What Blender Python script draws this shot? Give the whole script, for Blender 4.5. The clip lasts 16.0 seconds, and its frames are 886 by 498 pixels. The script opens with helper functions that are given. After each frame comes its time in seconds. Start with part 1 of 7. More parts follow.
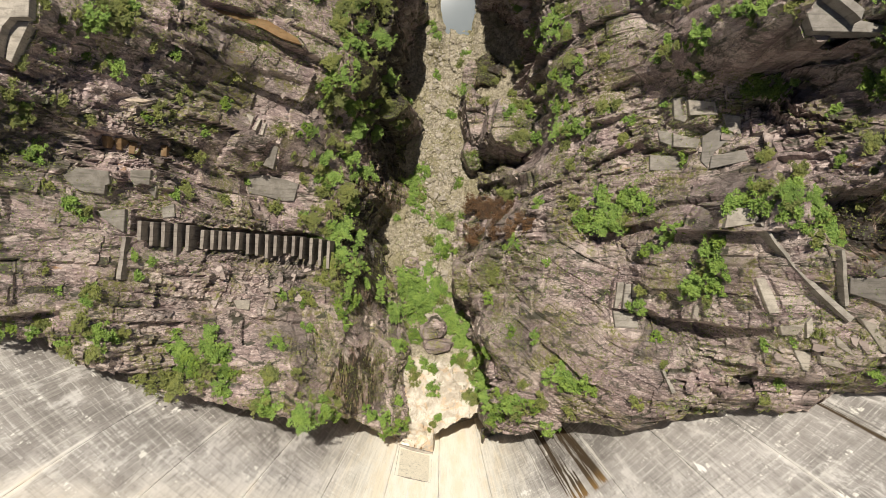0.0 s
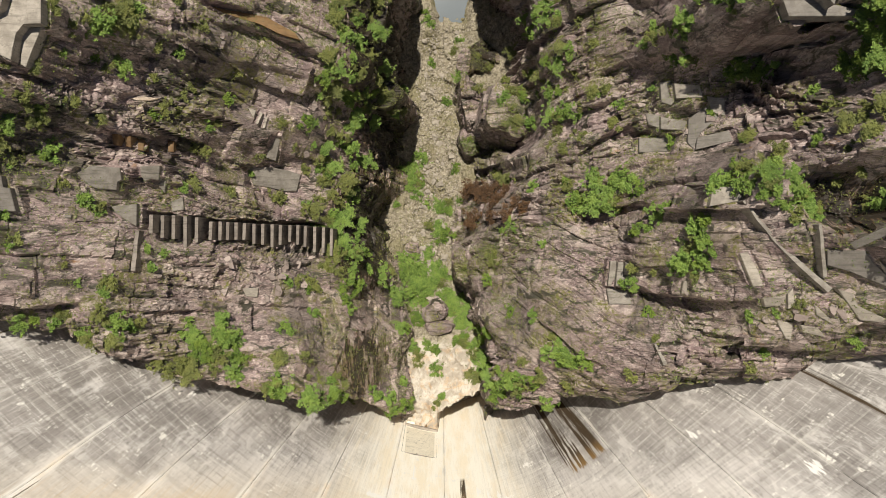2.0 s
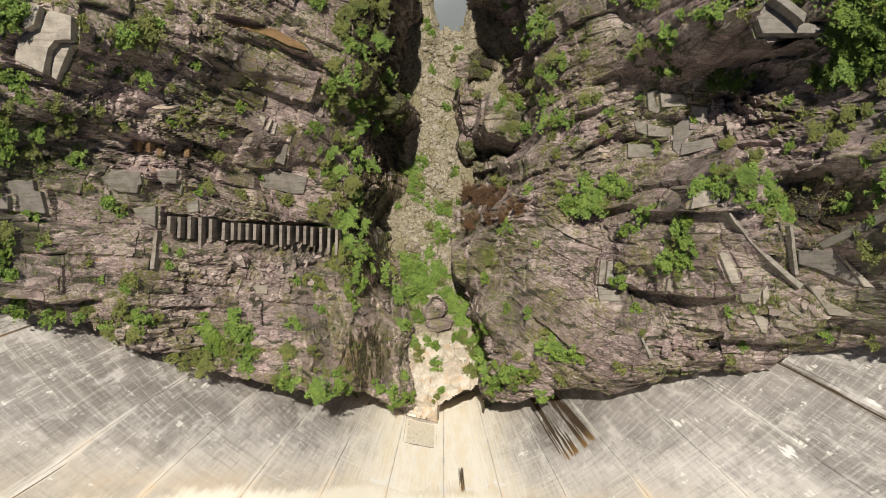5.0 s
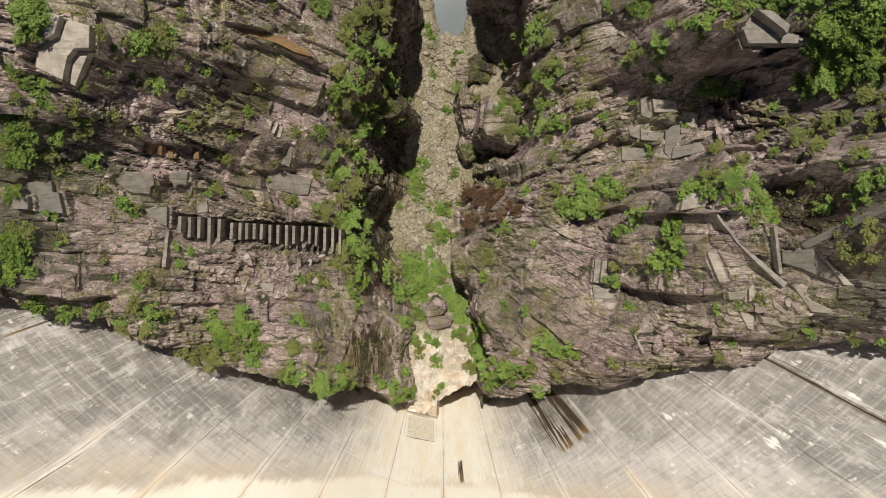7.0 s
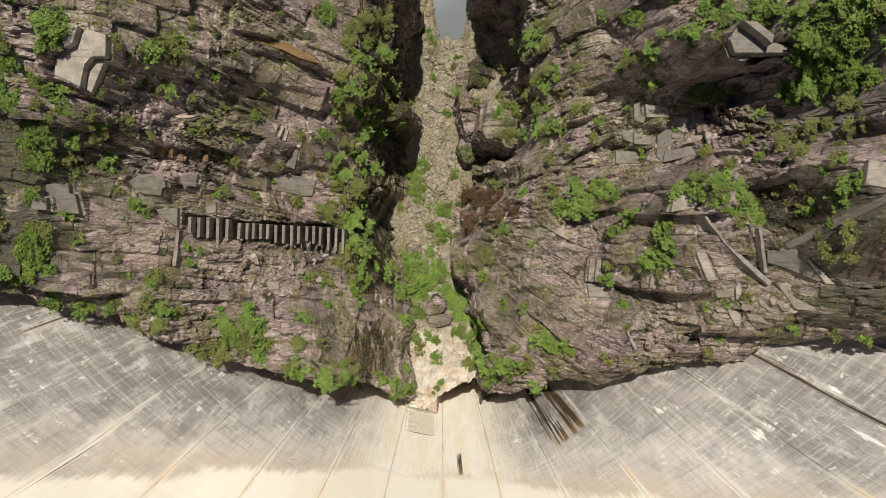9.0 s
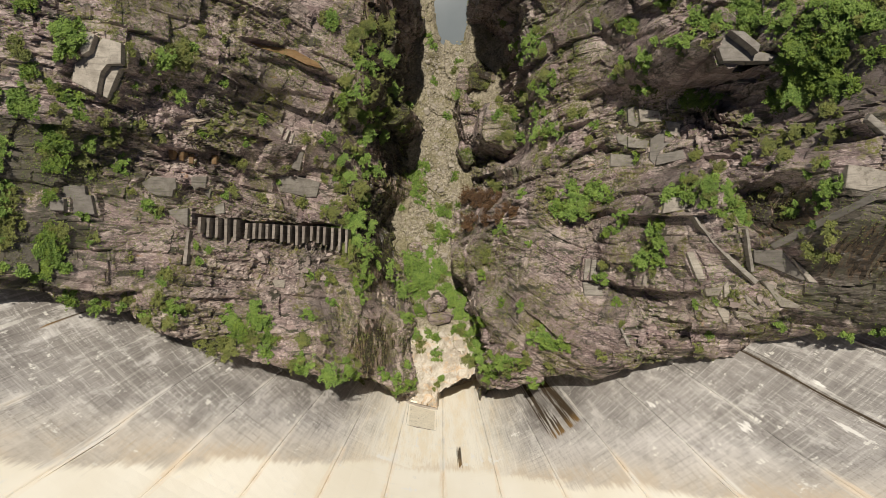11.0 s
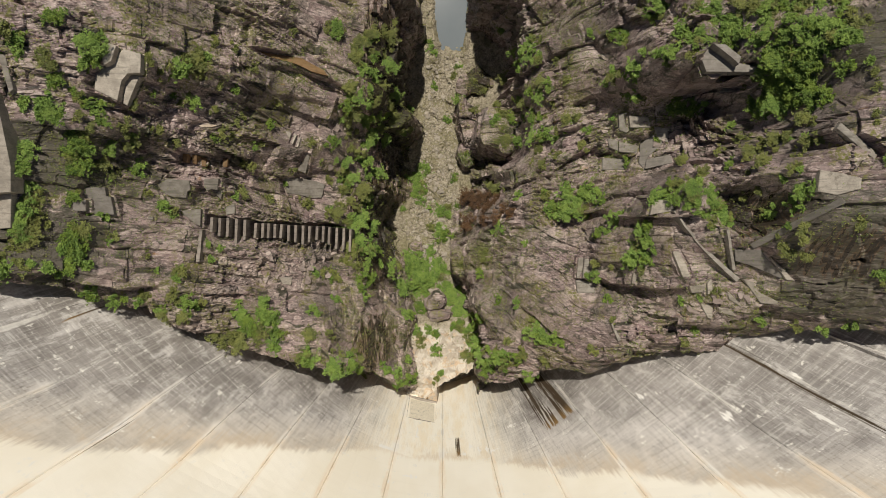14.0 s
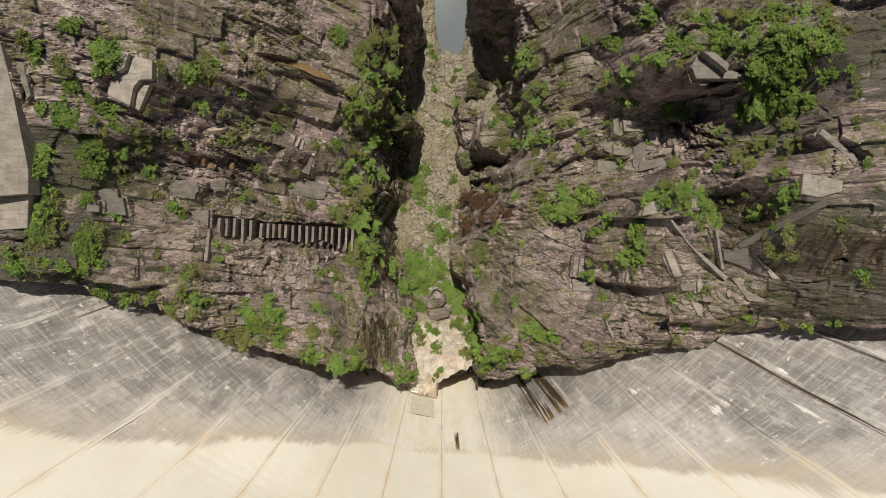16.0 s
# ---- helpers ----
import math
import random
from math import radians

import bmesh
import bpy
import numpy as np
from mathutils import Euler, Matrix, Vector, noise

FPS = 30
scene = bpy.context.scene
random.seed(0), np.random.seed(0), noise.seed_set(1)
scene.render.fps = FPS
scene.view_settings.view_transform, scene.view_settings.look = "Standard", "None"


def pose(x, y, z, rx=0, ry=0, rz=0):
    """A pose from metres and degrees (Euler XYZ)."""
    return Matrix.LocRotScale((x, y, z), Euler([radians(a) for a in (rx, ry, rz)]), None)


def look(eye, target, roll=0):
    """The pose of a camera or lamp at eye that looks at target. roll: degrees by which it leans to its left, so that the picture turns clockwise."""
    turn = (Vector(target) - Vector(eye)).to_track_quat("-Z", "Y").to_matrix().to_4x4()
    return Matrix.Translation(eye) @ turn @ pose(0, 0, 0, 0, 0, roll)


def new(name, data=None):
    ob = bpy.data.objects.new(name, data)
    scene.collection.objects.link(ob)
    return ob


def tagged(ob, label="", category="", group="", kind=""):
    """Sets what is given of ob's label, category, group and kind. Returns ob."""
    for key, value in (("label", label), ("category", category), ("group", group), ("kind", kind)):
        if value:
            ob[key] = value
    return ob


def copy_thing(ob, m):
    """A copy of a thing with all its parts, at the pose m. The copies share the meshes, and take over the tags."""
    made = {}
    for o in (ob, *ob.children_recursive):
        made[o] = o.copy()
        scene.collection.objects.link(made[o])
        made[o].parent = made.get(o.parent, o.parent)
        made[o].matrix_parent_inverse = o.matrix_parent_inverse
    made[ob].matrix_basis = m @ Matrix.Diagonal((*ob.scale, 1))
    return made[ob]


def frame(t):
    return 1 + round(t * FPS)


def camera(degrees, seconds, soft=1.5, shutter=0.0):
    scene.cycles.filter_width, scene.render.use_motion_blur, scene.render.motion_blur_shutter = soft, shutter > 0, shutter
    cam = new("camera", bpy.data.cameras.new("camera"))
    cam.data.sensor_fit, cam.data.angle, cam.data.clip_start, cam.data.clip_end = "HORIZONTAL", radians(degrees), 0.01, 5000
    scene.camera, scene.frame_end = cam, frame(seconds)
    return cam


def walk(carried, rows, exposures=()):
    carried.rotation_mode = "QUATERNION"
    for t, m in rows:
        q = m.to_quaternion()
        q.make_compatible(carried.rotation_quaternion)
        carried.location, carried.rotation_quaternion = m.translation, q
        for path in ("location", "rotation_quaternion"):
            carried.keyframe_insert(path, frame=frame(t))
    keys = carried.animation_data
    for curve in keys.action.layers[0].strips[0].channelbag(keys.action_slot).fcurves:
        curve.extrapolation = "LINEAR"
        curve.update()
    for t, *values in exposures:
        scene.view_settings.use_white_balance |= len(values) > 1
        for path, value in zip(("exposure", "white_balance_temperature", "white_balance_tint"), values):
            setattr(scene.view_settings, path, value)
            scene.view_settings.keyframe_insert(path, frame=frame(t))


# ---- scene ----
cam = camera(68.2, 16.0, soft=0.85)
METRES, EYE, TILT, LEAN, TURN = 40.0, 210.0, -90.0, 0.0, 0.0
ROWS = [
    (0.0, 0.0, 0.0, 0.0, 0.0, 0.0, 0.0),
    (0.5, 0.0006, -0.0319, 0.0006, -0.01, -1.11, 0.44),
    (1.0, 0.0012, -0.0643, 0.0008, -0.01, -1.39, 0.94),
    (1.5, 0.0019, -0.0957, 0.0013, -0.03, -1.38, 1.32),
    (2.0, 0.0026, -0.1273, 0.0015, -0.04, -1.37, 1.56),
    (2.5, 0.0034, -0.1591, 0.0013, -0.05, -1.37, 1.63),
    (3.0, 0.0044, -0.1907, 0.0012, -0.04, -1.36, 1.61),
    (3.5, 0.0046, -0.222, 0.0013, -0.03, -1.35, 1.59),
    (4.0, 0.005, -0.2537, 0.0014, -0.03, -1.34, 1.57),
    (6.5, 0.0046, -0.4086, 0.0014, -0.03, -1.31, 1.41),
    (7.0, 0.004, -0.44, 0.0015, -0.03, -1.32, 1.39),
    (7.5, 0.0041, -0.4714, 0.0015, -0.03, -1.31, 1.37),
    (8.0, 0.0044, -0.5027, 0.0015, -0.02, -1.31, 1.35),
    (8.5, 0.0042, -0.5338, 0.0019, -0.03, -1.31, 1.33),
    (9.0, 0.0041, -0.5649, 0.0022, -0.03, -1.31, 1.3),
    (11.5, 0.0043, -0.7213, 0.0034, 0.01, -1.32, 1.19),
    (12.0, 0.0048, -0.7524, 0.0032, 0.01, -1.32, 1.16),
    (12.5, 0.0045, -0.7832, 0.003, 0.01, -1.33, 1.14),
    (13.0, 0.0045, -0.8144, 0.0032, 0.0, -1.34, 1.13),
    (13.5, 0.0045, -0.8453, 0.003, -0.01, -1.33, 1.1),
    (14.0, 0.0042, -0.8763, 0.0033, -0.02, -1.33, 1.09),
    (14.5, 0.0036, -0.9074, 0.0034, -0.03, -1.34, 1.08),
    (15.0, 0.0038, -0.9382, 0.0038, -0.03, -1.34, 1.07),
    (15.5, 0.004, -0.969, 0.0046, -0.05, -1.34, 1.05),
    (16.0, 0.0043, -0.9998, 0.0057, -0.04, -1.35, 1.04),
]
walk(cam, [(t, pose(0, 0, EYE, TILT, LEAN, TURN) @ pose(METRES * x, METRES * y, METRES * z, 90 + pitch, roll, yaw)) for t, x, y, z, yaw, pitch, roll in ROWS],
     exposures=[(0.0, 0.42), (0.5, 0.34), (3.5, 0.25), (7.0, 0.13), (11.0, 0.01), (16.0, -0.11)])

# ---- world and light ----
SUN_EL, SUN_AZ = 66.0, -3.0            # height, and turn from +y towards +x
world = bpy.data.worlds.new("world")
scene.world = world
world.use_nodes = True
wn = world.node_tree.nodes
sky = wn.new("ShaderNodeTexSky")
sky.sky_type, sky.sun_disc = "NISHITA", False
sky.sun_elevation, sky.sun_rotation = radians(SUN_EL), radians(SUN_AZ)
wn["Background"].inputs[1].default_value = 0.05
world.node_tree.links.new(sky.outputs[0], wn["Background"].inputs[0])
sun = new("sun", bpy.data.lights.new("sun", "SUN"))
sun.data.energy, sun.data.angle, sun.data.color = 5.5, radians(0.6), (1.0, 0.94, 0.83)
sd = Vector((math.sin(radians(SUN_AZ)) * math.cos(radians(SUN_EL)), math.cos(radians(SUN_AZ)) * math.cos(radians(SUN_EL)), math.sin(radians(SUN_EL))))
sun.matrix_world = look(sd * 400, (0, 0, 0))

# ---- materials ----


class Mat:
    """A small node builder on one Principled material."""

    def __init__(self, name, rough=0.9, metal=0.0, spec=0.25):
        self.m = bpy.data.materials.new(name)
        self.m.use_nodes = True
        self.t = self.m.node_tree
        self.b = self.t.nodes["Principled BSDF"]
        self.b.inputs["Roughness"].default_value = rough
        self.b.inputs["Metallic"].default_value = metal
        self.b.inputs["Specular IOR Level"].default_value = spec
        self.pos = self.t.nodes.new("ShaderNodeNewGeometry").outputs["Position"]

    def put(self, value, socket):
        if isinstance(value, bpy.types.NodeSocket):
            self.t.links.new(value, socket)
        elif isinstance(value, (tuple, list)) and len(value) == 3 and socket.type == "RGBA":
            socket.default_value = (*value, 1)
        else:
            socket.default_value = value

    def map(self, scale=(1, 1, 1), turn=(0, 0, 0), src=None):
        n = self.t.nodes.new("ShaderNodeMapping")
        self.put(src or self.pos, n.inputs[0])
        n.inputs["Rotation"].default_value = [radians(a) for a in turn]
        n.inputs["Scale"].default_value = scale
        return n.outputs[0]

    def noise(self, vec, scale=1.0, detail=5.0, rough=0.55, warp=0.0):
        n = self.t.nodes.new("ShaderNodeTexNoise")
        self.put(vec, n.inputs["Vector"])
        n.inputs["Scale"].default_value, n.inputs["Detail"].default_value = scale, detail
        n.inputs["Roughness"].default_value, n.inputs["Distortion"].default_value = rough, warp
        return n.outputs[0]

    def cells(self, vec, scale=1.0, feature="F1", out="Distance"):
        n = self.t.nodes.new("ShaderNodeTexVoronoi")
        n.feature = feature
        self.put(vec, n.inputs["Vector"])
        n.inputs["Scale"].default_value = scale
        return n.outputs[out]

    def ramp(self, v, lo, hi, a=0.0, b=1.0):
        n = self.t.nodes.new("ShaderNodeMapRange")
        n.interpolation_type = "SMOOTHSTEP"
        self.put(v, n.inputs[0])
        for i, x in enumerate((lo, hi, a, b)):
            n.inputs[1 + i].default_value = x
        return n.outputs[0]

    def math(self, op, a, b=0.0, c=0.0):
        n = self.t.nodes.new("ShaderNodeMath")
        n.operation = op
        for i, x in enumerate((a, b, c)):
            self.put(x, n.inputs[i])
        return n.outputs[0]

    def mix(self, f, a, b, kind="MIX"):
        n = self.t.nodes.new("ShaderNodeMix")
        n.data_type, n.blend_type = "RGBA", kind
        self.put(f, n.inputs[0])
        self.put(a, n.inputs[6])
        self.put(b, n.inputs[7])
        return n.outputs[2]

    def axis(self, i, src=None):
        n = self.t.nodes.new("ShaderNodeSeparateXYZ")
        self.put(src or self.pos, n.inputs[0])
        return n.outputs[i]

    def normal(self, i):
        n = self.t.nodes.new("ShaderNodeNewGeometry")
        return self.axis(i, n.outputs["Normal"])

    def random(self):
        return self.t.nodes.new("ShaderNodeObjectInfo").outputs["Random"]

    def island(self):
        return self.t.nodes.new("ShaderNodeNewGeometry").outputs["Random Per Island"]

    def done(self, colour, height=None, strength=0.5, dist=0.3, rough=None):
        self.put(colour, self.b.inputs["Base Color"])
        if rough is not None:
            self.put(rough, self.b.inputs["Roughness"])
        if height is not None:
            n = self.t.nodes.new("ShaderNodeBump")
            n.inputs["Strength"].default_value, n.inputs["Distance"].default_value = strength, dist
            self.put(height, n.inputs["Height"])
            self.put(n.outputs[0], self.b.inputs["Normal"])
        return self.m


def rock_material(name, turn, base_a, base_b, pale, green=1.0, rust=1.0, wet_shade=(), dark_patches=()):
    k = Mat(name, 0.62, spec=0.45)
    bed = k.map((0.3, 1.0, 0.5), turn)                  # stretched along the beds
    big = k.noise(k.pos, 0.05, 4, 0.6, 0.4)
    mid = k.noise(bed, 0.5, 6, 0.62, 1.2)
    fine = k.noise(bed, 2.2, 7, 0.72, 1.0)
    line = k.noise(k.map((0.1, 1.0, 0.3), turn), 2.6, 5, 0.65, 1.6)
    grit = k.noise(k.pos, 3.6, 6, 0.74)
    tint = k.cells(k.map((0.2, 0.5, 0.32), turn), 0.6, "F1", "Color")
    bend = k.t.nodes.new("ShaderNodeVectorMath")
    bend.operation = "MULTIPLY_ADD"
    nz = k.t.nodes.new("ShaderNodeTexNoise")
    nz.inputs["Scale"].default_value, nz.inputs["Detail"].default_value = 0.9, 4
    k.put(k.pos, nz.inputs["Vector"])
    k.put(nz.outputs["Color"], bend.inputs[0])
    bend.inputs[1].default_value = (0.7, 0.7, 0.7)
    k.put(bed, bend.inputs[2])
    block = k.cells(bend.outputs[0], 0.85, "F1", "Color")
    chip = k.cells(bend.outputs[0], 2.3, "F1", "Color")
    split = k.ramp(k.cells(bend.outputs[0], 0.62, "DISTANCE_TO_EDGE"), 0.0, 0.035)
    worn = k.ramp(k.noise(k.map((0.6, 1.0, 0.8), turn), 0.085, 4, 0.6, 0.8), 0.42, 0.56, 0.3, 1.0)       # smooth plates here, broken rock there
    by_wear = lambda v: k.math("MULTIPLY", v, worn)
    c = k.mix(k.ramp(mid, 0.36, 0.64), base_a, base_b)
    c = k.mix(k.ramp(k.axis(0, tint), 0.5, 0.9, 0, 0.7), c, (0.236, 0.165, 0.16))
    c = k.mix(k.ramp(k.axis(1, tint), 0.62, 0.95, 0, 0.6), c, (0.42, 0.35, 0.3))
    c = k.mix(k.ramp(k.axis(1, block), 0.55, 1.0, 0, 0.45), c, pale)
    c = k.mix(by_wear(k.ramp(k.axis(2, chip), 0.65, 1.0, 0, 0.5)), c, (0.075, 0.063, 0.053))
    c = k.mix(k.ramp(fine, 0.52, 0.64, 0, 0.8), c, pale)
    c = k.mix(by_wear(k.ramp(fine, 0.48, 0.36, 0, 0.9)), c, (0.045, 0.037, 0.032))
    c = k.mix(k.ramp(line, 0.4, 0.33, 0, 0.55), c, (0.035, 0.03, 0.025))                     # open bed joints
    c = k.mix(k.math("MULTIPLY", k.ramp(split, 1.0, 0.0), k.ramp(mid, 0.44, 0.6, 0, 0.55)), c, (0.03, 0.026, 0.022))
    c = k.mix(by_wear(k.ramp(grit, 0.46, 0.34, 0, 0.8)), c, (0.06, 0.051, 0.042))
    c = k.mix(k.ramp(grit, 0.57, 0.68, 0, 0.7), c, (0.64, 0.54, 0.465))
    c = k.mix(k.ramp(big, 0.5, 0.64, 0, 0.6), c, (0.07, 0.058, 0.05))     # weathered dark patches
    c = k.mix(k.math("MULTIPLY", k.ramp(k.noise(k.map((0.5, 1.4, 0.5), turn), 0.2, 5, 0.62, 1.0), 0.66, 0.73), 0.7 * rust), c, (0.30, 0.15, 0.045))
    moss = k.math("MULTIPLY", k.ramp(k.noise(k.pos, 0.11, 7, 0.72, 0.6), 0.49, 0.6), k.ramp(k.normal(2), 0.15, 0.55))
    moss = k.math("MULTIPLY", moss, k.ramp(k.noise(k.pos, 1.5, 5, 0.72), 0.42, 0.56, 0, green))
    c = k.mix(moss, c, k.mix(k.noise(k.pos, 2.0, 3), (0.08, 0.088, 0.016), (0.19, 0.175, 0.045)))
    for hx, hy, rx, ry in dark_patches:                          # ragged near-black patches; the one at (-84, -14) paints an overhang's shade
        d = k.math("ADD", k.math("POWER", k.math("DIVIDE", k.math("SUBTRACT", k.axis(0), hx), rx), 2.0), k.math("POWER", k.math("DIVIDE", k.math("SUBTRACT", k.axis(1), hy), ry), 2.0))
        patchy = k.math("ADD", k.noise(bed, 0.4, 7, 0.7, 0.8), k.math("MULTIPLY", k.ramp(d, 1.6, 0.0), 0.2))
        c = k.mix(k.ramp(patchy, 0.54, 0.64, 0, 0.8), c, k.mix(grit, (0.028, 0.026, 0.017), (0.075, 0.068, 0.045)))
    gloss = k.ramp(k.axis(2, block), 0.1, 0.9, 0.4, 0.8)
    for wx, wy, rx, ry, much in wet_shade:                      # trickling water, dark, rust-edged, shiny; slot zones only paint shade into the colour
        d = k.math("ADD", k.math("POWER", k.math("DIVIDE", k.math("SUBTRACT", k.axis(0), wx), rx), 2.0), k.math("POWER", k.math("DIVIDE", k.math("SUBTRACT", k.axis(1), wy), ry), 2.0))
        streaky = k.math("ADD", k.noise(k.map((1.1, 0.16, 0.12)), 1.0, 6, 0.68, 0.6), k.math("MULTIPLY", k.ramp(d, 1.3, 0.0), 0.26))
        here = k.ramp(d, 1.7, 1.0)
        c = k.mix(k.math("MULTIPLY", here, k.ramp(streaky, 0.66 - much, 0.7 - much, 0, 0.7)), c, (0.13, 0.07, 0.03))
        c = k.mix(k.math("MULTIPLY", here, k.ramp(streaky, 0.69 - much, 0.73 - much, 0, 0.92)), c, (0.022, 0.018, 0.013))
        gloss = k.math("SUBTRACT", gloss, k.math("MULTIPLY", here, k.ramp(streaky, 0.69 - much, 0.73 - much, 0, 0.2)))
    crack = k.ramp(k.cells(k.map((0.16, 1.0, 0.6), turn, bend.outputs[0]), 0.3, "DISTANCE_TO_EDGE"), 0.0, 0.02)
    c = k.mix(k.math("MULTIPLY", k.ramp(crack, 1.0, 0.0), k.ramp(line, 0.44, 0.56, 0, 0.8)), c, (0.025, 0.021, 0.018))
    h = k.math("MULTIPLY", mid, 0.12)
    for v, w in ((fine, 0.34), (line, 0.26), (grit, 0.3), (split, 0.1), (crack, 0.2), (k.axis(0, block), 0.2), (k.axis(1, chip), 0.14)):
        h = k.math("ADD", h, k.math("MULTIPLY", v, w))
    return k.done(c, k.math("MULTIPLY", h, k.ramp(worn, 0.3, 1.0, 0.55, 1.0)), 1.0, 0.46, gloss)


# the zone at (-14, 38) paints the slot's shade onto the west wall
M_ROCK_L = rock_material("rock_west", (0, 10, 14), (0.167, 0.119, 0.109), (0.316, 0.234, 0.213), (0.55, 0.452, 0.4), wet_shade=((-19, 2, 7.5, 17, 0.08), (-19, -30, 7, 11, -0.03), (-14, 38, 6, 26, 0.12)), dark_patches=((-72, 15, 16, 8), (-78, -1, 16, 9), (-84, -14, 16, 8)))
# (14, 56) paints slot shade on the wall; (71, -4), (58, 3) darken the rock
M_ROCK_R = rock_material("rock_east", (0, -8, 4), (0.139, 0.099, 0.092), (0.261, 0.193, 0.178), (0.475, 0.388, 0.35), wet_shade=((71, -4, 11, 7, -0.05), (58, 3, 5, 5, 0.05), (14, 56, 5, 14, 0.12)), dark_patches=((74, 30, 14, 9), (73, -9, 13, 9), (66, 1, 9, 6)))


def bed_material():
    k = Mat("gravel", 0.93, spec=0.2)
    st = k.cells(k.pos, 1.7, "F1", "Color")
    grain = k.noise(k.pos, 2.2, 6, 0.72, 0.3)
    c = k.mix(k.axis(0, st), (0.16, 0.137, 0.096), (0.32, 0.28, 0.205))
    c = k.mix(k.ramp(grain, 0.5, 0.68, 0, 0.7), c, (0.42, 0.37, 0.285))
    c = k.mix(k.ramp(grain, 0.48, 0.34, 0, 0.75), c, (0.08, 0.068, 0.048))
    c = k.mix(k.ramp(k.noise(k.pos, 0.13, 6, 0.65), 0.46, 0.62, 0, 0.5), c, (0.15, 0.135, 0.055))
    # lime-crusted rock at the foot of the dam
    soft = k.math("MULTIPLY", k.noise(k.pos, 0.22, 5), 14.0)
    white = k.ramp(k.math("ADD", k.axis(1), soft), -21.0, -24.5)
    patch = k.noise(k.map((1, 0.7, 1), (0, 0, 25)), 0.3, 7, 0.68, 1.0)
    chalk = k.mix(k.ramp(patch, 0.4, 0.6), (0.56, 0.505, 0.425), (0.38, 0.33, 0.265))
    chalk = k.mix(k.ramp(k.noise(k.pos, 0.34, 6, 0.68, 0.8), 0.5, 0.62, 0, 0.65), chalk, (0.52, 0.36, 0.215))
    chalk = k.mix(k.ramp(k.noise(k.pos, 1.5, 6, 0.7), 0.53, 0.68, 0, 0.4), chalk, (0.3, 0.25, 0.18))
    chalk = k.mix(k.ramp(k.noise(k.pos, 0.5, 6, 0.7), 0.36, 0.26, 0, 0.8), chalk, (0.17, 0.15, 0.06))
    c = k.mix(white, c, chalk)
    return k.done(c, k.math("ADD", grain, k.math("MULTIPLY", k.noise(k.pos, 0.8, 6, 0.7), 1.2)), 0.9, 0.45)


def concrete_material(name, a, b, streak=0.5, turn=(0, 0, 0)):
    k = Mat(name, 0.9, spec=0.2)
    n = k.noise(k.pos, 0.5, 6, 0.65)
    f = k.noise(k.pos, 5, 5, 0.6)
    s = k.noise(k.map((0.25, 2.2, 0.25), turn), 1.0, 5, 0.6)
    c = k.mix(k.ramp(n, 0.35, 0.65), a, b)
    c = k.mix(k.ramp(s, 0.5, 0.68, 0, streak), c, tuple(0.45 * x for x in a))
    c = k.mix(k.ramp(f, 0.54, 0.68, 0, 0.5), c, (0.13, 0.115, 0.075))
    c = k.mix(k.ramp(k.noise(k.pos, 0.9, 6, 0.7), 0.55, 0.68, 0, 0.6), c, (0.12, 0.105, 0.08))
    c = k.mix(k.math("MULTIPLY", k.random(), 0.35), c, tuple(0.7 * x for x in a))
    return k.done(c, k.math("ADD", f, n), 0.35, 0.1)


M_BED = bed_material()
M_CONC = concrete_material("weathered_concrete", (0.165, 0.147, 0.125), (0.275, 0.25, 0.215), 0.65)
M_CAP = concrete_material("pale_concrete", (0.235, 0.207, 0.172), (0.37, 0.33, 0.277))
M_CONC_D = concrete_material("dark_concrete", (0.15, 0.135, 0.118), (0.215, 0.195, 0.172))
M_RIB = concrete_material("rib_concrete", (0.165, 0.142, 0.123), (0.25, 0.22, 0.19), 0.7)
M_RUSTC = concrete_material("rusty_concrete", (0.13, 0.075, 0.035), (0.2, 0.135, 0.075))


LIME = [(-0.59, 69, 0.03, 5), (-0.59, 72.5, 0.1, 1.2), (-1.19, 84.6, 0.2, 1.6), (0.44, 83, 0.1, 2), (0.6, 79, 0.05, 3.5), (0.78, 82, 0.06, 3), (0.95, 82, 0.06, 3.2), (1.07, 84, 0.12, 1.4), (-0.6, 97, 0.2, 1.3), (1.6, 73, 0.16, 1.6), (4.84, 117, 0.1, 3.6), (5.66, 130, 0.07, 5.0), (5.0, 91.5, 0.16, 1.2), (4.08, 98.5, 0.05, 3.0), (-4.68, 90, 0.06, 2.4), (6.05, 119.5, 0.05, 1.8)]      # lime patches: place along the arch, height, half width, half height


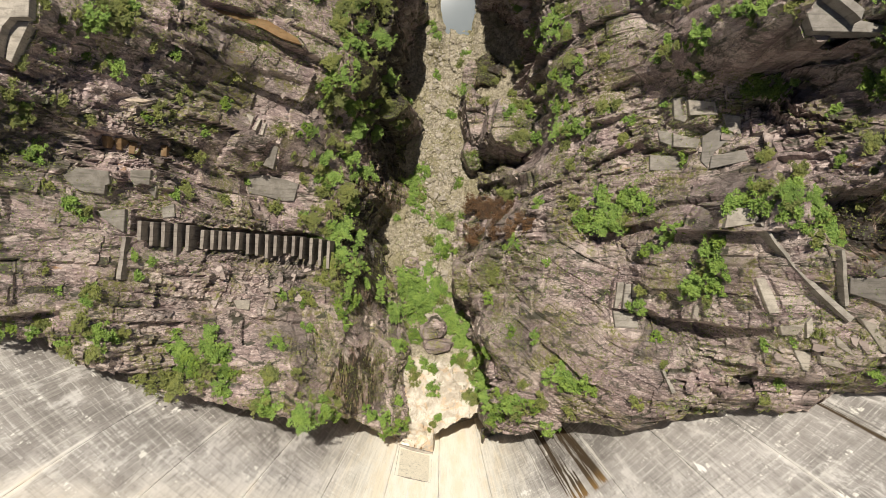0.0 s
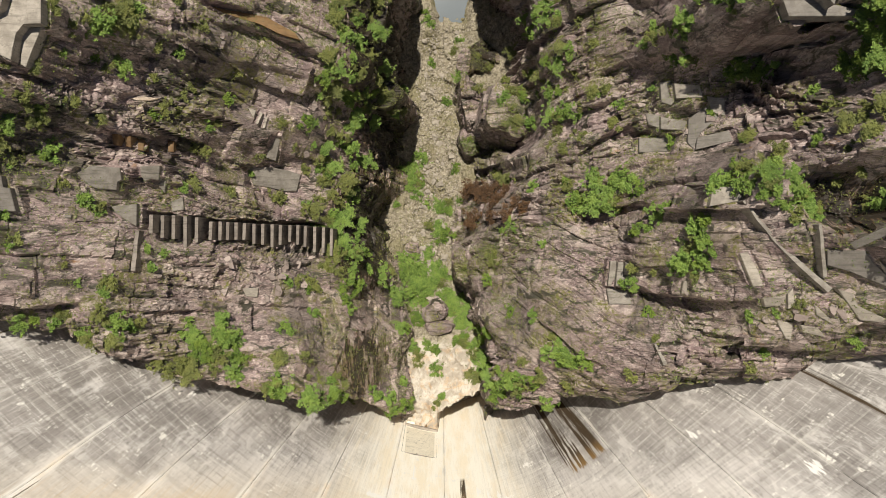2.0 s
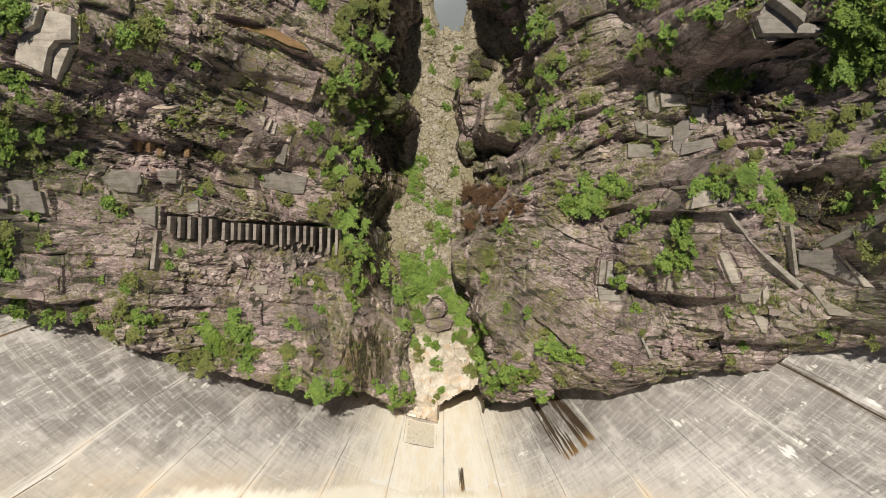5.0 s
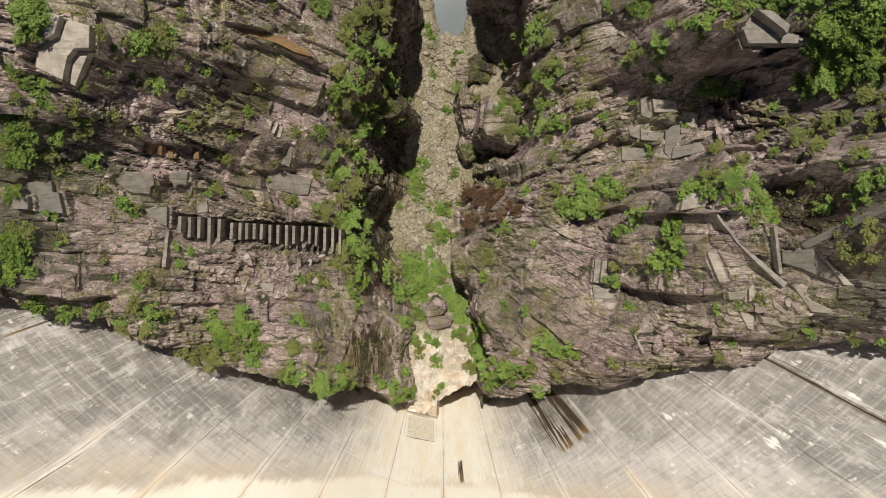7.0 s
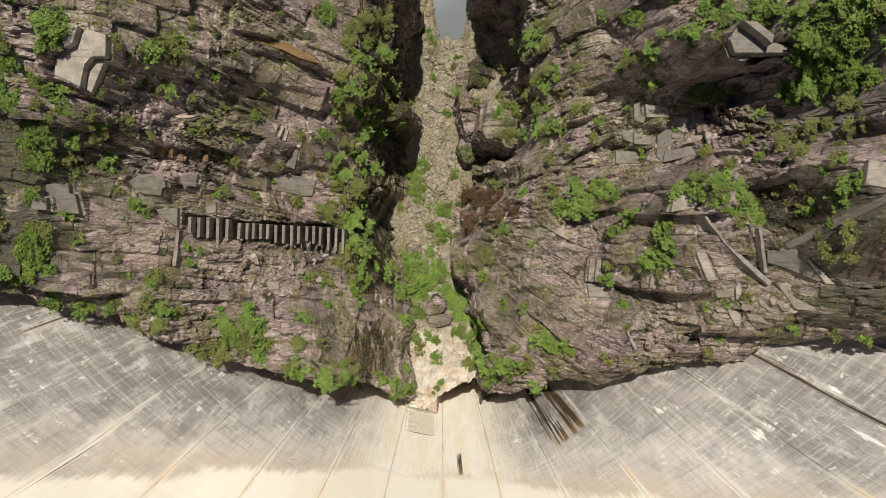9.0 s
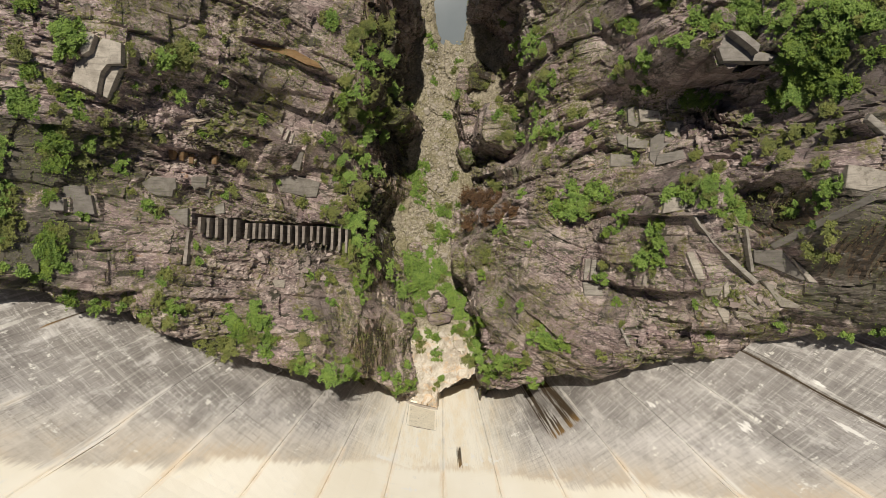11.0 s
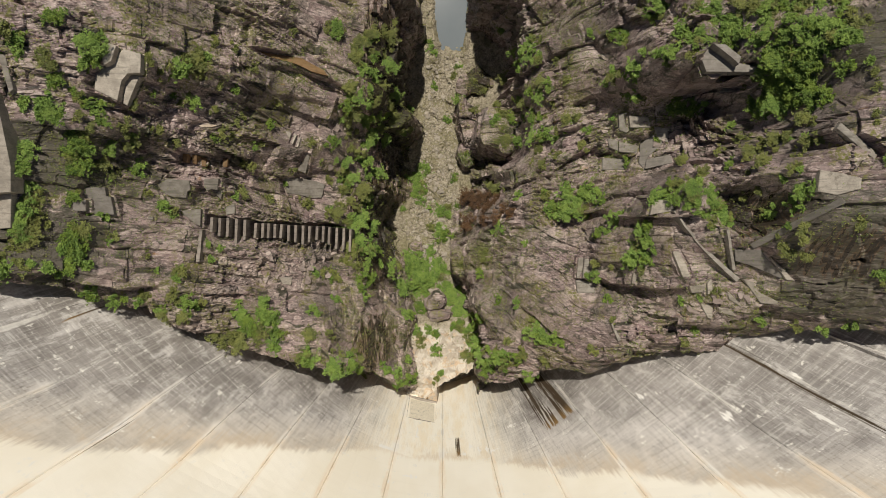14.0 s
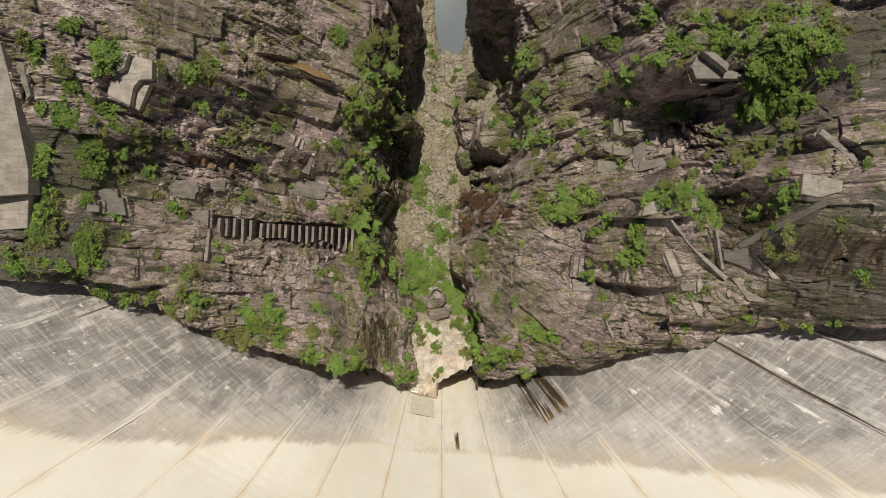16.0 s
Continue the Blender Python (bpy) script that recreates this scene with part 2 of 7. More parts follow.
def dam_material():
    """Face concrete: streaks run down the face, lift lines across it; a clean pale zone above an uneven line."""
    k = Mat("dam_concrete", 0.9, spec=0.2)
    m, (x, y, z) = k.math, (k.axis(0), k.axis(1), k.axis(2))
    h = m("SUBTRACT", m("SUBTRACT", z, 85.0), m("MULTIPLY", m("ADD", m("SUBTRACT", z, 123.0), m("SQRT", m("MULTIPLY_ADD", m("SUBTRACT", z, 123.0), m("SUBTRACT", z, 123.0), 36.0))), 0.275))
    bend = m("MULTIPLY", m("SUBTRACT", 0.0224, m("MULTIPLY", h, 0.000274)), x)
    arc = m("MULTIPLY", x, m("ADD", 1.0, m("MULTIPLY", m("MULTIPLY", bend, bend), 1 / 6)))      # along the arch
    spread = m("MAXIMUM", m("ADD", 1.0, m("MULTIPLY", m("SUBTRACT", z, 95.0), 0.0021)), 0.7)
    u = m("DIVIDE", m("DIVIDE", m("ADD", arc, 1.0), 12.2), spread)                              # counts the joints
    comb = k.t.nodes.new("ShaderNodeCombineXYZ")
    k.put(m("MULTIPLY", u, 12.2), comb.inputs[0])
    k.put(z, comb.inputs[1])
    uv = comb.outputs[0]
    streak = k.noise(k.map((1.7, 0.05, 1), src=uv), 1.0, 7, 0.7, 0.15)
    hair = k.noise(k.map((6.0, 0.12, 1), src=uv), 1.0, 5, 0.65, 0.1)
    lift = k.noise(k.map((0.035, 0.75, 1), src=uv), 1.0, 6, 0.7)
    patch = k.noise(k.map((0.07, 0.055, 1), src=uv), 1.0, 5, 0.6, 0.5)
    fine = k.noise(uv, 1.8, 6, 0.72)
    edge = m("ADD", z, m("ADD", m("MULTIPLY", streak, 7.0), m("ADD", m("MULTIPLY", patch, 12.0), m("MULTIPLY", hair, 4.0))))
    edge = m("SUBTRACT", edge, m("MULTIPLY", m("MAXIMUM", m("SUBTRACT", m("ABSOLUTE", m("ADD", x, 4.0)), 12.0), 0.0), 0.9))
    edge = m("SUBTRACT", edge, m("MULTIPLY", m("MAXIMUM", m("SUBTRACT", x, 10.0), 0.0), 0.22))
    edge = m("SUBTRACT", edge, m("MULTIPLY", m("MAXIMUM", m("SUBTRACT", -20.0, x), 0.0), 0.12))
    worn = m("ADD", m("MULTIPLY", k.ramp(patch, 0.36, 0.62), 0.42), m("MULTIPLY", k.ramp(edge, 62.0, 94.0), 0.62))       # dark film, thinner towards the clean zone
    rinse = m("MULTIPLY", k.ramp(m("ADD", z, m("ADD", m("MULTIPLY", streak, 9.0), m("MULTIPLY", patch, 14.0))), 86.0, 126.0, 0, 0.36), m("MULTIPLY", k.ramp(x, -8.0, 26.0), k.ramp(x, 60.0, 42.0, 0.0, 1.0)))
    worn = m("ADD", m("ADD", worn, m("MULTIPLY", k.ramp(edge, 72.0, 92.0, 0, 0.16), k.ramp(m("ABSOLUTE", x), 60.0, 30.0))), rinse)                                                                # the east half is washed cleaner
    c = k.mix(worn, (0.187, 0.171, 0.158), (0.56, 0.522, 0.49))
    c = k.mix(m("MULTIPLY", k.ramp(m("ADD", x, m("MULTIPLY", patch, 22.0)), -26.0, -62.0, 0, 0.85), k.ramp(m("ADD", z, m("MULTIPLY", streak, 16.0)), 146.0, 118.0)), c, (0.2, 0.18, 0.16))                # darker brown-grey towards the west end
    c = k.mix(m("MULTIPLY", k.ramp(m("ADD", x, m("MULTIPLY", patch, 12.0)), 48.0, 70.0, 0, 0.5), k.ramp(m("ADD", z, m("MULTIPLY", streak, 16.0)), 156.0, 126.0)), c, (0.25, 0.232, 0.215))               # greyer towards the east end, partly a cast shadow painted into the colour
    dash = k.noise(k.map((0.16, 1.5, 1), src=uv), 1.0, 4, 0.6)                                   # board marks: short dashes both ways
    drip = k.noise(k.map((2.6, 0.16, 1), src=uv), 1.0, 4, 0.6)
    blot = m("MULTIPLY", k.ramp(k.noise(k.map((0.16, 0.12, 1), src=uv), 1.0, 5, 0.6), 0.49, 0.62), k.ramp(x, 30.0, -8.0, 0.06, 1.0))
    c = k.mix(m("MULTIPLY", k.ramp(dash, 0.53, 0.66, 0, 0.5), blot), c, (0.13, 0.118, 0.106))
    c = k.mix(m("MULTIPLY", k.ramp(drip, 0.52, 0.62, 0, 0.45), blot), c, (0.13, 0.118, 0.106))
    c = k.mix(m("MULTIPLY", k.ramp(dash, 0.48, 0.38, 0, 0.38), k.ramp(drip, 0.58, 0.46)), c, (0.74, 0.71, 0.66))
    lifts = m("ABSOLUTE", m("SUBTRACT", m("FRACT", m("DIVIDE", z, 2.0)), 0.5))                  # formwork: lifts two metres high
    boards = m("ABSOLUTE", m("SUBTRACT", m("FRACT", m("MULTIPLY", u, 11.0)), 0.5))               # and boards a good metre wide
    forms = m("MAXIMUM", m("MULTIPLY", k.ramp(lifts, 0.36, 0.46), k.ramp(drip, 0.42, 0.58)), m("MULTIPLY", k.ramp(boards, 0.4, 0.47), k.ramp(dash, 0.42, 0.56)))
    c = k.mix(m("MULTIPLY", forms, k.ramp(patch, 0.66, 0.4, 0.12, 0.42)), c, (0.12, 0.108, 0.096))
    c = k.mix(k.ramp(streak, 0.5, 0.68, 0, 0.3), c, (0.17, 0.156, 0.138))
    c = k.mix(k.ramp(streak, 0.48, 0.34, 0, 0.3), c, (0.68, 0.64, 0.575))
    c = k.mix(k.ramp(hair, 0.5, 0.64, 0, 0.2), c, (0.18, 0.166, 0.146))
    c = k.mix(k.ramp(hair, 0.48, 0.34, 0, 0.16), c, (0.66, 0.625, 0.56))
    c = k.mix(k.ramp(lift, 0.52, 0.64, 0, 0.3), c, (0.18, 0.165, 0.145))
    c = k.mix(k.ramp(lift, 0.47, 0.37, 0, 0.25), c, (0.6, 0.57, 0.51))
    wash = k.noise(k.map((0.24, 0.085, 1), src=uv), 1.0, 8, 0.72, 0.3)           # lime wash and soot-dark runs
    cut = k.ramp(lift, 0.38, 0.6, 0.55, 1.0)
    c = k.mix(m("MULTIPLY", k.ramp(wash, 0.5, 0.64, 0, 0.6), cut), c, (0.72, 0.683, 0.64))
    c = k.mix(k.ramp(wash, 0.47, 0.36, 0, 0.3), c, (0.15, 0.131, 0.12))
    c = k.mix(k.ramp(m("ADD", edge, m("MULTIPLY", wash, 14.0)), 88.0, 105.0, 0, 0.55), c, (0.6, 0.525, 0.42))
    side = m("ABSOLUTE", m("ADD", x, 3.0))
    mid = m("MULTIPLY", k.ramp(m("ADD", side, m("MULTIPLY", streak, 14.0)), 33.0, 15.0), k.ramp(patch, 0.22, 0.42, 0.8, 1.0))
    cream = k.mix(k.ramp(k.noise(k.map((0.3, 0.05, 1), src=uv), 1.0, 6, 0.66), 0.42, 0.62), (0.89, 0.835, 0.72), (0.85, 0.755, 0.59))
    cream = k.mix(k.ramp(fine, 0.55, 0.7, 0, 0.25), cream, (0.42, 0.385, 0.31))
    cream = k.mix(k.ramp(hair, 0.54, 0.68, 0, 0.3), cream, (0.5, 0.46, 0.38))
    c = k.mix(mid, c, cream)
    c = k.mix(m("MULTIPLY", k.ramp(m("ADD", edge, m("MULTIPLY", m("SUBTRACT", drip, 0.5), 16.0)), 90.0, 98.0, 0, 0.5), k.ramp(patch, 0.4, 0.55)), c, (0.6, 0.47, 0.32))
    clean = k.ramp(edge, 96.5, 99.8)
    pale = k.mix(k.ramp(k.noise(k.map((0.12, 0.05, 1), src=uv), 0.5, 3), 0.4, 0.62), (0.88, 0.825, 0.71), (0.83, 0.765, 0.635))
    pale = k.mix(k.ramp(lift, 0.55, 0.66, 0, 0.05), pale, (0.6, 0.53, 0.4))
    c = k.mix(clean, c, pale)
    # leaks along the joints: pale lime with ochre hearts, strongest towards the clean zone
    near = m("ABSOLUTE", m("SUBTRACT", u, m("ROUND", u)))
    run = k.noise(k.map((0.25, 0.07, 1), src=uv), 1.0, 5, 0.65)
    rag = m("ADD", near, m("MULTIPLY", m("SUBTRACT", streak, 0.5), 0.2))
    leak = m("MULTIPLY", k.ramp(rag, 0.085, 0.02), m("MAXIMUM", m("MULTIPLY", k.ramp(edge, 80.0, 95.0, 0, 0.95), k.ramp(hair, 0.66, 0.4, 0.3, 1.0)), m("MULTIPLY", k.ramp(run, 0.42, 0.58, 0, 0.7), k.ramp(rag, 0.05, 0.015))))
    c = k.mix(leak, c, k.mix(k.ramp(run, 0.42, 0.62), k.mix(clean, (0.80, 0.765, 0.70), (0.87, 0.785, 0.64)), k.mix(k.ramp(edge, 80.0, 92.0), (0.66, 0.625, 0.57), (0.78, 0.64, 0.47))))
    # lime washed out of the lift joints
    lime = m("MULTIPLY", k.ramp(k.noise(k.map((0.2, 0.3, 1), src=uv), 1.0, 4, 0.7), 0.59, 0.65), k.ramp(k.noise(k.map((2.4, 0.25, 1), src=uv), 1.0, 4), 0.47, 0.56))
    c = k.mix(m("MULTIPLY", lime, 0.75), c, (0.78, 0.75, 0.68))
    tear = k.noise(k.map((1.6, 0.22, 1), src=uv), 1.0, 4, 0.7)
    for u0, z0, wide, tall in LIME:
        d = m("ADD", m("ABSOLUTE", m("DIVIDE", m("SUBTRACT", u, u0), wide)), m("ABSOLUTE", m("DIVIDE", m("SUBTRACT", z, z0), tall)))
        c = k.mix(k.ramp(m("ADD", d, m("MULTIPLY", m("SUBTRACT", tear, 0.5), 4.5)), 0.85, 0.35, 0, 0.85), c, (0.83, 0.8, 0.745))

    def seep(u0, u1, top, low, scale):
        band = m("MULTIPLY", k.ramp(u, u0, u0 + 0.03), k.ramp(u, u1, u1 - 0.03))
        ends = k.noise(k.map((scale * 2.6, 0.0, 1), src=uv), 1.0, 3, 0.6)
        tall = m("MULTIPLY", k.ramp(m("ADD", z, m("MULTIPLY", ends, 9.0)), top + 5.0, top + 4.0), k.ramp(z, low, low + 2))
        threads = k.ramp(k.noise(k.map((scale, 0.02, 1), src=uv), 1.0, 4, 0.62), 0.525, 0.485)
        return m("MULTIPLY", m("MULTIPLY", band, tall), m("MULTIPLY", threads, k.ramp(hair, 0.72, 0.55, 0.55, 0.97)))

    for u0, u1, top, low, scale in ((2.22, 2.94, 85.5, 30.0, 0.95), (5.87, 5.965, 150.0, 95.0, 2.6), (-6.89, -6.78, 117.0, 100.0, 1.2), (0.27, 0.4, 84.0, 71.0, 1.6)):
        c = k.mix(seep(u0, u1, top, low, scale), c, k.mix(k.ramp(z, top - 7, top), (0.05, 0.032, 0.015), (0.2, 0.115, 0.035)))
    return k.done(c, m("ADD", m("MULTIPLY", lift, 0.6), fine), 0.16, 0.08)


M_DAM = dam_material()


def leaf_material(name, a, b):
    k = Mat(name, 0.6, spec=0.3)
    k.b.inputs["Subsurface Weight"].default_value = 0.0
    c = k.mix(k.ramp(k.island(), 0.0, 1.0), a, b)
    c = k.mix(k.math("MULTIPLY", k.random(), 0.45), c, tuple(0.6 * x for x in a))
    c = k.mix(k.ramp(k.noise(k.pos, 0.55, 4, 0.65), 0.42, 0.62, 0, 0.55), c, (1.1 * b[0], 1.05 * b[1], 0.9 * b[2]))
    k.b.inputs["Transmission Weight"].default_value = 0.0
    return k.done(c)


M_LEAF = [leaf_material("leaf_fresh", (0.075, 0.138, 0.019), (0.195, 0.28, 0.062)),
          leaf_material("leaf_dark", (0.05, 0.098, 0.016), (0.165, 0.232, 0.036)),
          leaf_material("leaf_olive", (0.075, 0.09, 0.022), (0.18, 0.195, 0.055)),
          leaf_material("leaf_dry", (0.035, 0.02, 0.011), (0.125, 0.066, 0.028))]
kb = Mat("bark", 0.9)
M_BARK = kb.done(kb.mix(kb.noise(kb.pos, 6, 4), (0.06, 0.045, 0.03), (0.14, 0.11, 0.08)), kb.noise(kb.pos, 9, 4), 0.5, 0.05)
kw = Mat("river_water", 0.06, spec=0.5)
M_PANEL = concrete_material("cream_concrete", (0.72, 0.65, 0.52), (0.8, 0.725, 0.58), 0.1)
M_OCHRE = concrete_material("ochre_rock", (0.17, 0.098, 0.042), (0.25, 0.16, 0.08))
M_QUARTZ = concrete_material("quartz", (0.36, 0.285, 0.215), (0.46, 0.38, 0.3))
M_WATER = kw.done(kw.mix(kw.noise(kw.pos, 0.08, 4), (0.10, 0.118, 0.128), (0.14, 0.155, 0.165)), kw.noise(kw.pos, 1.5, 3), 0.05, 0.02)

# ---- noise on arrays ----


def rnd(ix, iy, iz, seed):
    """Repeatable random numbers 0..1 on a grid of whole numbers."""
    h = (ix.astype(np.int64) * 73856093) ^ (iy.astype(np.int64) * 19349663) ^ (iz.astype(np.int64) * 83492791) ^ (seed * 2654435761 & 0x7FFFFFFF)
    h = h & 0xFFFFFFFF
    h = ((h ^ (h >> 16)) * 0x45D9F3B) & 0xFFFFFFFF
    h = ((h ^ (h >> 16)) * 0x45D9F3B) & 0xFFFFFFFF
    return ((h ^ (h >> 16)) & 0xFFFFFF).astype(np.float64) / 0xFFFFFF


def value_noise(p, seed):
    b = np.floor(p)
    f = p - b
    f = f * f * (3 - 2 * f)
    b = b.astype(np.int64)
    out = 0
    for dx in (0, 1):
        for dy in (0, 1):
            for dz in (0, 1):
                w = (f[:, 0] if dx else 1 - f[:, 0]) * (f[:, 1] if dy else 1 - f[:, 1]) * (f[:, 2] if dz else 1 - f[:, 2])
                out = out + w * rnd(b[:, 0] + dx, b[:, 1] + dy, b[:, 2] + dz, seed)
    return out * 2 - 1


def fbm(p, seed, octaves=4, gain=0.5):
    out, a = 0, 1.0
    for i in range(octaves):
        out = out + a * value_noise(p * (2.03 ** i) + 17.3 * i, seed + i)
        a *= gain
    return out


def facets(q, seed):
    """Blocky relief: every cell has its own level and its own tilted face."""
    b = np.floor(q).astype(np.int64)
    best = np.full(len(q), 9e9)
    level = np.zeros(len(q))
    for dx in (-1, 0, 1):
        for dy in (-1, 0, 1):
            for dz in (-1, 0, 1):
                i, j, l = b[:, 0] + dx, b[:, 1] + dy, b[:, 2] + dz
                d = [g + 0.12 + 0.76 * rnd(i, j, l, seed + s) - q[:, a] for a, (g, s) in enumerate(((i, 0), (j, 1), (l, 2)))]
                r = d[0] ** 2 + d[1] ** 2 + d[2] ** 2
                near = r < best
                if near.any():
                    n = near
                    tilt = -d[0][n] * (rnd(i[n], j[n], l[n], seed + 5) - 0.5) - d[2][n] * (rnd(i[n], j[n], l[n], seed + 6) - 0.5)
                    level[n] = (rnd(i[n], j[n], l[n], seed + 4) - 0.5) * 1.2 + tilt * 1.5
                    best[n] = r[n]
    return level


def bricks(q, thick, length, seed):
    """Bedded, jointed relief: beds of uneven thickness broken into blocks, each with its own level and tilt."""
    s = q[:, 2] / thick
    s = s + 0.4 * value_noise(np.stack([s * 0.6, 0 * s, 0 * s + 0.5], 1), seed + 3)
    k = np.floor(s)
    ki = k.astype(np.int64)
    zero = np.zeros_like(ki)
    u = q[:, 0] / length * (0.6 + 0.9 * rnd(ki, zero, zero, seed + 1)) + 9.0 * rnd(ki, zero, zero, seed)
    j = np.floor(u)
    w = q[:, 1] / (0.8 * length) + 5.0 * rnd(ki, j.astype(np.int64), zero, seed + 2)
    l = np.floor(w)
    ji, li = j.astype(np.int64), l.astype(np.int64)
    r = [rnd(ki, ji, li, seed + a) for a in (4, 5, 6, 7)]
    fs, fu = s - k, u - j
    groove = np.clip(1 - np.minimum(fs, 1 - fs) * thick / 0.28, 0, 1) + 0.7 * np.clip(1 - np.minimum(fu, 1 - fu) * length / 0.28, 0, 1)
    groove = groove * (thick > 0.9)
    return (r[0] - 0.5) * 1.15 + (r[1] - 0.5) * 1.1 * (fs - 0.5) + (r[2] - 0.5) * 0.8 * (fu - 0.5) - 0.16 * groove * (r[3] > 0.3)


def axes(beds, out):
    """Frame of a bed set: along it, outwards, and across it."""
    e3 = Vector(beds).normalized()
    e1 = Vector(out).cross(e3).normalized()
    return np.array([e1, e3.cross(e1), e3])


def bedded(p, frame3, seed, size=1.0):
    q = p @ frame3.T
    q = q + np.stack([fbm(p * 0.05 / size, seed + 70 + a, 2) for a in range(3)], 1) * np.array([1.8, 1.8, 1.9]) * size
    broken = np.clip(0.4 + 1.5 * fbm(p * 0.05 / size, seed + 90, 2), 0.02, 1.0)          # shattered here, smooth plates there
    d = 1.75 * bricks(q, 5.0 * size, 13.0 * size, seed + 11)
    d = d + 1.35 * bricks(q, 1.9 * size, 7.5 * size, seed + 23) * (0.3 + 0.7 * broken)
    d = d + 0.85 * bricks(q, 0.8 * size, 2.6 * size, seed + 37) * (0.06 + 0.94 * broken)
    return (d + 0.3 * broken * facets(q / (np.array([2.4, 1.5, 0.8]) * size), seed + 51)) * size


# ---- the gorge: cross-sections of both walls, from the river outwards ----
SECT = {-1: {}, 1: {}}


def section(side, y, *pts):
    SECT[side][y] = np.array(pts, float)


section(-1, -80, (9, 40), (11, 46), (16, 54), (24, 66), (33, 80), (48, 93), (60, 104), (75, 118), (92, 132), (180, 190))
section(-1, -42, (10, 38), (11, 44), (15, 53), (21, 66), (29, 82), (48, 95), (60, 106), (75, 115), (92, 123), (180, 181))
section(-1, -28, (10, 32), (12, 42), (16, 55), (22, 68), (31, 86), (47, 96), (60, 109), (73, 116), (92, 126), (180, 183))
section(-1, -12, (9, 24), (13, 30), (19, 52), (22, 63), (29, 70), (39, 83), (54, 102), (67, 119), (92, 136), (180, 195))
section(-1, 3, (13, 20), (17, 27), (20.5, 53), (25.5, 60), (35, 68), (43, 85), (54, 102), (67, 118), (92, 136), (180, 198))
section(-1, 14, (9, 18), (15, 25), (19, 51), (23.5, 62), (38, 72), (51, 98), (58, 108), (70, 123), (92, 138), (180, 200))
section(-1, 27, (8, 16), (14, 23), (17.3, 48), (20.5, 62), (29, 74), (39, 83), (50, 100), (59, 120), (92, 142), (180, 205))
section(-1, 40, (7.5, 13), (8.7, 24), (12.3, 61), (16, 70), (29, 82), (37, 93), (47, 106), (58, 122), (92, 145), (180, 208))
section(-1, 65, (5.5, 7), (7, 18), (11, 61), (15, 71), (28, 84), (40, 99), (52, 111), (68, 129), (92, 148), (180, 210))
section(-1, 170, (3, 3), (6, 14), (11, 58), (15, 71), (28, 84), (40, 99), (52, 111), (68, 129), (92, 148), (180, 210))

section(1, -80, (8, 40), (11, 46), (14, 54), (20, 66), (28, 78), (40, 88), (52, 97), (66, 110), (92, 132), (180, 190))
section(1, -42, (11, 38), (12.5, 46), (14.5, 56), (20, 69), (28, 82), (40, 94), (52, 103), (66, 112), (92, 123), (180, 190))
section(1, -26, (9, 31), (10, 42), (12.5, 60), (24, 79), (31, 88), (40, 98), (50, 106), (64, 115), (92, 144), (180, 186))
section(1, -10, (4, 25), (5, 37), (8, 48), (13, 56), (22, 73), (35, 86), (50, 113), (61, 121), (92, 150), (180, 198))
section(1, 3, (4, 21), (8, 30), (13, 48), (16, 63), (22, 73), (34, 86), (44, 108), (62, 134), (92, 150), (180, 200))
section(1, 16, (6, 19), (11, 26), (17, 46), (20, 63), (25, 70), (39, 86), (48, 96), (66, 139), (92, 152), (180, 205))
section(1, 27, (13, 17), (19, 25), (22, 47), (24, 65), (31, 74), (44, 92), (52, 104), (66, 138), (92, 151), (180, 208))
section(1, 40, (14, 13), (18.5, 20), (22, 47), (24, 67), (29, 75), (38, 85), (50, 113), (64, 128), (92, 152), (180, 210))
section(1, 60, (17, 8), (19.5, 17), (21.5, 47), (23, 67), (30, 80), (40, 96), (52, 122), (66, 134), (92, 152), (180, 212))
section(1, 76, (6.5, 5), (9, 14), (14, 47), (19, 68), (30, 80), (40, 96), (52, 122), (66, 134), (92, 152), (180, 212))
section(1, 170, (7, 3), (11, 12), (16, 47), (20, 68), (30, 80), (40, 96), (52, 122), (66, 134), (92, 152), (180, 212))


def mesh_from(name, verts, quads):
    me = bpy.data.meshes.new(name)
    me.vertices.add(len(verts))
    me.vertices.foreach_set("co", np.ascontiguousarray(verts, np.float32).ravel())
    me.loops.add(len(quads) * 4)
    me.loops.foreach_set("vertex_index", np.ascontiguousarray(quads, np.int32).ravel())
    me.polygons.add(len(quads))
    me.polygons.foreach_set("loop_start", np.arange(0, len(quads) * 4, 4, dtype=np.int32))
    me.update(calc_edges=True)
    me.validate()
    me.shade_flat()
    return me


def grid_quads(n, m, flip=False):
    i, j = np.meshgrid(np.arange(n - 1), np.arange(m - 1), indexing="ij")
    a = (i * m + j).ravel()
    q = np.stack([a, a + 1, a + m + 1, a + m], 1)
    return q[:, ::-1] if flip else q


def smooth_rows(a, k):
    w = np.hanning(2 * k + 3)[1:-1]
    w /= w.sum()
    pad = np.pad(a, ((0, 0), (k, k)), mode="edge")
    return sum(w[i] * pad[:, i:i + a.shape[1]] for i in range(2 * k + 1))


def part(name, bm, mat, parent=None, label=""):
    me = bpy.data.meshes.new(name)
    bm.normal_update()
    bm.to_mesh(me)
    bm.free()
    me.materials.append(mat)
    ob = new(name, me)
    ob.parent = parent
    return tagged(ob, label)


def thing(name, label, category, group="", kind=""):
    return tagged(new(name), label, category, group, kind)


# ---- concrete on the rock ----
SEATS = []            # outline, middle, height, slopes and thickness of each cap: the rock is trimmed to it


